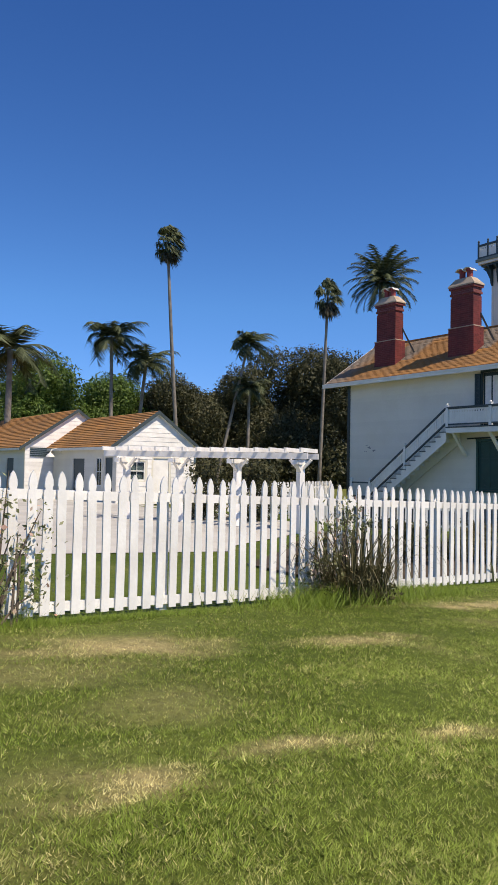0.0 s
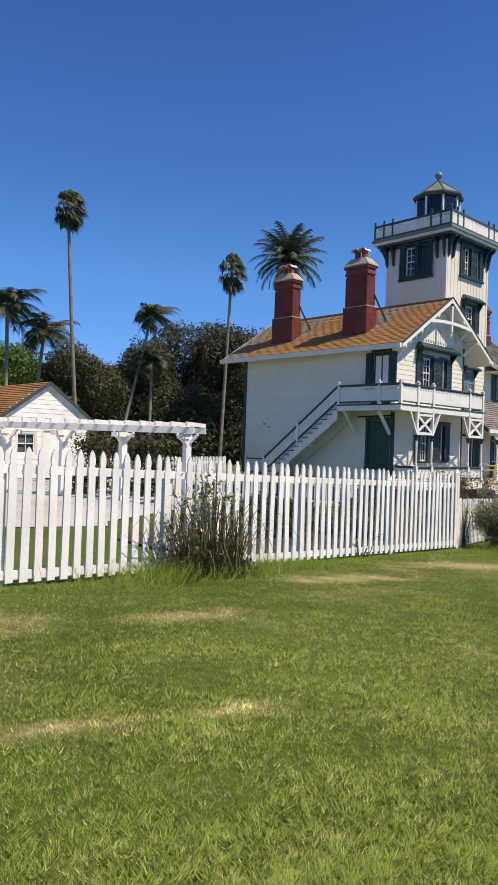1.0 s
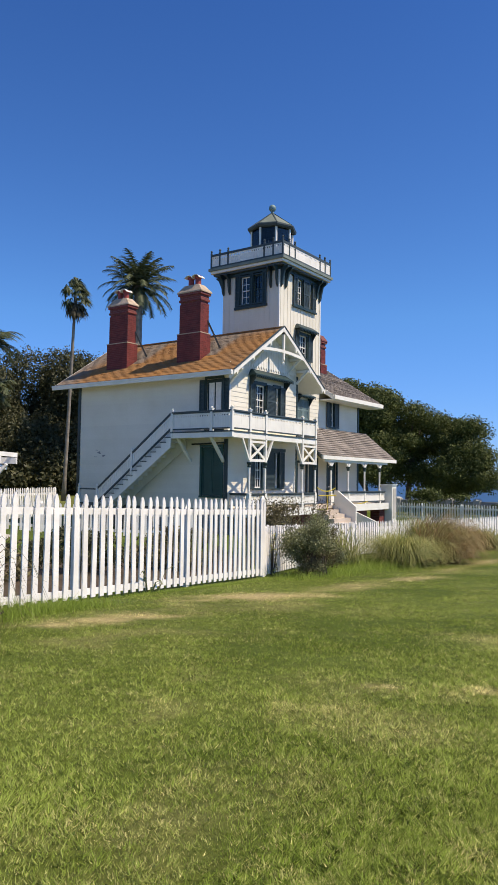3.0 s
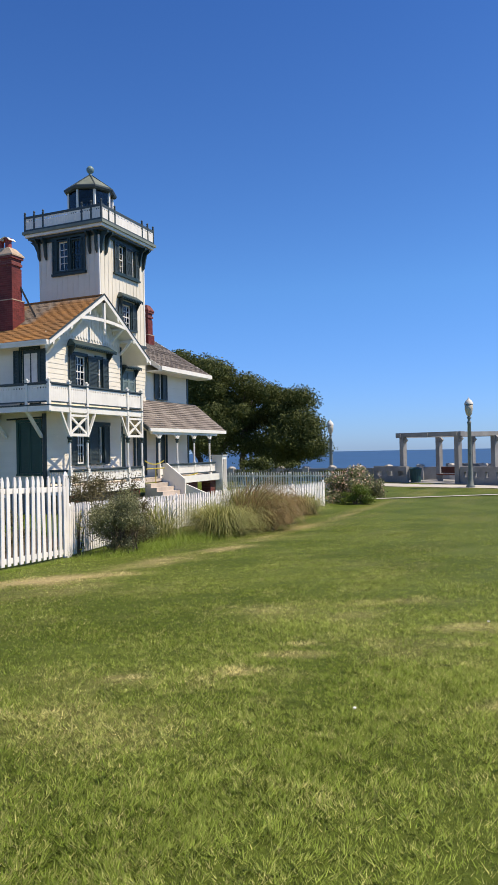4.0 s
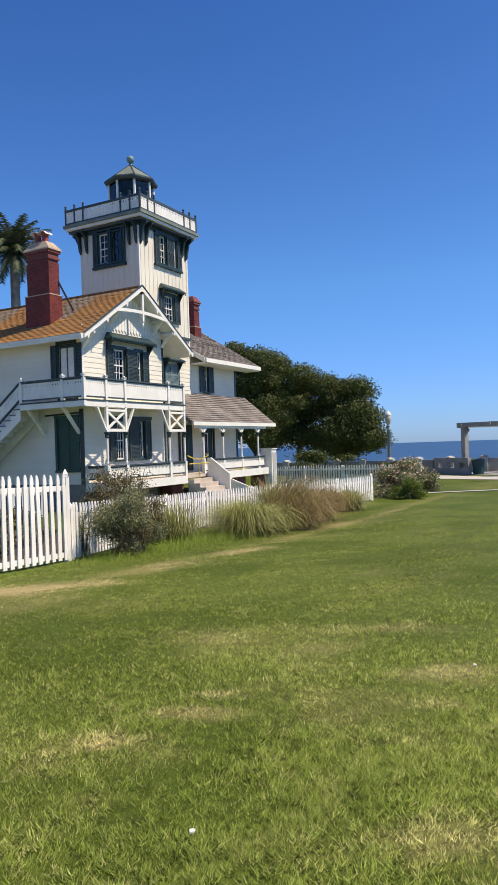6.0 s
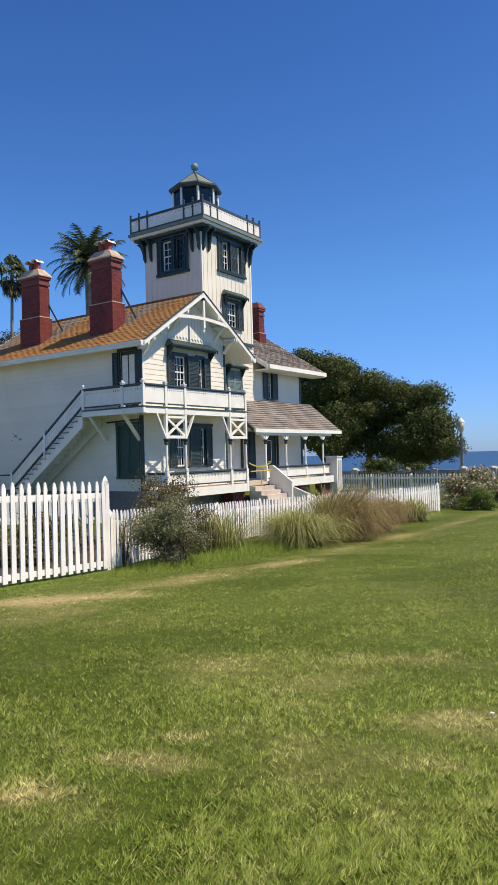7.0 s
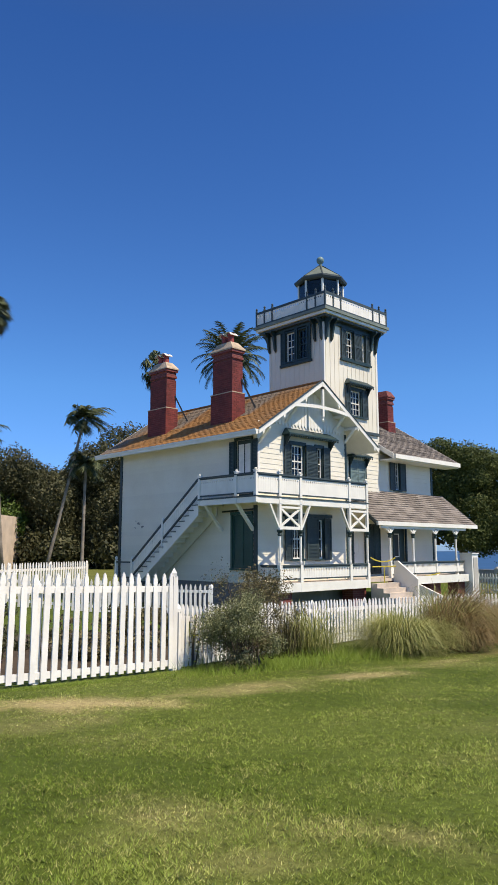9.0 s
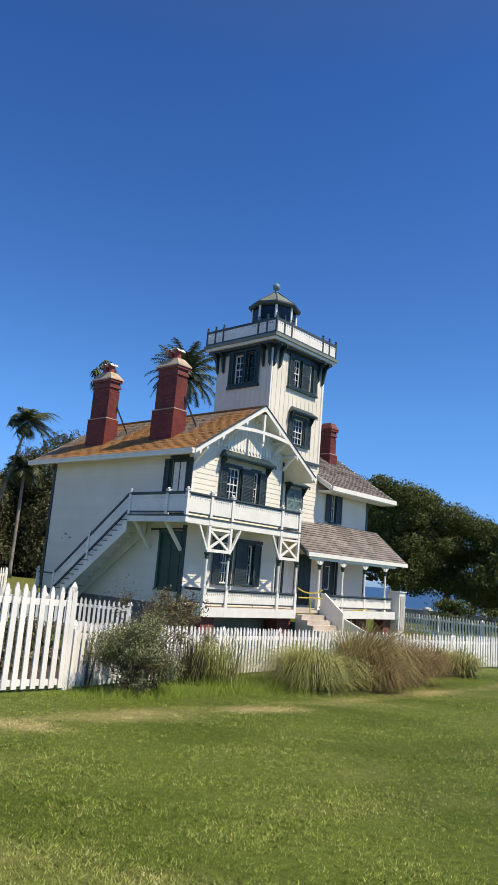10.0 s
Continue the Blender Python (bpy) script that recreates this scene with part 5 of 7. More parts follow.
def outside_stair():
    """The stair along the south wall, down from the balcony to a low landing."""
    x0, z0, x1, z1 = -16.95, BALC, -20.95, 0.90
    n = 16
    ya, yb = BY - 0.02, YS - 0.06
    saw = []
    for i in range(n):
        z = z0 + (z1 - z0) * (i + 1) / n - 0.016
        saw += [(x0 + (x1 - x0) * i / n, z), (x0 + (x1 - x0) * (i + 1) / n, z)]
    saw += [(x1 - 0.15, z1 - 0.02), (x1 - 0.15, z1 - 0.26), (x1 + 0.3, z1 - 0.22), (x0, z0 - 0.56)]
    st = part("stair_string", prism(bmesh.new(), saw, "y", ya - 0.02, ya + 0.03), M_WHITE, house, "cream saw-toothed stair string with dark treads")
    part("wall_string", prism(bmesh.new(), saw, "y", yb - 0.05, yb), M_WHITE, st)
    for i in range(n):
        x, z = x0 + (x1 - x0) * (i + 0.5) / n, z0 + (z1 - z0) * (i + 1) / n
        bm = bmesh.new()
        box(bm, x - 0.145, x + 0.15, ya + 0.031, yb, z - 0.015, z + 0.012)
        tr = part("tread", bm, M_WHITE, st)
        part("nosing", box(bmesh.new(), x - 0.16, x + 0.15, ya - 0.05, ya + 0.03, z - 0.014, z + 0.018), M_TRIM, tr)
        bm = bmesh.new()
        box(bm, x + 0.10, x + 0.12, ya + 0.03, yb, z + 0.021, z - 0.021 + (z0 - z1) / n)
        part("riser", bm, M_WHITE, st)
    bm = bmesh.new()
    bar(bm, (x0, ya, 4.56), (x1, ya, 1.62), 0.08, 0.07)
    part("handrail", bm, M_TRIM, st)
    bm = bmesh.new()
    bar(bm, (x0, ya, 4.56 - 0.58), (x1, ya, 1.62 - 0.56), 0.06, 0.06)
    part("bottom_rail", bm, M_TRIM, st)
    m = int((x0 - x1) / 0.11)
    sh = (4.56 - 1.62) / (x0 - x1)
    for i in range(m):
        x = x0 + (x1 - x0) * (i + 0.5) / m
        z = 4.56 - 0.56 + (x - x0) * sh
        mat = Matrix.Translation((x, ya, z)) @ Matrix(((1, 0, 0, 0), (0, 1, 0, 0), (sh, 0, 0.95, 0), (0, 0, 0, 1)))
        bm = bmesh.new()
        prism(bm, [(-0.05, 0), (0.05, 0), (0.05, 0.36), (0.028, 0.40), (0.05, 0.44), (0.05, 0.53), (-0.05, 0.53), (-0.05, 0.44), (-0.028, 0.40), (-0.05, 0.36)], "y", -0.011, 0.011)
        bm.transform(mat)
        part("baluster", bm, M_WHITE, st)
    for x, z in ((x1, 1.68), (-22.05, 1.68), (-19.0, 3.12)):
        bm = bmesh.new()
        box(bm, x - 0.05, x + 0.05, ya - 0.05, ya + 0.05, z - 1.0, z)
        lathe(bm, [(0.03, 0), (0.06, 0.05), (0.05, 0.12), (0.0, 0.16)], 8, (x, ya, z), False)
        part("newel", bm, M_WHITE, st)
    bm = bmesh.new()
    box(bm, -22.1, x1, ya, yb, 0.70, 0.80)
    for x in (-22.0, -21.1):
        box(bm, x - 0.06, x + 0.06, ya + 0.05, ya + 0.17, 0.0, 0.70)
        box(bm, x - 0.06, x + 0.06, yb - 0.17, yb - 0.05, 0.0, 0.70)
    part("landing", bm, M_FOUND, st)
    bm = bmesh.new()
    bar(bm, (-22.05, ya, 1.60), (x1, ya, 1.60), 0.07, 0.06)
    bar(bm, (-22.05, ya, 1.02), (x1, ya, 1.02), 0.05, 0.05)
    part("landing_rail", bm, M_TRIM, st)


def front_steps():
    """Steps from the porch down to the garden, with solid cheeks and barrier tape."""
    y0, y1 = 28.78, 30.30
    g = ground_z(-12.5, 29.5)
    n = 5
    bm = bmesh.new()
    for i in range(n):
        z = DECK - (DECK - g) * (i + 1) / (n + 1)
        box(bm, -14.0 + 0.28 * i, -14.0 + 0.28 * (i + 1), y0, y1, g - 0.1, z)
    part("front_steps", bm, M_STEP, house, "worn pinkish front steps")
    bm = bmesh.new()
    prism(bm, [(-14.02, g), (-14.02, 1.66), (-13.85, 1.66), (-12.95, 0.98), (-12.95, g)], "y", y1 + 0.004, y1 + 0.09)
    prism(bm, [(-14.02, g), (-14.02, DECK - 0.05), (-13.4, 0.75), (-12.3, 0.32), (-12.3, g)], "y", y1 + 0.75, y1 + 0.85)
    part("step_cheek", bm, M_WHITE, house)
    tape = empty("barrier", "yellow caution tape and pipe barrier across the porch steps", "barrier")
    bm = bmesh.new()
    tube(bm, [(-13.9, 28.75, 1.45), (-13.9, 30.25, 1.45)], [0.025, 0.025], 8)
    part("crossbar", bm, M_YELLOW, tape)
    bm = bmesh.new()
    tube(bm, [(-13.9, 29.5, 1.43), (-13.9, 29.5, 0.80)], [0.02, 0.02], 8)
    part("leg", bm, M_YELLOW, tape)
    for a, b, sag in (((-13.98, 28.76, 1.80), (-13.98, 30.36, 1.78), 0.16), ((-14.08, 30.5, 1.0), (-14.0, 33.6, 1.12), 0.08), ((-13.6, 30.4, 1.3), (-13.2, 30.42, 0.8), 0.1)):
        bm = bmesh.new()
        a, b = Vector(a), Vector(b)
        pts = [a.lerp(b, t) - Vector((0, 0, sag * 4 * t * (1 - t))) for t in (i / 10 for i in range(11))]
        for p, q in zip(pts, pts[1:]):
            bar(bm, p, q, 0.006, 0.045)
        part("tape", bm, M_YELLOW, tape)


wing()
porch()
balcony()
outside_stair()
front_steps()


def utility_cabinet():
    g = ground_z(-14.1, 36.4)
    cab = part("utility_cabinet", box(bmesh.new(), -14.45, -13.85, 36.0, 36.52, g - 0.02, 1.90), M_WHITE)
    tagged(cab, "tall white wooden cabinet with grey door panel beside the porch", "cabinet")
    bm = bmesh.new()
    box(bm, -13.85, -13.825, 36.10, 36.44, g + 0.25, 1.74)
    part("door", bm, M_CONC, cab, "grey recessed door panel")
    bm = bmesh.new()
    box(bm, -14.5, -13.80, 35.96, 36.56, 1.90, 1.94)
    part("lid", bm, M_WHITE, cab)


utility_cabinet()


# ---- fences ----
def picket_mesh(w, h, d):
    """A flat picket with shoulders and a pointed top."""
    t = h - 0.13
    pts = [(-w / 2, 0), (w / 2, 0), (w / 2, t - 0.05), (w / 2 - 0.012, t - 0.035), (w / 2 - 0.004, t), (w / 2 - 0.006, t + 0.05), (w * 0.24, t + 0.10), (0, h),
           (-w * 0.24, t + 0.10), (-w / 2 + 0.006, t + 0.05), (-w / 2 + 0.004, t), (-w / 2 + 0.012, t - 0.035), (-w / 2, t - 0.05)]
    bm = bmesh.new()
    prism(bm, pts, "y", -d / 2, d / 2)
    me = bpy.data.meshes.new("picket")
    bm.to_mesh(me)
    bm.free()
    me.materials.append(M_FENCE)
    return me


PICKET = picket_mesh(0.082, 1.3, 0.022)
SMALL = picket_mesh(0.075, 0.92, 0.022)


def fence(label, path, height, spacing, mesh, rails, post_every=2.3, group="", base=None, post_extra=0.0, panels=None):
    """A picket fence along a line of (x, y). height: at the start and the end. rails: heights as parts of the fence's height."""
    f = empty("picket_fence", label, "fence", group)
    rng = random.Random(len(path) * 7 + int(path[0][1] * 10))
    pts = [Vector((*p, 0)) for p in path]
    lens = [(b - a).length for a, b in zip(pts, pts[1:])]
    total = sum(lens)

    def at(s):
        for a, b, l in zip(pts, pts[1:], lens):
            if s <= l or b is pts[-1]:
                p = a.lerp(b, s / l)
                return p, (b - a).normalized()
            s -= l
    gz = base or ground_z
    h_of = lambda s: height[0] + (height[1] - height[0]) * s / total
    mh = max(v.co.z for v in mesh.vertices)
    n = int(total / spacing)
    row = [(i + 0.5) * total / n for i in range(n)]
    k = max(1, round(total / post_every))
    stops = [total * i / k for i in range(k + 1)]
    if panels:
        stops = [min(total, 1.0018 * (y - path[0][1])) for y in [path[0][1]] + [e for e, _ in panels]]
        row = [a + (i + 0.5) * (b - a) / c for a, b, (_, c) in zip(stops, stops[1:], panels) for i in range(c)]
    for s in row:
        p, d = at(s)
        nrm = Vector((-d.y, d.x, 0))
        if nrm.x < 0:
            nrm = -nrm
        turn = math.degrees(math.atan2(d.y, d.x))
        hz = h_of(s) + rng.uniform(-0.012, 0.012)
        q = p + nrm * 0.03
        piece("picket", mesh, pose(q.x, q.y, gz(p.x, p.y) + 0.035, rng.uniform(-0.6, 0.6), rng.uniform(-0.9, 0.9), turn) @ Matrix.Diagonal((rng.uniform(0.95, 1.05), 1, (hz - 0.035) / mh, 1)), f)
    for s in stops:
        p, d = at(s)
        z = gz(p.x, p.y)
        h = h_of(s) + post_extra + (0.06 if s == stops[-1] else 0)
        if panels and s != stops[-1]:
            h -= 0.12
            p = p + Vector((-0.062, 0, 0))
        bm = bmesh.new()
        box(bm, -0.043, 0.043, -0.043, 0.043, -0.1, h - 0.10)
        lathe(bm, [(0.06, h - 0.10), (0.058, h - 0.05), (0.01, h + 0.02)], 4)
        bm.transform(pose(p.x, p.y, z, 0, 0, math.degrees(math.atan2(d.y, d.x))))
        part("post", bm, M_FENCE, f)
    for r in rails:
        for s0, s1 in zip(stops, stops[1:]):
            m = 4
            bm = bmesh.new()
            for j in range(m):
                a, _ = at(s0 + (s1 - s0) * j / m)
                b, _ = at(s0 + (s1 - s0) * (j + 1) / m)
                sa, sb = s0 + (s1 - s0) * j / m, s0 + (s1 - s0) * (j + 1) / m
                bar(bm, (a.x, a.y, gz(a.x, a.y) + h_of(sa) * r), (b.x, b.y, gz(b.x, b.y) + h_of(sb) * r), 0.035, 0.085)
            part("rail", bm, M_FENCE, f)
    return f


fence("tall white painted picket fence along the lawn", [(-5.35, 0.6), (-5.50, 4.6), (-5.80, 8.6), (-6.22, 13.50)], (1.27, 1.42), 0.146, PICKET, (0.08, 0.84), 2.45, panels=((2.21, 11), (4.235, 14), (6.285, 14), (8.78, 15), (11.2, 15), (13.5, 15)))
fence("low white picket fence half hidden by shrubs and grasses", [(-6.27, 13.62), (-7.15, 16.6), (-7.75, 20.0), (-7.55, 24.0), (-6.7, 27.2), (-6.38, 29.0)], (0.95, 0.90), 0.125, SMALL, (0.16, 0.78), 2.2)
fence("white picket fence behind the house towards the cliff", [(-15.6, 38.9), (-9.0, 39.2), (-7.2, 38.6)], (0.95, 0.95), 0.135, SMALL, (0.2, 0.78), 2.2)
fence("white picket fence of the inner yard", [(-14.58, 21.41), (-17.2, 18.7), (-19.9, 16.0)], (0.98, 1.05), 0.14, SMALL, (0.2, 0.78), 2.2)
fence("white picket fence of the garage yard", [(-21.76, 21.28), (-19.6, 16.5), (-21.5, 13.6)], (1.12, 1.1), 0.14, SMALL, (0.2, 0.78), 2.2, base=lambda x, y: 0.54)


# ---- garage yard ----
def slope_roof(parent, name, x0, x1, ye, ze, yr, zr, mat, seed):
    """One slope between an eave line and a ridge, both along x."""
    s = math.hypot(yr - ye, zr - ze)
    sign = 1 if yr > ye else -1
    bm = bmesh.new()
    prism(bm, [(ye, ze - 0.02), (yr, zr - 0.02), (yr, zr - 0.14), (ye, ze - 0.14)], "x", x0, x1)
    rf = part(name, bm, M_WHITE, parent, "orange-brown shingle roof")
    shingles(rf, "roof_shingles", (x0, ye, ze - 0.015), (1, 0, 0), (0, (yr - ye) / s, (zr - ze) / s), x1 - x0, s, mat, None, 0.17, 0.3, seed)
    for x in (x0 - 0.04, x1):
        bm = bmesh.new()
        prism(bm, [(ye, ze + 0.02), (yr, zr + 0.02), (yr, zr - 0.16), (ye, ze - 0.16)], "x", x, x + 0.04)
        part("barge_board", bm, M_TRIM, rf)


def garage():
    global house
    keep = house
    g = empty("garage", "white clapboard outbuilding with orange-brown shingle roof", "outbuilding")
    house = g
    z0 = 0.45
    # gable towards the yard
    e = wall("wall", "E", -27.7, 14.35, 18.0, z0, 3.25, [(14.8, 15.6, 1.5, 2.35), (16.0, 16.8, z0, 2.5)])
    s = wall("wall", "S", 14.2, -35.2, -27.7, z0, 3.2, [(-32.6, -31.2, z0, 2.45), (-29.9, -29.3, 1.2, 2.5), (-28.9, -28.1, z0, 2.5)])
    bm = bmesh.new()
    prism(bm, [(14.22, 3.252), (18.1, 3.252), (16.16, 4.52)], "x", -27.88, -27.7)
    part("gable_wall", bm, M_FENCE, g)

    def span(z):
        i = max(0, (z - 3.2) / 0.72)
        return 14.2 + i, 18.1 - i
    # sun-facing boards take whiter paint than the shaded south boards: light put into colour
    siding(e, "E", -27.7, z0, 4.4, span, [(14.7, 15.7, 1.4, 2.45), (15.9, 16.9, z0, 2.6)], 0.2, M_FENCE)
    siding(s, "S", 14.2, z0, 3.1, lambda z: (-35.2, -27.7), [(-32.7, -31.1, z0, 2.55), (-30.0, -29.2, 1.1, 2.6), (-29.0, -28.0, z0, 2.6)], 0.2)
    wall("wall", "S", 18.18, -35.2, -27.9, z0, 3.2, [])
    for u0, u1, a, b, f, pl in ((14.8, 15.6, 1.5, 2.35, "E", -27.7), (-29.9, -29.3, 1.2, 2.5, "S", 14.2)):
        sash(f, pl, u0, u1, a, b, 2, 2, True, casing=False)
    for u0, u1, f, pl in ((16.0, 16.8, "E", -27.7), (-28.9, -28.1, "S", 14.2), (-32.6, -31.2, "S", 14.2)):
        bm = bmesh.new()
        face_box(bm, f, pl, u0, u1, z0, 2.5, -0.1, -0.05)
        part("door", bm, M_TRIM if f == "S" else M_FENCE, g, "dark grey-green door" if f == "S" else "white glazed door")
    slope_roof(g, "roof", -35.6, -27.56, 13.85, 2.98, 16.16, 4.64, M_SHINGLE, 31)
    slope_roof(g, "roof", -35.6, -27.56, 18.45, 2.98, 16.16, 4.64, M_SHINGLE, 32)
    # second, longer range to the west
    e2 = wall("wall", "E", -35.4, 12.9, 18.2, z0, 3.2, [])
    bm = bmesh.new()
    prism(bm, [(12.75, 3.202), (18.3, 3.202), (15.52, 4.95)], "x", -35.58, -35.4)
    part("gable_wall", bm, M_FENCE, g)
    # whiter sunlit copy again on this east gable, cream kept for the shaded south
    siding(e2, "E", -35.4, z0, 4.7, lambda z: (12.75 + max(0, (z - 3.2) / 0.63), 18.3 - max(0, (z - 3.2) / 0.63)), [], 0.2, M_FENCE)
    s2 = wall("wall", "S", 12.75, -48, -35.4, z0, 3.1, [(-38.4, -37.2, z0, 2.45)])
    siding(s2, "S", 12.75, z0, 3.05, lambda z: (-48, -35.4), [(-38.5, -37.1, z0, 2.5)], 0.2)
    bm = bmesh.new()
    face_box(bm, "S", 12.75, -38.4, -37.2, z0, 2.45, -0.1, -0.05)
    part("door", bm, M_TRIM, g, "dark grey-green door")
    slope_roof(g, "roof", -48.3, -35.26, 12.4, 2.98, 15.5, 5.10, M_SHINGLE, 33)
    slope_roof(g, "roof", -48.3, -35.26, 18.6, 2.98, 15.5, 5.10, M_SHINGLE, 34)
    for k in range(5):
        bm = bmesh.new()
        box(bm, -35.37, -35.33, 13.0, 14.0, 2.55 + 0.1 * k, 2.60 + 0.1 * k)
        part("vent_slat", bm, M_GREEN, g)
    # swan-neck lamps
    for x, y in ((-33.9, 14.1), (-40.0, 12.65)):
        lm = empty("wall_lamp", "white swan-neck barn lamp on the outbuilding wall", "lamp")
        bm = bmesh.new()
        tube(bm, [(x, y, 2.75), (x, y - 0.25, 2.95), (x, y - 0.5, 2.9), (x, y - 0.58, 2.72)], [0.025] * 4, 8)
        part("arm", bm, M_WHITE, lm)
        bm = bmesh.new()
        lathe(bm, [(0.22, 2.52), (0.19, 2.60), (0.06, 2.70), (0.04, 2.76)], 12, (x, y - 0.58, 0))
        part("shade", bm, M_WHITE, lm)
    house = keep


def garden_pergola():
    """White open pergola on T-shaped posts, from its near end back along the yard."""
    g = empty("pergola", "white wooden pergola with cross slats on braced posts", "pergola")
    a, b = Vector((-13.95, 13.50, 0)), Vector((-19.1, 10.05, 0))
    d = (b - a).normalized()
    nrm = Vector((-d.y, d.x, 0))
    length = (b - a).length
    base = lambda p: ground_z(p.x, p.y)
    for off in (-0.55, 0.55):
        bm = bmesh.new()
        bar(bm, a + nrm * off + Vector((0, 0, 2.50)), b + nrm * off + Vector((0, 0, 2.52)), 0.07, 0.16)
        part("beam", bm, M_FENCE, g)
    for i in range(15):
        p = a + d * (0.12 + (length - 0.24) * i / 14)
        bm = bmesh.new()
        bar(bm, p - nrm * 0.85 + Vector((0, 0, 2.655)), p + nrm * 0.85 + Vector((0, 0, 2.655)), 0.05, 0.11)
        part("slat", bm, M_FENCE, g)
    for s in (0.35, 2.2, 4.0, 5.75):
        p = a + d * s
        bm = bmesh.new()
        box(bm, p.x - 0.085, p.x + 0.085, p.y - 0.085, p.y + 0.085, base(p) - 0.05, 2.40)
        ps = part("post", bm, M_FENCE, g)
        bm = bmesh.new()
        bar(bm, p - nrm * 0.62 + Vector((0, 0, 2.33)), p + nrm * 0.62 + Vector((0, 0, 2.33)), 0.16, 0.12)
        for sg in (-1, 1):
            bar(bm, p + nrm * sg * 0.08 + Vector((0, 0, 2.08)), p + nrm * sg * 0.36 + Vector((0, 0, 2.28)), 0.07, 0.09, d)
            bar(bm, p + d * sg * 0.08 + Vector((0, 0, 2.16)), p + d * sg * 0.30 + Vector((0, 0, 2.40)), 0.07, 0.09, nrm)
        part("brace", bm, M_FENCE, ps)


garage()
garden_pergola()
bm = bmesh.new()
n = 26
row = []
for i in range(n):
    x = -11.2 - 22 * i / (n - 1)
    for y in (2.5 + (x + 11) * -0.10, 9.0 + 6.0 * step01(-11.2, -16, x)):
        row.append((x, y + (1.0 if y < 8 else 0)))
vs = [bm.verts.new((x, y, ground_z(x, y) + 0.014)) for x, y in row]
for i in range(n - 1):
    bm.faces.new((vs[2 * i], vs[2 * i + 2], vs[2 * i + 3], vs[2 * i + 1]))
ob = tagged(part("pavement", bm, M_CONC), "pale concrete yard in front of the outbuilding", "pavement", kind="structure")


# ---- cliff edge: shelter, parapet, lamps, path ----
def strip(name, pts, wid, mat, label, category, lift=0.02):
    bm = bmesh.new()
    vs = []
    m = 24
    for i in range(m + 1):
        t = i / m * (len(pts) - 1)
        k = min(int(t), len(pts) - 2)
        p = Vector(pts[k]).lerp(Vector(pts[k + 1]), t - k)
        d = (Vector(pts[k + 1]) - Vector(pts[k])).normalized()
        q = Vector((-d.y, d.x))
        for s in (-1, 1):
            c = p + q * s * wid / 2
            vs.append(bm.verts.new((c.x, c.y, ground_z(c.x, c.y) + lift)))
    for i in range(m):
        bm.faces.new((vs[2 * i], vs[2 * i + 1], vs[2 * i + 3], vs[2 * i + 2]))
    bmesh.ops.recalc_face_normals(bm, faces=bm.faces)
    return tagged(part(name, bm, mat), label, category, kind="structure")


strip("path", [(-12.0, 47.0), (-6.0, 43.2), (3.0, 40.6), (16.0, 38.5)], 2.6, M_CONC, "pale concrete path along the cliff", "path")
strip("kerb", [(-8.0, 30.6), (-1.3, 35.2), (9.0, 41.0)], 0.34, M_CONC, "narrow pale edging strip in the lawn", "kerb", 0.03)


def lamp_post(x, y, h, label):
    g = empty("street_lamp", label, "street lamp", "cliff lamps")
    z = ground_z(x, y)
    bm = bmesh.new()
    lathe(bm, [(0.22, 0), (0.22, 0.10), (0.15, 0.18), (0.13, 0.5), (0.115, 0.9), (0.085, h - 1.35), (0.11, h - 1.33), (0.11, h - 1.27), (0.07, h - 1.22), (0.07, h - 1.1), (0.13, h - 1.05), (0.06, h - 0.98)], 14, (x, y, z))
    part("post", bm, M_LAMP, g, smooth=True)
    bm = bmesh.new()
    lathe(bm, [(0.07, h - 0.98), (0.15, h - 0.85), (0.20, h - 0.60), (0.21, h - 0.36)], 14, (x, y, z))
    part("globe", bm, M_GLOBE, g, "frosted cream globe", True)
    bm = bmesh.new()
    lathe(bm, [(0.225, h - 0.36), (0.22, h - 0.30), (0.13, h - 0.16), (0.04, h - 0.08), (0.03, h - 0.03), (0.0, h)], 14, (x, y, z), False)
    part("finial_cap", bm, M_CURTAIN, g, "white pointed cap", True)


lamp_post(-2.33, 41.2, 4.62, "grey-green street lamp with acorn globe on the lawn")
lamp_post(-12.1, 49.3, 4.1, "grey-green street lamp with acorn globe behind the roses")


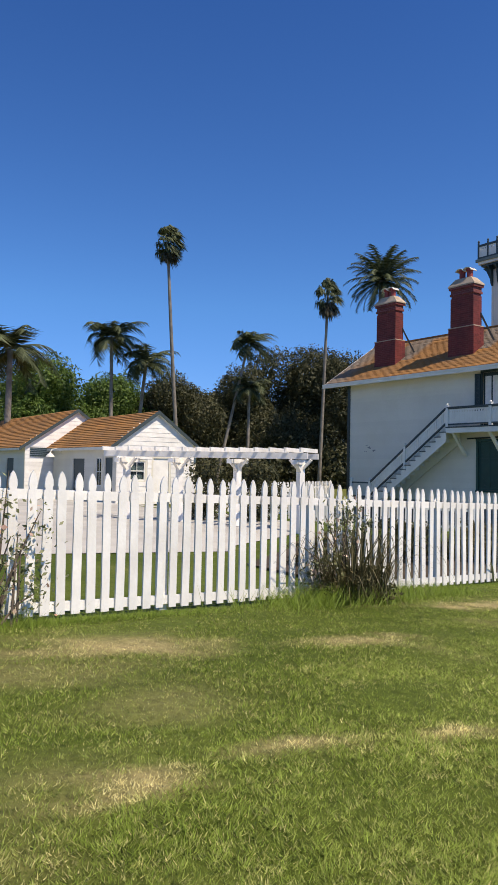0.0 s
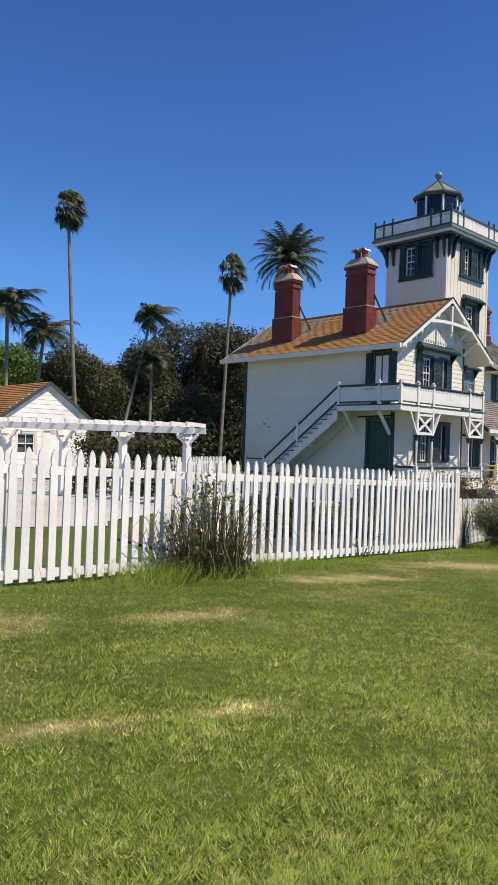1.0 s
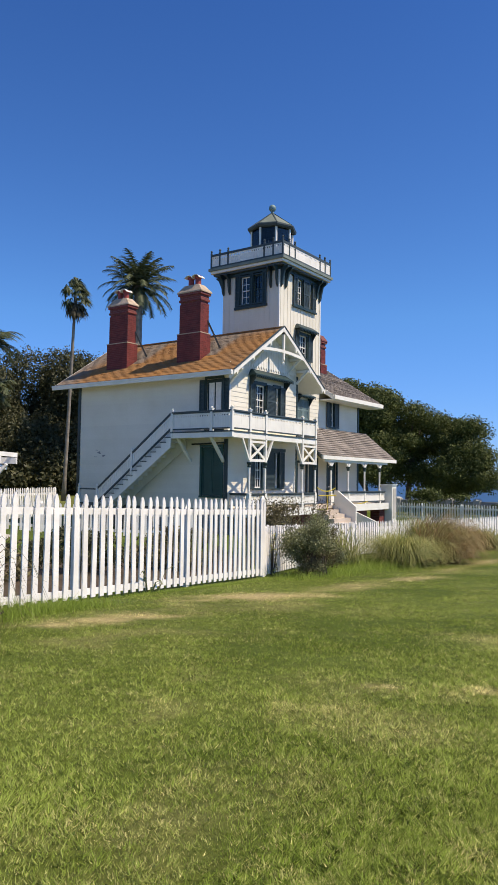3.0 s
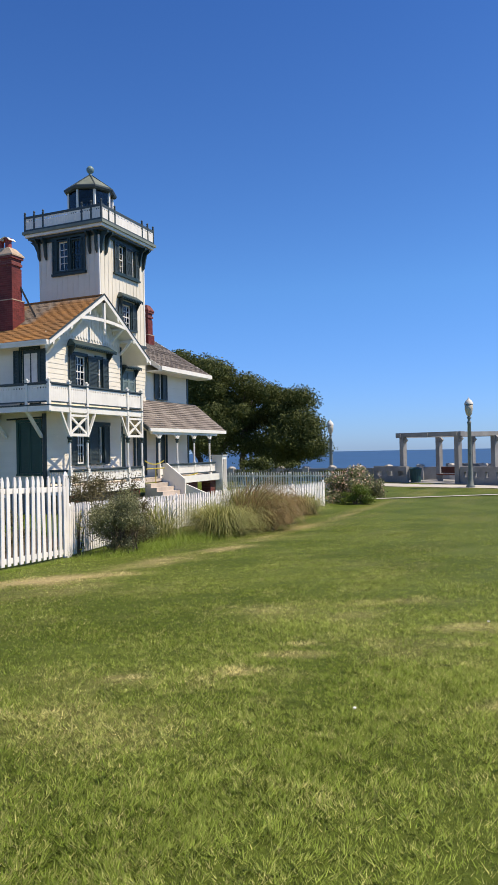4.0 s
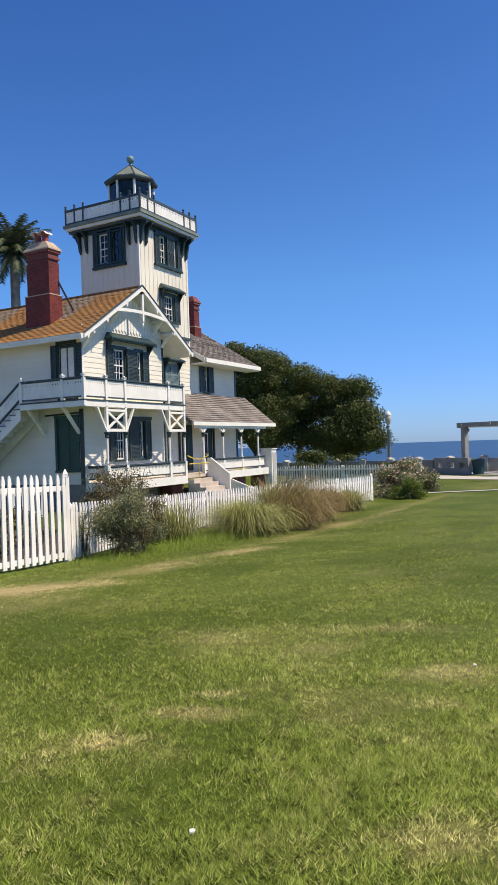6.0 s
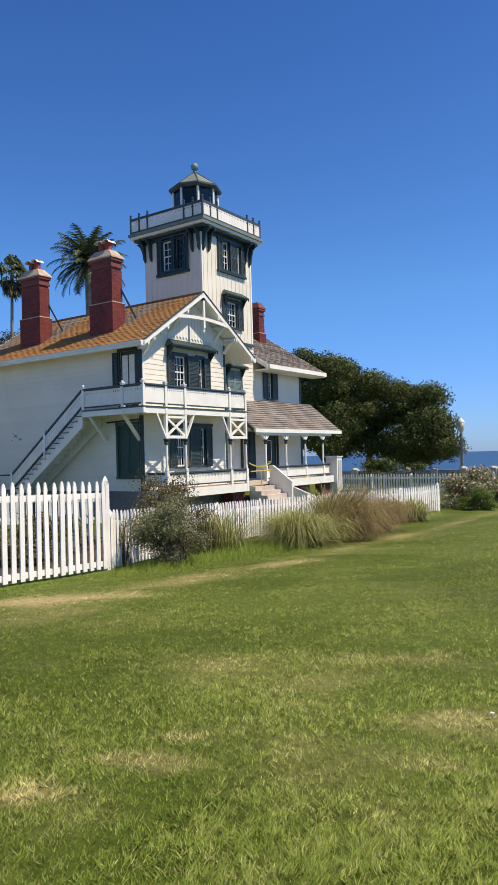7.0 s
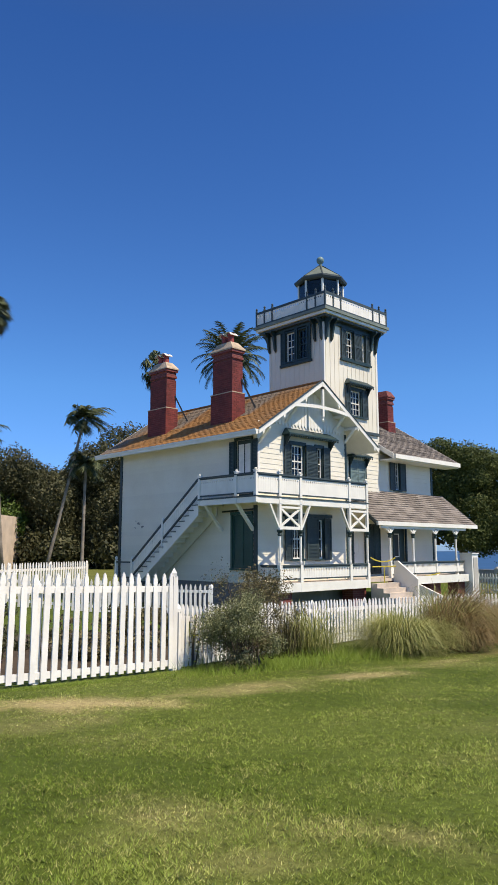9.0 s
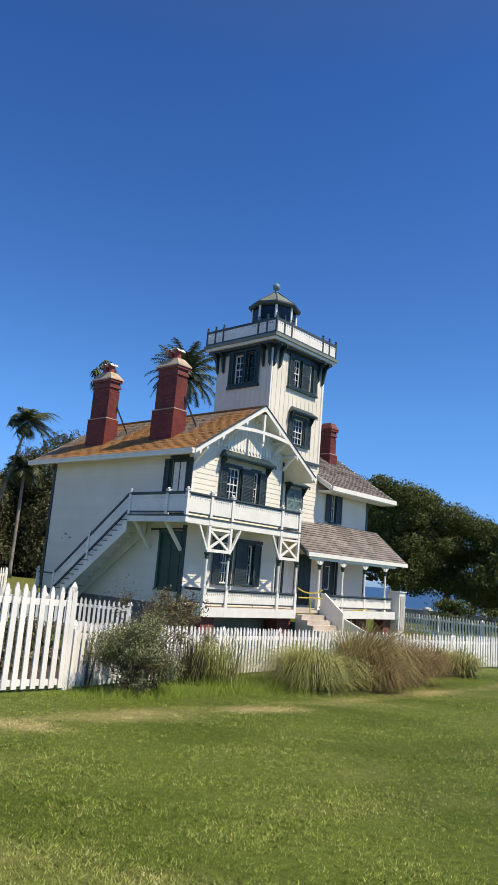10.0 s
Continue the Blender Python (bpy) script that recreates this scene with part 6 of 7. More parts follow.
def shelter():
    g = empty("shelter", "grey concrete sea-view shelter with flat roof beams", "shelter")
    c = Vector((-3.35, 44.9, 0))
    u, v = Vector((-3.6, 2.3, 0)).normalized(), Vector((2.3, 3.6, 0)).normalized()
    lu, lv, zt = 4.3, 6.5, 3.02
    for s in (0.0, 1.0):
        bm = bmesh.new()
        bar(bm, c + v * s * lv + u * -0.35 + Vector((0, 0, zt - 0.18)), c + v * s * lv + u * (lu + 0.3) + Vector((0, 0, zt - 0.14)), 0.36, 0.26)
        part("roof_beam", bm, M_GREYCONC, g)
    for s in (0.0, 0.5, 1.0):
        bm = bmesh.new()
        bar(bm, c + u * s * lu - v * 0.3 + Vector((0, 0, zt - 0.19)), c + u * s * lu + v * (lv + 0.3) + Vector((0, 0, zt - 0.15)), 0.34, 0.24)
        part("roof_beam", bm, M_GREYCONC, g)
    for a in (0.0, 1.0):
        for b in (0.0, 0.5, 1.0):
            p = c + u * a * lu * 0.97 + v * b * lv
            bm = bmesh.new()
            bar(bm, p, p + Vector((0, 0, zt - 0.27)), 0.30, 0.30, v)
            bar(bm, p + Vector((0, 0, zt - 0.62)), p - u * 0.26 + Vector((0, 0, zt - 0.36)), 0.26, 0.16, v)
            part("pillar", bm, M_GREYCONC, g)

    def pierced(p, q, h=0.98):
        d = (q - p).normalized()
        L = (q - p).length
        bm = bmesh.new()
        bar(bm, p + Vector((0, 0, 0.18)), q + Vector((0, 0, 0.18)), 0.25, 0.44)
        bar(bm, p + Vector((0, 0, h - 0.14)), q + Vector((0, 0, h - 0.14)), 0.27, 0.28)
        n = max(2, int(L / 0.7))
        for i in range(n + 1):
            s = L * i / n
            e = 0.22 if 0 < i < n else 0.12
            r = p + d * min(max(s, e), L - e)
            bar(bm, r - d * e + Vector((0, 0, 0.55)), r + d * e + Vector((0, 0, 0.55)), 0.25, 0.31)
        part("pierced_wall", bm, M_GREYCONC, g, "low grey wall with small openings")
    pierced(c + u * (lu + 2.0) - v * 0.32, c + u * (lu - 0.75) - v * 0.32)
    bm = bmesh.new()
    prism(bm, [tuple((c + u * a + v * b)[:2]) for a, b in ((lu + 0.6, -0.3), (-0.6, -0.3), (-0.6, lv + 0.3), (lu + 0.6, lv + 0.3))], "z", -0.1, 0.035)
    part("floor_slab", bm, M_GREYCONC, g)
    pierced(c - u * 0.2, c - u * 4.5)
    pierced(c + v * lv + u * (lu + 2.0), c + v * lv - u * 5)
    # bench and bin inside
    b = c + u * 1.2 + v * 1.6
    bench = empty("bench", "red-brown wooden bench inside the shelter", "bench")
    bm = bmesh.new()
    bar(bm, b + Vector((0, 0, 0.45)), b + u * 1.6 + Vector((0, 0, 0.45)), 0.45, 0.06)
    part("seat", bm, M_BENCH, bench)
    bm = bmesh.new()
    bar(bm, b + v * 0.24 + Vector((0, 0, 0.72)), b + u * 1.6 + v * 0.24 + Vector((0, 0, 0.72)), 0.05, 0.38)
    part("backrest", bm, M_BENCH, bench)
    for s in (0.1, 1.5):
        bm = bmesh.new()
        bar(bm, b + u * s + Vector((0, 0, -0.02)), b + u * s + Vector((0, 0, 0.42)), 0.35, 0.07, v)
        part("leg", bm, M_GREYCONC, bench)
    q = c + u * 3.3 + v * 0.1
    tb = part("trash_bin", lathe(bmesh.new(), [(0.30, 0.0), (0.36, 0.75), (0.38, 0.78), (0.38, 0.84), (0.2, 0.92)], 14, (q.x, q.y, ground_z(q.x, q.y))), M_BIN)
    tagged(tb, "teal round trash bin beside the shelter wall", "trash bin")


def parapet():
    g = empty("parapet", "low concrete cliff wall with pale capped piers", "wall")
    pts = [(-44, 51.5), (-30, 50.0), (-20.0, 48.6), (-9.2, 49.0), (-3.5, 51.2), (8.0, 51.8)]
    for a, b in zip(pts, pts[1:]):
        a, b = Vector((*a, 0)), Vector((*b, 0))
        bm = bmesh.new()
        bar(bm, a + Vector((0, 0, 0.37)), b + Vector((0, 0, 0.37)), 0.3, 0.95)
        part("wall_length", bm, M_GREYCONC, g)
        n = int((b - a).length / 1.75)
        for i in range(n):
            p = a.lerp(b, (i + 0.5) / n)
            bm = bmesh.new()
            box(bm, p.x - 0.22, p.x + 0.22, p.y - 0.22, p.y + 0.22, -0.1, 0.92)
            lathe(bm, [(0.30, 0.92), (0.24, 0.99), (0.08, 1.04)], 4, (p.x, p.y, 0))
            part("pier", bm, M_CONC, g)


shelter()
parapet()


# ---- plants ----
def leaf_cloud(name, blobs, count, size, mat, parent=None, seed=1, flat=0.6, jitter=0.16, corners=4):
    """Many small leaves on and in overlapping lumps. blobs: (x, y, z, rx, ry, rz)."""
    rng = np.random.default_rng(seed)
    vol = np.array([b[3] * b[4] + b[4] * b[5] for b in blobs])
    pick = rng.choice(len(blobs), count, p=vol / vol.sum())
    B = np.array(blobs)[pick]
    d = rng.normal(size=(count, 3))
    d /= np.linalg.norm(d, axis=1)[:, None]
    wob = np.array([noise.noise(Vector((p[0] * 2.3 + k, p[1] * 2.3, p[2] * 2.3))) for p, k in zip(d, pick * 3.7)])
    r = (1 - jitter * rng.random(count) ** 1.0 * 2.0) * (1 + 0.38 * wob)
    c = B[:, :3] + d * B[:, 3:] * r[:, None]
    s = size * rng.uniform(0.6, 1.4, count)
    n1 = d + rng.normal(0, 0.7, (count, 3))
    n1 /= np.linalg.norm(n1, axis=1)[:, None]
    t = np.cross(n1, rng.normal(size=(count, 3)))
    t /= np.linalg.norm(t, axis=1)[:, None]
    b2 = np.cross(n1, t)
    v = np.empty((count, 4, 3))
    v[:, 0] = c - t * s[:, None]
    v[:, 1] = c - b2 * s[:, None] * flat * 0.6
    v[:, 2] = c + t * s[:, None]
    v[:, 3] = c + b2 * s[:, None] * flat * 0.6
    v = v[:, :corners]
    me = bpy.data.meshes.new(name)
    me.vertices.add(corners * count)
    me.vertices.foreach_set("co", v.ravel())
    me.loops.add(corners * count)
    me.loops.foreach_set("vertex_index", np.arange(corners * count, dtype=np.int32))
    me.polygons.add(count)
    me.polygons.foreach_set("loop_start", np.arange(0, corners * count, corners, dtype=np.int32))
    me.update(calc_edges=True)
    me.materials.append(mat)
    ob = new(name, me)
    ob.parent = parent
    return ob


def lumps(cx, cy, z0, z1, rx, ry, n, seed):
    rng = random.Random(seed)
    out = []
    for _ in range(n):
        a, r = rng.uniform(0, 6.28), math.sqrt(rng.random())
        h = rng.random() ** 1.3
        k = math.sqrt(max(0.05, 1 - (h * 0.85) ** 2))
        s = rng.uniform(0.22, 0.42)
        out.append((cx + rx * 0.75 * r * k * math.cos(a), cy + ry * 0.75 * r * k * math.sin(a), z0 + (z1 - z0) * (0.06 + 0.78 * h), rx * s, ry * s, (z1 - z0) * s * 0.62))
    return out


def tree(label, x, y, z, height, rx, ry, mat, seed, leaves=9000, size=0.28, bottom=0.25, name="tree"):
    g = empty(name, label, "tree")
    rng = random.Random(seed)
    bl = lumps(x, y, z + height * bottom, z + height, rx, ry, 26, seed)
    bm = bmesh.new()
    tube(bm, [(x, y, z - 0.3), (x + 0.2, y, z + height * 0.2), (x - 0.1, y + 0.2, z + height * 0.55)], [0.38, 0.30, 0.18], 9)
    for b in bl[:9]:
        s = Vector((x + 0.1, y, z + height * rng.uniform(0.15, 0.35)))
        e = Vector(b[:3])
        mid = s.lerp(e, 0.5) + Vector((0, 0, 0.4))
        tube(bm, [s, mid, e], [0.17, 0.11, 0.05], 6)
    part("trunk", bm, M_BARK, g)
    leaf_cloud("crown", bl, leaves, size, mat, g, seed, 1.6, 0.2, 3)
    return g


def frond_points(origin, az, el, length, droop, n=9):
    pts, d = [Vector(origin)], 0
    p = Vector(origin)
    for i in range(n):
        t = (i + 0.5) / n
        e = el - droop * t * t * 1.4
        p = p + Vector((math.cos(az) * math.cos(e), math.sin(az) * math.cos(e), math.sin(e))) * length / n
        pts.append(p.copy())
    return pts


def pinnate(verts, faces, origin, az, el, length, droop, leaf, width, rng, wind=(0, 0)):
    """A feather frond: a rib with leaflets down both sides."""
    pts = frond_points(origin, az, el, length, droop)
    pts = [p + Vector((wind[0], wind[1], 0)) * (i / len(pts)) ** 2 * length for i, p in enumerate(pts)]
    for i in range(len(pts) - 1):
        a, b = pts[i], pts[i + 1]
        d = (b - a).normalized()
        s = d.cross(Vector((0, 0, 1)))
        s = s.normalized() if s.length > 0.01 else Vector((1, 0, 0))
        k = len(verts)
        w = 0.035 * (1 - i / len(pts)) + 0.008
        verts += [a - s * w, a + s * w, b + s * w * 0.8, b - s * w * 0.8]
        faces.append((k, k + 1, k + 2, k + 3))
        if i == 0:
            continue
        for f in (0.0, 0.33, 0.66):
            o = a.lerp(b, f)
            t = (i + f) / len(pts)
            ll = leaf * (0.35 + 1.3 * math.sin(math.pi * min(0.97, t * 0.85 + 0.12))) * rng.uniform(0.8, 1.15)
            for sg in (-1, 1):
                dirn = (s * sg * 0.85 + d * 0.55 + Vector((0, 0, -0.25 - 0.35 * rng.random())) + Vector((wind[0], wind[1], 0)) * 1.2).normalized()
                e = o + dirn * ll
                k = len(verts)
                verts += [o - d * width, o + d * width, e]
                faces.append((k, k + 1, k + 2))


def trunk_curve(base, top, bend, r0, r1, n=9):
    a, b = Vector(base), Vector(top)
    pts, rad = [], []
    for i in range(n + 1):
        t = i / n
        pts.append(a.lerp(b, t) + Vector(bend) * math.sin(math.pi * t))
        rad.append(r0 + (r1 - r0) * t + (0.06 if i == 0 else 0))
    return pts, rad


def away(p, k):
    """A place k times as far from the start of the walk."""
    o = Vector((0.69, 0.78, 2.17))
    return tuple(o + (Vector(p) - o) * k)


def palm(label, base, top, bend, kind, seed, r0=0.2, r1=0.13, scale=1.0, wind=(0, 0), far=1.0):
    g = empty("palm_tree", label, "palm tree")
    base, top = (*away(base, far)[:2], 0.2), away(top, far)
    scale, r0, r1 = scale * far, r0 * far, r1 * far
    rng = random.Random(seed)
    pts, rad = trunk_curve(base, top, bend, r0, r1)
    part("trunk", tube(bmesh.new(), pts, rad, 10), M_PALMBARK, g, smooth=True)
    verts, faces, dv, df = [], [], [], []
    if kind == "feather":
        for i in range(int(26)):
            az = i * 2.4 + rng.uniform(-0.3, 0.3)
            el = rng.uniform(-0.5, 1.15)
            pinnate(verts, faces, top, az, el, scale * rng.uniform(2.3, 3.1), rng.uniform(0.9, 1.6), 0.72 * scale, 0.07, rng, wind)
    elif kind == "date":
        for i in range(64):
            az = i * 2.4 + rng.uniform(-0.2, 0.2)
            el = 1.35 - 2.0 * (i / 64) + rng.uniform(-0.12, 0.12)
            pinnate(verts, faces, top, az, el, scale * rng.uniform(2.6, 3.1), rng.uniform(0.65, 1.0), 0.36 * scale, 0.085, rng, wind)
    else:
        for i in range(44):
            az = i * 2.4 + rng.uniform(-0.4, 0.4)
            el = 1.45 - 2.9 * (i / 44) + rng.uniform(-0.25, 0.25)
            dead = el < -0.8
            o = Vector(top) + Vector((0, 0, -0.7 * (i / 44)))
            d = Vector((math.cos(az) * math.cos(el), math.sin(az) * math.cos(el), math.sin(el)))
            d = (d + Vector((wind[0], wind[1], 0))).normalized()
            tip = o + d * scale * rng.uniform(0.3, 0.65)
            V, F = (dv, df) if dead else (verts, faces)
            s = d.cross(Vector((0, 0, 1))).normalized()
            u = s.cross(d)
            k = len(V)
            V += [o - s * 0.02, o + s * 0.02, tip + s * 0.015, tip - s * 0.015]
            F.append((k, k + 1, k + 2, k + 3))
            m = 17
            for j in range(m):
                t = (j / (m - 1) - 0.5) * 2.5
                e = (d * math.cos(t) + s * math.sin(t) + u * rng.uniform(-0.25, 0.25)).normalized()
                L = scale * rng.uniform(0.55, 0.85)
                mid = tip + e * L * 0.55
                end = mid + (e * 0.5 + Vector((0, 0, -0.75)) + Vector((wind[0], wind[1], 0))).normalized() * L * 0.55
                w = e.cross(u).normalized() * 0.055 * scale
                k = len(V)
                V += [tip, mid - w, end, mid + w]
                F.append((k, k + 1, k + 2, k + 3))
    for nm, V, F, m in (("crown", verts, faces, M_FROND), ("dry_skirt", dv, df, M_DEADFROND)):
        if V:
            ob = new(nm, raw(nm, V, F, m))
            ob.parent = g


def grass_clump(label, x, y, r, h, count, mat, seed, spread=1.0, width=0.008, name="ornamental_grass", lean=(0, 0), category="grass clump"):
    """Arching blades from one tussock."""
    rng = np.random.default_rng(seed)
    verts, faces = [], []
    for _ in range(count):
        a, q = rng.uniform(0, 6.283), math.sqrt(rng.random()) * 0.45
        bx, by = x + r * q * math.cos(a), y + r * q * math.sin(a)
        z = ground_z(bx, by) - 0.01
        lobe = noise.noise(Vector((1.6 * math.cos(a), 1.6 * math.sin(a), seed * 3.3)))
        L = h * rng.uniform(0.35, 1.2) * (1 + 0.35 * lobe)
        a2 = a + rng.normal(0, 0.8)
        out = spread * r * rng.uniform(0.1, 1.25) * (1 + 0.5 * lobe)
        dx, dy = out * math.cos(a2) + lean[0] * L, out * math.sin(a2) + lean[1] * L
        drop = rng.uniform(0.1, 1.0) * min(1, out / (0.65 * r))
        p = [(bx, by, z), (bx + dx * 0.3, by + dy * 0.3, z + L * 0.62), (bx + dx * 0.7, by + dy * 0.7, z + L * (0.95 - drop * 0.3)), (bx + dx, by + dy, z + L * (1 - drop))]
        sx, sy = -math.sin(a2) * width, math.cos(a2) * width
        k = len(verts)
        for i, c in enumerate(p):
            w = (1, 0.9, 0.6, 0.1)[i]
            verts += [(c[0] - sx * w, c[1] - sy * w, c[2]), (c[0] + sx * w, c[1] + sy * w, c[2])]
        for i in range(3):
            faces.append((k + 2 * i, k + 2 * i + 1, k + 2 * i + 3, k + 2 * i + 2))
    return tagged(new(name, raw(name, verts, faces, mat)), label, category)


def shrub(label, x, y, rx, ry, h, leaves, size, mat, seed, stems=14, name="shrub", flowers=0, petals=M_ROSE):
    g = empty(name, label, "shrub")
    rng = random.Random(seed)
    z = ground_z(x, y)
    bl = lumps(x, y, z + 0.05, z + h, rx, ry, 18, seed)
    bm = bmesh.new()
    for b in bl[:stems]:
        s = Vector((x + rng.uniform(-0.25, 0.25) * rx, y + rng.uniform(-0.25, 0.25) * ry, z - 0.02))
        e = Vector(b[:3]) + Vector((rng.uniform(-0.1, 0.1), rng.uniform(-0.1, 0.1), b[5] * rng.uniform(0.3, 1.3)))
        tube(bm, [s, s.lerp(e, 0.5) + Vector((0, 0, 0.06)), e], [0.014, 0.010, 0.004], 5)
    part("stem_tangle", bm, M_BARK, g)
    tagged(leaf_cloud("foliage", bl, leaves, size, mat, g, seed, 0.75, 0.5), kind="stuff")
    if flowers:
        tagged(leaf_cloud("blossom", bl, flowers, size * 0.95, petals, g, seed + 1, 1.2, 0.05), kind="stuff")
    return g


def reeds(label, x, y, r, h, count, mat, seed):
    return grass_clump(label, x, y, r, h, count, mat, seed, 0.9, 0.007, "shrub", category="shrub")


# shrubs and grasses along the fences
shrub("leafy grey-green shrub in front of the low picket fence", -5.58, 14.35, 0.72, 0.80, 1.2, 34000, 0.0165, M_BUSH, 3, 18)
shrub("thin brown twigs standing above the leafy shrub", -5.85, 14.6, 0.85, 0.9, 1.6, 5200, 0.019, M_TWIG, 31, 18)
shrub("scraggly brown shrub between the fence and the porch", -9.3, 18.2, 1.3, 1.5, 1.65, 9000, 0.028, M_TWIG, 4, 18)
shrub("sparse shrub with bare twigs behind the low fence", -7.6, 17.0, 0.9, 1.0, 1.25, 4200, 0.027, M_TWIG, 8, 18)
grass_clump("thin reedy plant at the foot of the low fence", -6.25, 16.75, 0.6, 0.85, 420, M_GRASSG, 11, width=0.006, spread=1.3)
grass_clump("reedy brown stems beside the thin plant", -6.5, 16.3, 0.5, 0.8, 300, M_REED, 32, width=0.006)
grass_clump("green fountain grass with arching pale blades", -5.7, 18.6, 0.80, 0.72, 4200, M_GRASSG, 5, width=0.005, spread=1.5, lean=(0.08, 0.04))
grass_clump("brown fountain grass with feathery plumes", -5.5, 20.0, 0.75, 0.95, 1500, M_GRASSB, 6, width=0.005, spread=1.3, lean=(0.40, 0.28))
grass_clump("tall olive and brown fountain grass", -6.0, 20.9, 0.85, 1.15, 1300, M_GRASSB, 7, width=0.0055, spread=1.2, lean=(0.40, 0.35))
grass_clump("green fountain grass among the brown", -5.85, 20.5, 0.85, 1.05, 1500, M_GRASSG, 22, width=0.0055, spread=1.25, lean=(0.32, 0.25))
grass_clump("low red-brown plumes drooping over the lawn", -4.95, 19.7, 0.5, 0.52, 1300, M_GRASSB, 33, width=0.004, lean=(0.35, 0.1))
grass_clump("brown fountain grass with feathery plumes", -5.45, 22.0, 0.65, 0.75, 1300, M_GRASSB, 34, width=0.005, lean=(0.3, 0.3))
grass_clump("pale strap-leaved grass clump", -5.9, 25.4, 0.75, 0.62, 900, M_GRASSG, 9, width=0.010)
grass_clump("small dry brown grass clump", -6.2, 24.2, 0.6, 0.68, 700, M_GRASSB, 35, width=0.006, lean=(0.2, 0.2))
shrub("rose bush with pale pink blooms at the fence corner", -6.0, 31.3, 1.3, 1.6, 1.5, 9000, 0.045, M_BUSH, 10, flowers=900)
shrub("rounded green shrub beside the roses", -5.9, 33.2, 1.0, 1.1, 1.6, 6500, 0.045, M_BUSH, 12, flowers=120)
shrub("rounded bright green shrub in front of the roses", -5.3, 29.9, 0.8, 0.8, 0.8, 9000, 0.03, M_GARDEN, 13)
reeds("dark reedy plant growing through the picket fence", -5.23, 6.58, 0.75, 0.80, 300, M_REED, 14)
shrub("flowering rose stems climbing the picket fence", -5.5, 6.75, 0.28, 1.0, 1.28, 1000, 0.026, M_BUSH, 15, flowers=60)
shrub("low dark leafy plant at the foot of the fence", -5.2, 6.6, 0.5, 0.6, 0.42, 2600, 0.03, M_REED, 20, 6)
shrub("leggy rose stems at the picket fence", -5.25, 2.55, 0.42, 0.7, 1.2, 600, 0.026, M_BUSH, 16, flowers=40)
grass_clump("strap-leaved plant at the foot of the fence", -5.95, 10.2, 0.35, 0.42, 16, M_BUSH, 17, width=0.014)
shrub("thin plant with lemon-yellow flower heads at the fence end", -6.3, 13.95, 0.16, 0.16, 0.98, 260, 0.02, M_BUSH, 37, 8, flowers=45, petals=M_LEMON)
shrub("low hedge behind the garden pergola", -17.3, 13.3, 1.9, 1.9, 2.1, 9000, 0.06, M_TREE, 18)
shrub("clipped dark bush behind the back fence", -15.2, 45.5, 3.3, 1.6, 1.8, 11000, 0.07, M_CYPRESS, 19)
shrub("dark low growth along the cliff wall", -11.8, 46.8, 2.6, 1.0, 1.0, 6000, 0.07, M_CYPRESS, 23)


for sx, sy, sr, sh, sd in ((-8.2, 9.0, 0.9, 0.7, 81), (-8.6, 11.2, 1.1, 0.85, 82), (-8.3, 13.2, 1.0, 0.8, 83), (-10.6, 12.6, 1.2, 0.75, 84), (-9.6, 15.2, 1.1, 0.9, 85)):
    shrub("dark low garden plant behind the tall picket fence", sx, sy, sr, sr, sh, 4200, 0.04, M_TWIG if sd % 2 else M_TREE, sd, 10)
bm = bmesh.new()
bed = [(-6.6, 7.6), (-9.2, 7.9), (-12.5, 12.0), (-11.8, 17.5), (-8.6, 17.0), (-7.0, 13.8)]
vs = [bm.verts.new((x, y, ground_z(x, y) + 0.03)) for x, y in bed]
mid = bm.verts.new((-9.2, 12.5, ground_z(-9.2, 12.5) + 0.06))
for i in range(len(vs)):
    bm.faces.new((vs[i], mid, vs[(i + 1) % len(vs)]))
bmesh.ops.recalc_face_normals(bm, faces=bm.faces)
tagged(part("garden_bed", bm, M_SOIL), "dark soil bed behind the tall fence", "garden bed", kind="structure")


def tall_grass():
    """Uncut grass along the feet of the fences."""
    rng = np.random.default_rng(21)
    verts, faces, dry = [], [], []
    spots = [(-5.25, 1.6, 0.35, 1.1, 0.17), (-5.2, 3.3, 0.12, 1.6, 0.07), (-5.22, 6.4, 0.42, 1.1, 0.24), (-5.35, 8.0, 0.3, 0.7, 0.12), (-5.75, 10.8, 0.12, 2.6, 0.05), (-5.55, 14.6, 0.5, 1.4, 0.16), (-5.9, 17.2, 0.8, 1.6, 0.22), (-6.2, 20.8, 0.8, 2.2, 0.2)]
    for sx, sy, rx, ry, h in spots:
        for _ in range(3600):
            x, y = sx + rng.normal(0, rx * 0.5), sy + rng.normal(0, ry * 0.5)
            z = ground_z(x, y) - 0.01
            L, a, q = h * rng.uniform(0.3, 1.2), rng.uniform(0, 6.283), rng.uniform(0.2, 1.3)
            w = 0.0035
            k = len(verts)
            t = np.array([(x - w * math.sin(a), y + w * math.cos(a), z), (x + w * math.sin(a), y - w * math.cos(a), z), (x + q * L * math.cos(a * 3), y + q * L * math.sin(a * 3), z + L)])
            if np.cross(t[1] - t[0], t[2] - t[0]) @ np.array((0.75, -0.5, 0.5)) < 0:
                t = t[[1, 0, 2]]
            verts += [tuple(r) for r in t]
            faces.append((k, k + 1, k + 2))
    me = raw("tall_grass", verts, faces, M_TALL)
    upright(me, rng, 0.5)
    tagged(new("tall_grass", me), "uncut bright green grass along the fence", "grass", kind="stuff")


tall_grass()
build_blades()

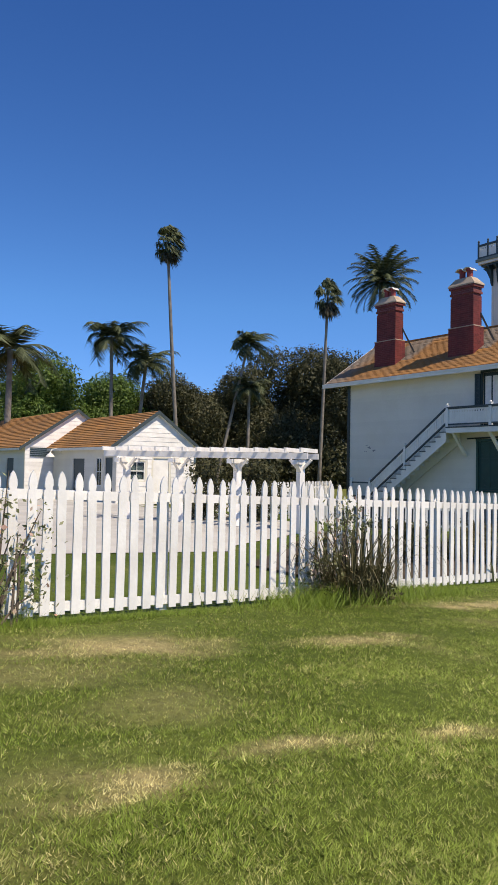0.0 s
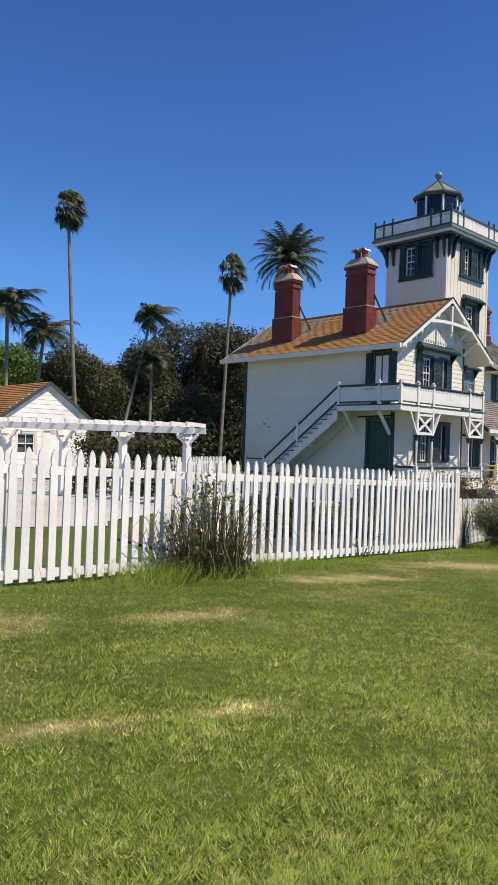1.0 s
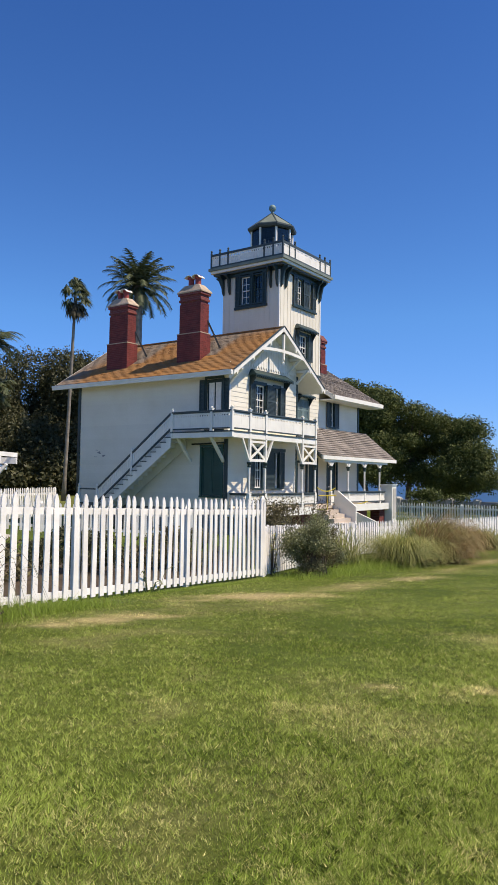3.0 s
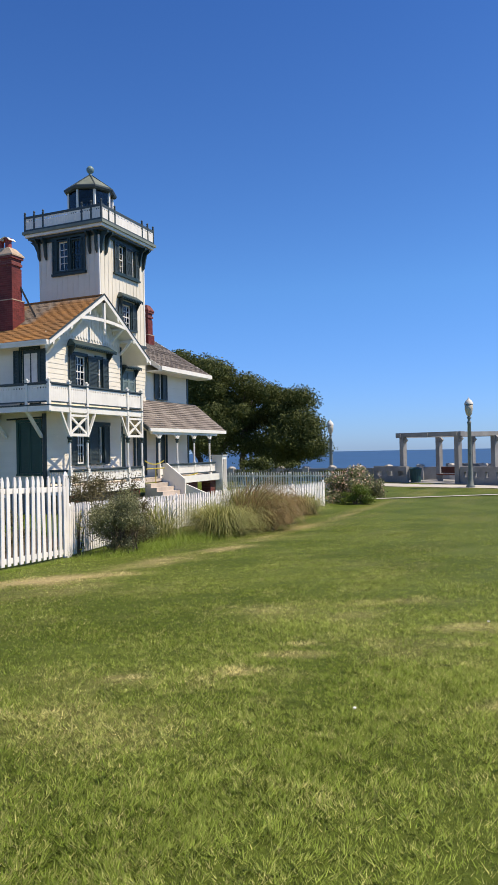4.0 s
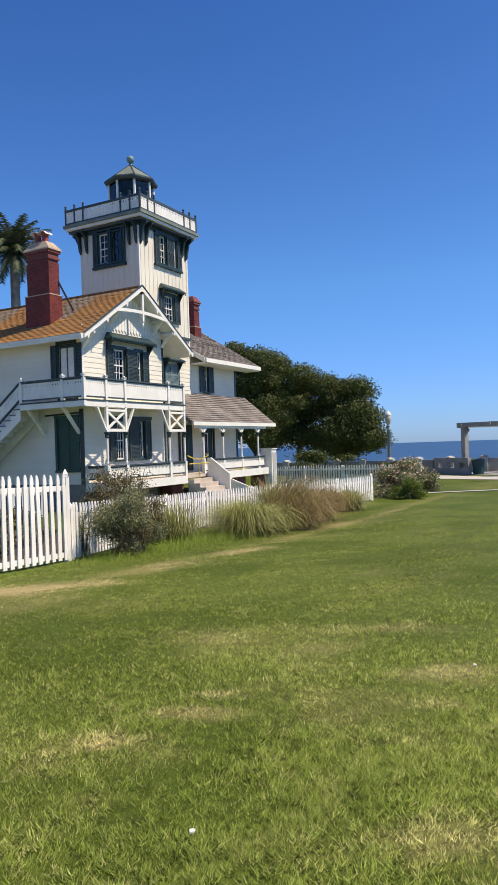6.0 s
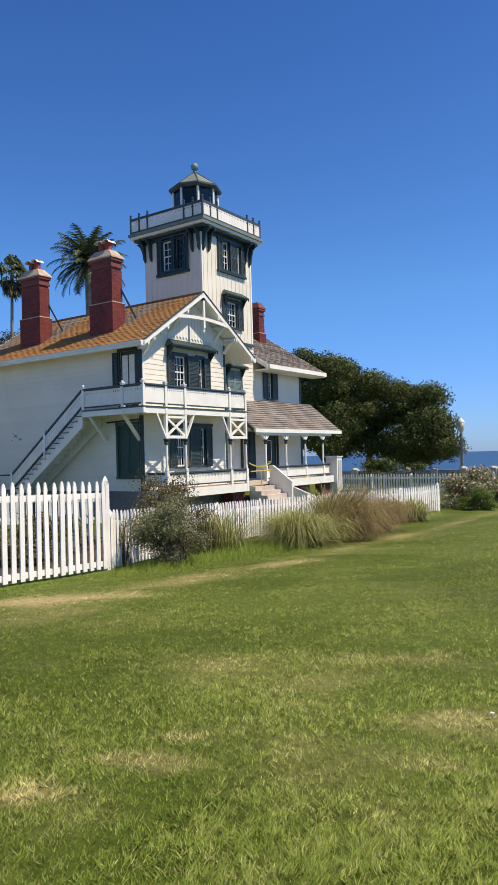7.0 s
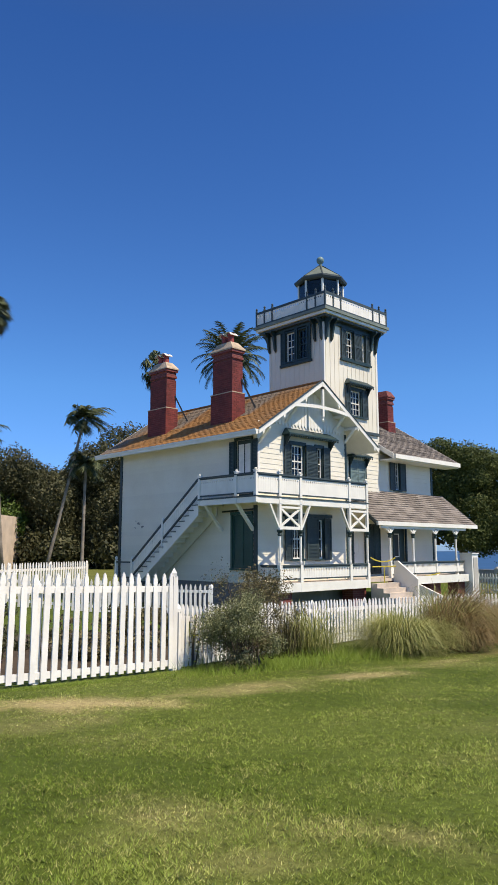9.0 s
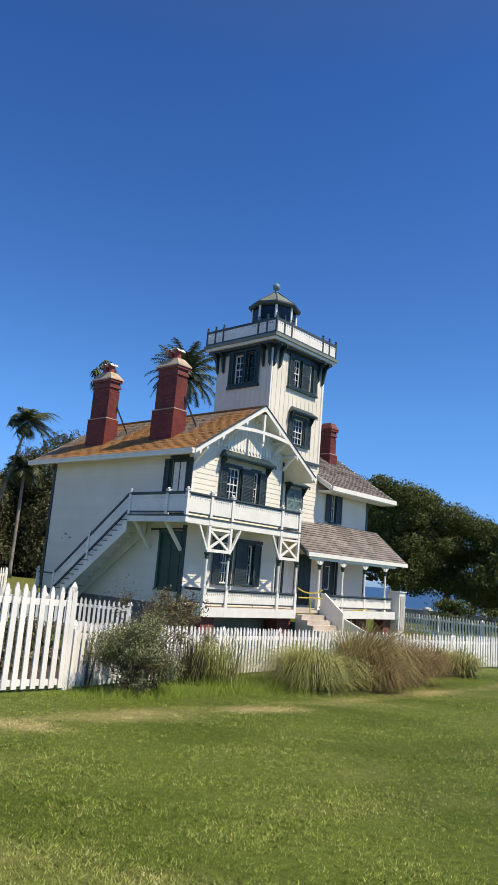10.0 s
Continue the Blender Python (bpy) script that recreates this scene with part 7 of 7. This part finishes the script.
# palms
palm("tall thin fan palm with a small wind-swept crown", (-46.7, 28.45, 0.4), (-45.14, 26.12, 18.85), (-0.05, -0.05, 0), "fan", 41, 0.17, 0.10, 1.18, (0.22, 0.30), 1.15)
palm("slender fan palm beside the gabled house", (-39.06, 35.9, 0.2), (-37.6, 35.25, 14.85), (-0.1, 0.1, 0), "fan", 42, 0.14, 0.09, 1.1, (0.12, 0.16), 1.075)
palm("date palm with a full round crown of fronds", (-38.9, 42.3, 0.2), (-38.9, 42.3, 17.3), (0, 0, 0), "date", 43, 0.36, 0.34, 1.14, (0, 0), 1.33)
palm("leaning feather palm blown by the wind", (-45.4, 30.8, 0.3), (-43.3, 32.3, 11.6), (-0.2, 0.15, 0), "feather", 44, 0.13, 0.09, 0.72, (0.22, 0.3), 1.22)
palm("feather palm with drooping fronds", (-53.6, 25.8, 0.4), (-52.9, 25.4, 12.6), (0.15, 0.0, 0), "feather", 45, 0.18, 0.13, 1.1, (0.1, 0.15), 1.1)
palm("feather palm with drooping fronds", (-52.8, 27.5, 0.4), (-51.9, 28.1, 10.6), (-0.3, 0.1, 0), "feather", 46, 0.18, 0.13, 0.95, (0.12, 0.2), 1.1)
palm("feather palm above the outbuilding roof", (-46.5, 15.1, 0.4), (-46.3, 15.2, 9.6), (0.1, 0, 0), "feather", 47, 0.26, 0.18, 1.15, (0.1, 0.15))
palm("small feather palm in front of the woods", (-44.0, 32.9, 0.3), (-43.9, 32.9, 8.3), (0, 0, 0), "feather", 48, 0.13, 0.1, 0.62, (0.1, 0.1), 1.22)

# the big wind-shaped tree behind the house, over the cliff
def cliff_tree():
    g = empty("tree", "wide dark wind-shaped tree leaning over the cliff", "tree")
    c = Vector((-21.5, 55.0, -0.3))
    along = Vector((0.88, 0.47, 0)).normalized()
    rng = random.Random(9)
    blobs = []
    for i in range(120):
        s = rng.uniform(-12.5, 6.1)
        top = 9.4 - 0.016 * (s + 6.0) ** 2 - 0.16 * max(0, s - 1.0) ** 1.3
        top += 0.8 * step01(3.4, 4.6, s) - 0.8 * step01(-2.0, 1.5, s)
        top += 0.9 * step01(-2.5, -6.0, s)
        low = 2.3 + 0.05 * abs(s) - 1.0 * step01(1.5, 4.0, s)
        z = low + (top - low) * rng.random() ** 0.7
        p = c + along * s + Vector((-along.y, along.x, 0)) * rng.uniform(-2.6, 2.6)
        k = rng.uniform(0.9, 1.5)
        blobs.append((p.x, p.y, z - 0.4 * k, k * 1.3, k * 1.3, k * 0.8))
    bm = bmesh.new()
    for off, lean in ((-2.2, -2.5), (0.2, 0.6), (1.6, 2.4), (3.0, 0.6)):
        b = c + along * off
        tube(bm, [b + Vector((0, 0, -3.6)), b + along * lean * 0.3 + Vector((0, 0, 1.8)), b + along * lean + Vector((0, 0, 4.6)), b + along * lean * 1.7 + Vector((0, 0, 6.4))], [0.26, 0.21, 0.15, 0.08], 8)
    for q in blobs[:26]:
        e = Vector(q[:3])
        s = c + along * (e - c).dot(along) * 0.55 + Vector((0, 0, 2.8))
        tube(bm, [s, s.lerp(e, 0.5) + Vector((0, 0, 0.3)), e], [0.14, 0.09, 0.03], 6)
    part("trunk", bm, M_BARK, g)
    leaf_cloud("crown", blobs, 330000, 0.088, M_CYPRESS, g, 51, 1.7, 0.3, 3)


cliff_tree()

# woods behind the yard
WOODS = [(-52, 18, 9.7, 5.5, 2), (-56, 22.6, 10.3, 5.0, 2), (-58, 26.6, 9.7, 5.0, 2), (-60, 30.5, 8.6, 6.0, 2), (-57.5, 34.5, 10.2, 6.0, 1), (-55, 39, 10.8, 5.8, 1), (-53, 43.5, 13.4, 6.3, 1), (-50, 48, 13.0, 6.3, 1), (-47, 53, 9.5, 5.5, 1),
         (-58, 12, 9.5, 5.5, 2), (-62, 5, 9.0, 6.0, 2), (-64, 38, 9.0, 6.5, 1), (-44, 58, 8.5, 5.5, 1), (-60, 47, 10.0, 6.0, 1)]
for i, (x, y, h, r, kind) in enumerate(WOODS):
    k = 1.28
    fx, fy, _ = away((x, y, 0), k)
    tree("dense dark broadleaf tree at the edge of the park" if kind == 1 else "leafy green tree behind the outbuildings", fx, fy, 0.2, h * k - 0.5, r * k, r * k, M_TREE if kind == 1 else M_TREE2, 60 + i, 72000 if kind == 1 else 52000, 0.165, 0.08)
tagged(leaf_cloud("undergrowth", [(-90 + 1.3 * i, 18 + 1.6 * i + 3 * math.sin(i * 1.7), 1.8, 2.6, 2.6, 2.8) for i in range(30)], 40000, 0.24, M_TREE, None, 97, 0.8, 0.3), "dark undergrowth along the edge of the woods", "undergrowth", kind="stuff")

# small white scraps on the grass
for x, y, turn in ((1.13, 8.9, 20), (0.72, 6.62, 70)):
    bm = bmesh.new()
    prism(bm, [(-0.011, -0.004), (0.0, -0.008), (0.012, -0.002), (0.008, 0.007), (-0.005, 0.008)], "z", 0, 0.006)
    bm.transform(pose(x, y, ground_z(x, y) + 0.03, 6, 4, turn))
    tagged(part("paper_scrap", bm, M_FENCE), "small white paper scrap lying on the lawn", "litter", "scraps on the lawn")


def stucco_house():
    """Pale building at the edge of the park, with a dark roof behind its end wall."""
    g = empty("park_building", "pale stucco park building with a stepped end wall and dark roof", "building")
    o = Vector((-66.3, 38.0, 0.0))
    u, v = Vector((-0.69, -0.72, 0)), Vector((-0.72, 0.69, 0))
    bm = bmesh.new()
    bar(bm, o + u * 0.6 + v * 3, o + u * 0.6 + v * 3 + Vector((0, 0, 5.5)), 6.0, 1.2, u)
    part("end_wall", bm, M_PINK, g)
    bm = bmesh.new()
    bar(bm, o + u * 5.2 + v * 3, o + u * 5.2 + v * 3 + Vector((0, 0, 4.1)), 5.6, 8.0, u)
    part("wall", bm, M_PINK, g)
    bm = bmesh.new()
    bar(bm, o + u * 1.2 + v * 1.4 + Vector((0, 0, 4.55)), o + u * 9.2 + v * 1.4 + Vector((0, 0, 4.55)), 3.4, 0.9)
    part("roof", bm, M_GREYSH, g, "dark shingle roof")
    # windows are plain slabs with the dark of the rooms painted in
    for s, z in ((0.35, 3.0), (1.15, 3.0), (1.95, 3.0), (3.2, 2.2), (5.0, 2.2)):
        bm = bmesh.new()
        q = o + u * s - v * (0.02 if s < 1.2 else -0.18)
        bar(bm, q + Vector((0, 0, z - 0.35)), q + Vector((0, 0, z + 0.55)), 0.12, 0.42, u)
        part("window", bm, M_UNLIT, g, "small dark window")


stucco_house()
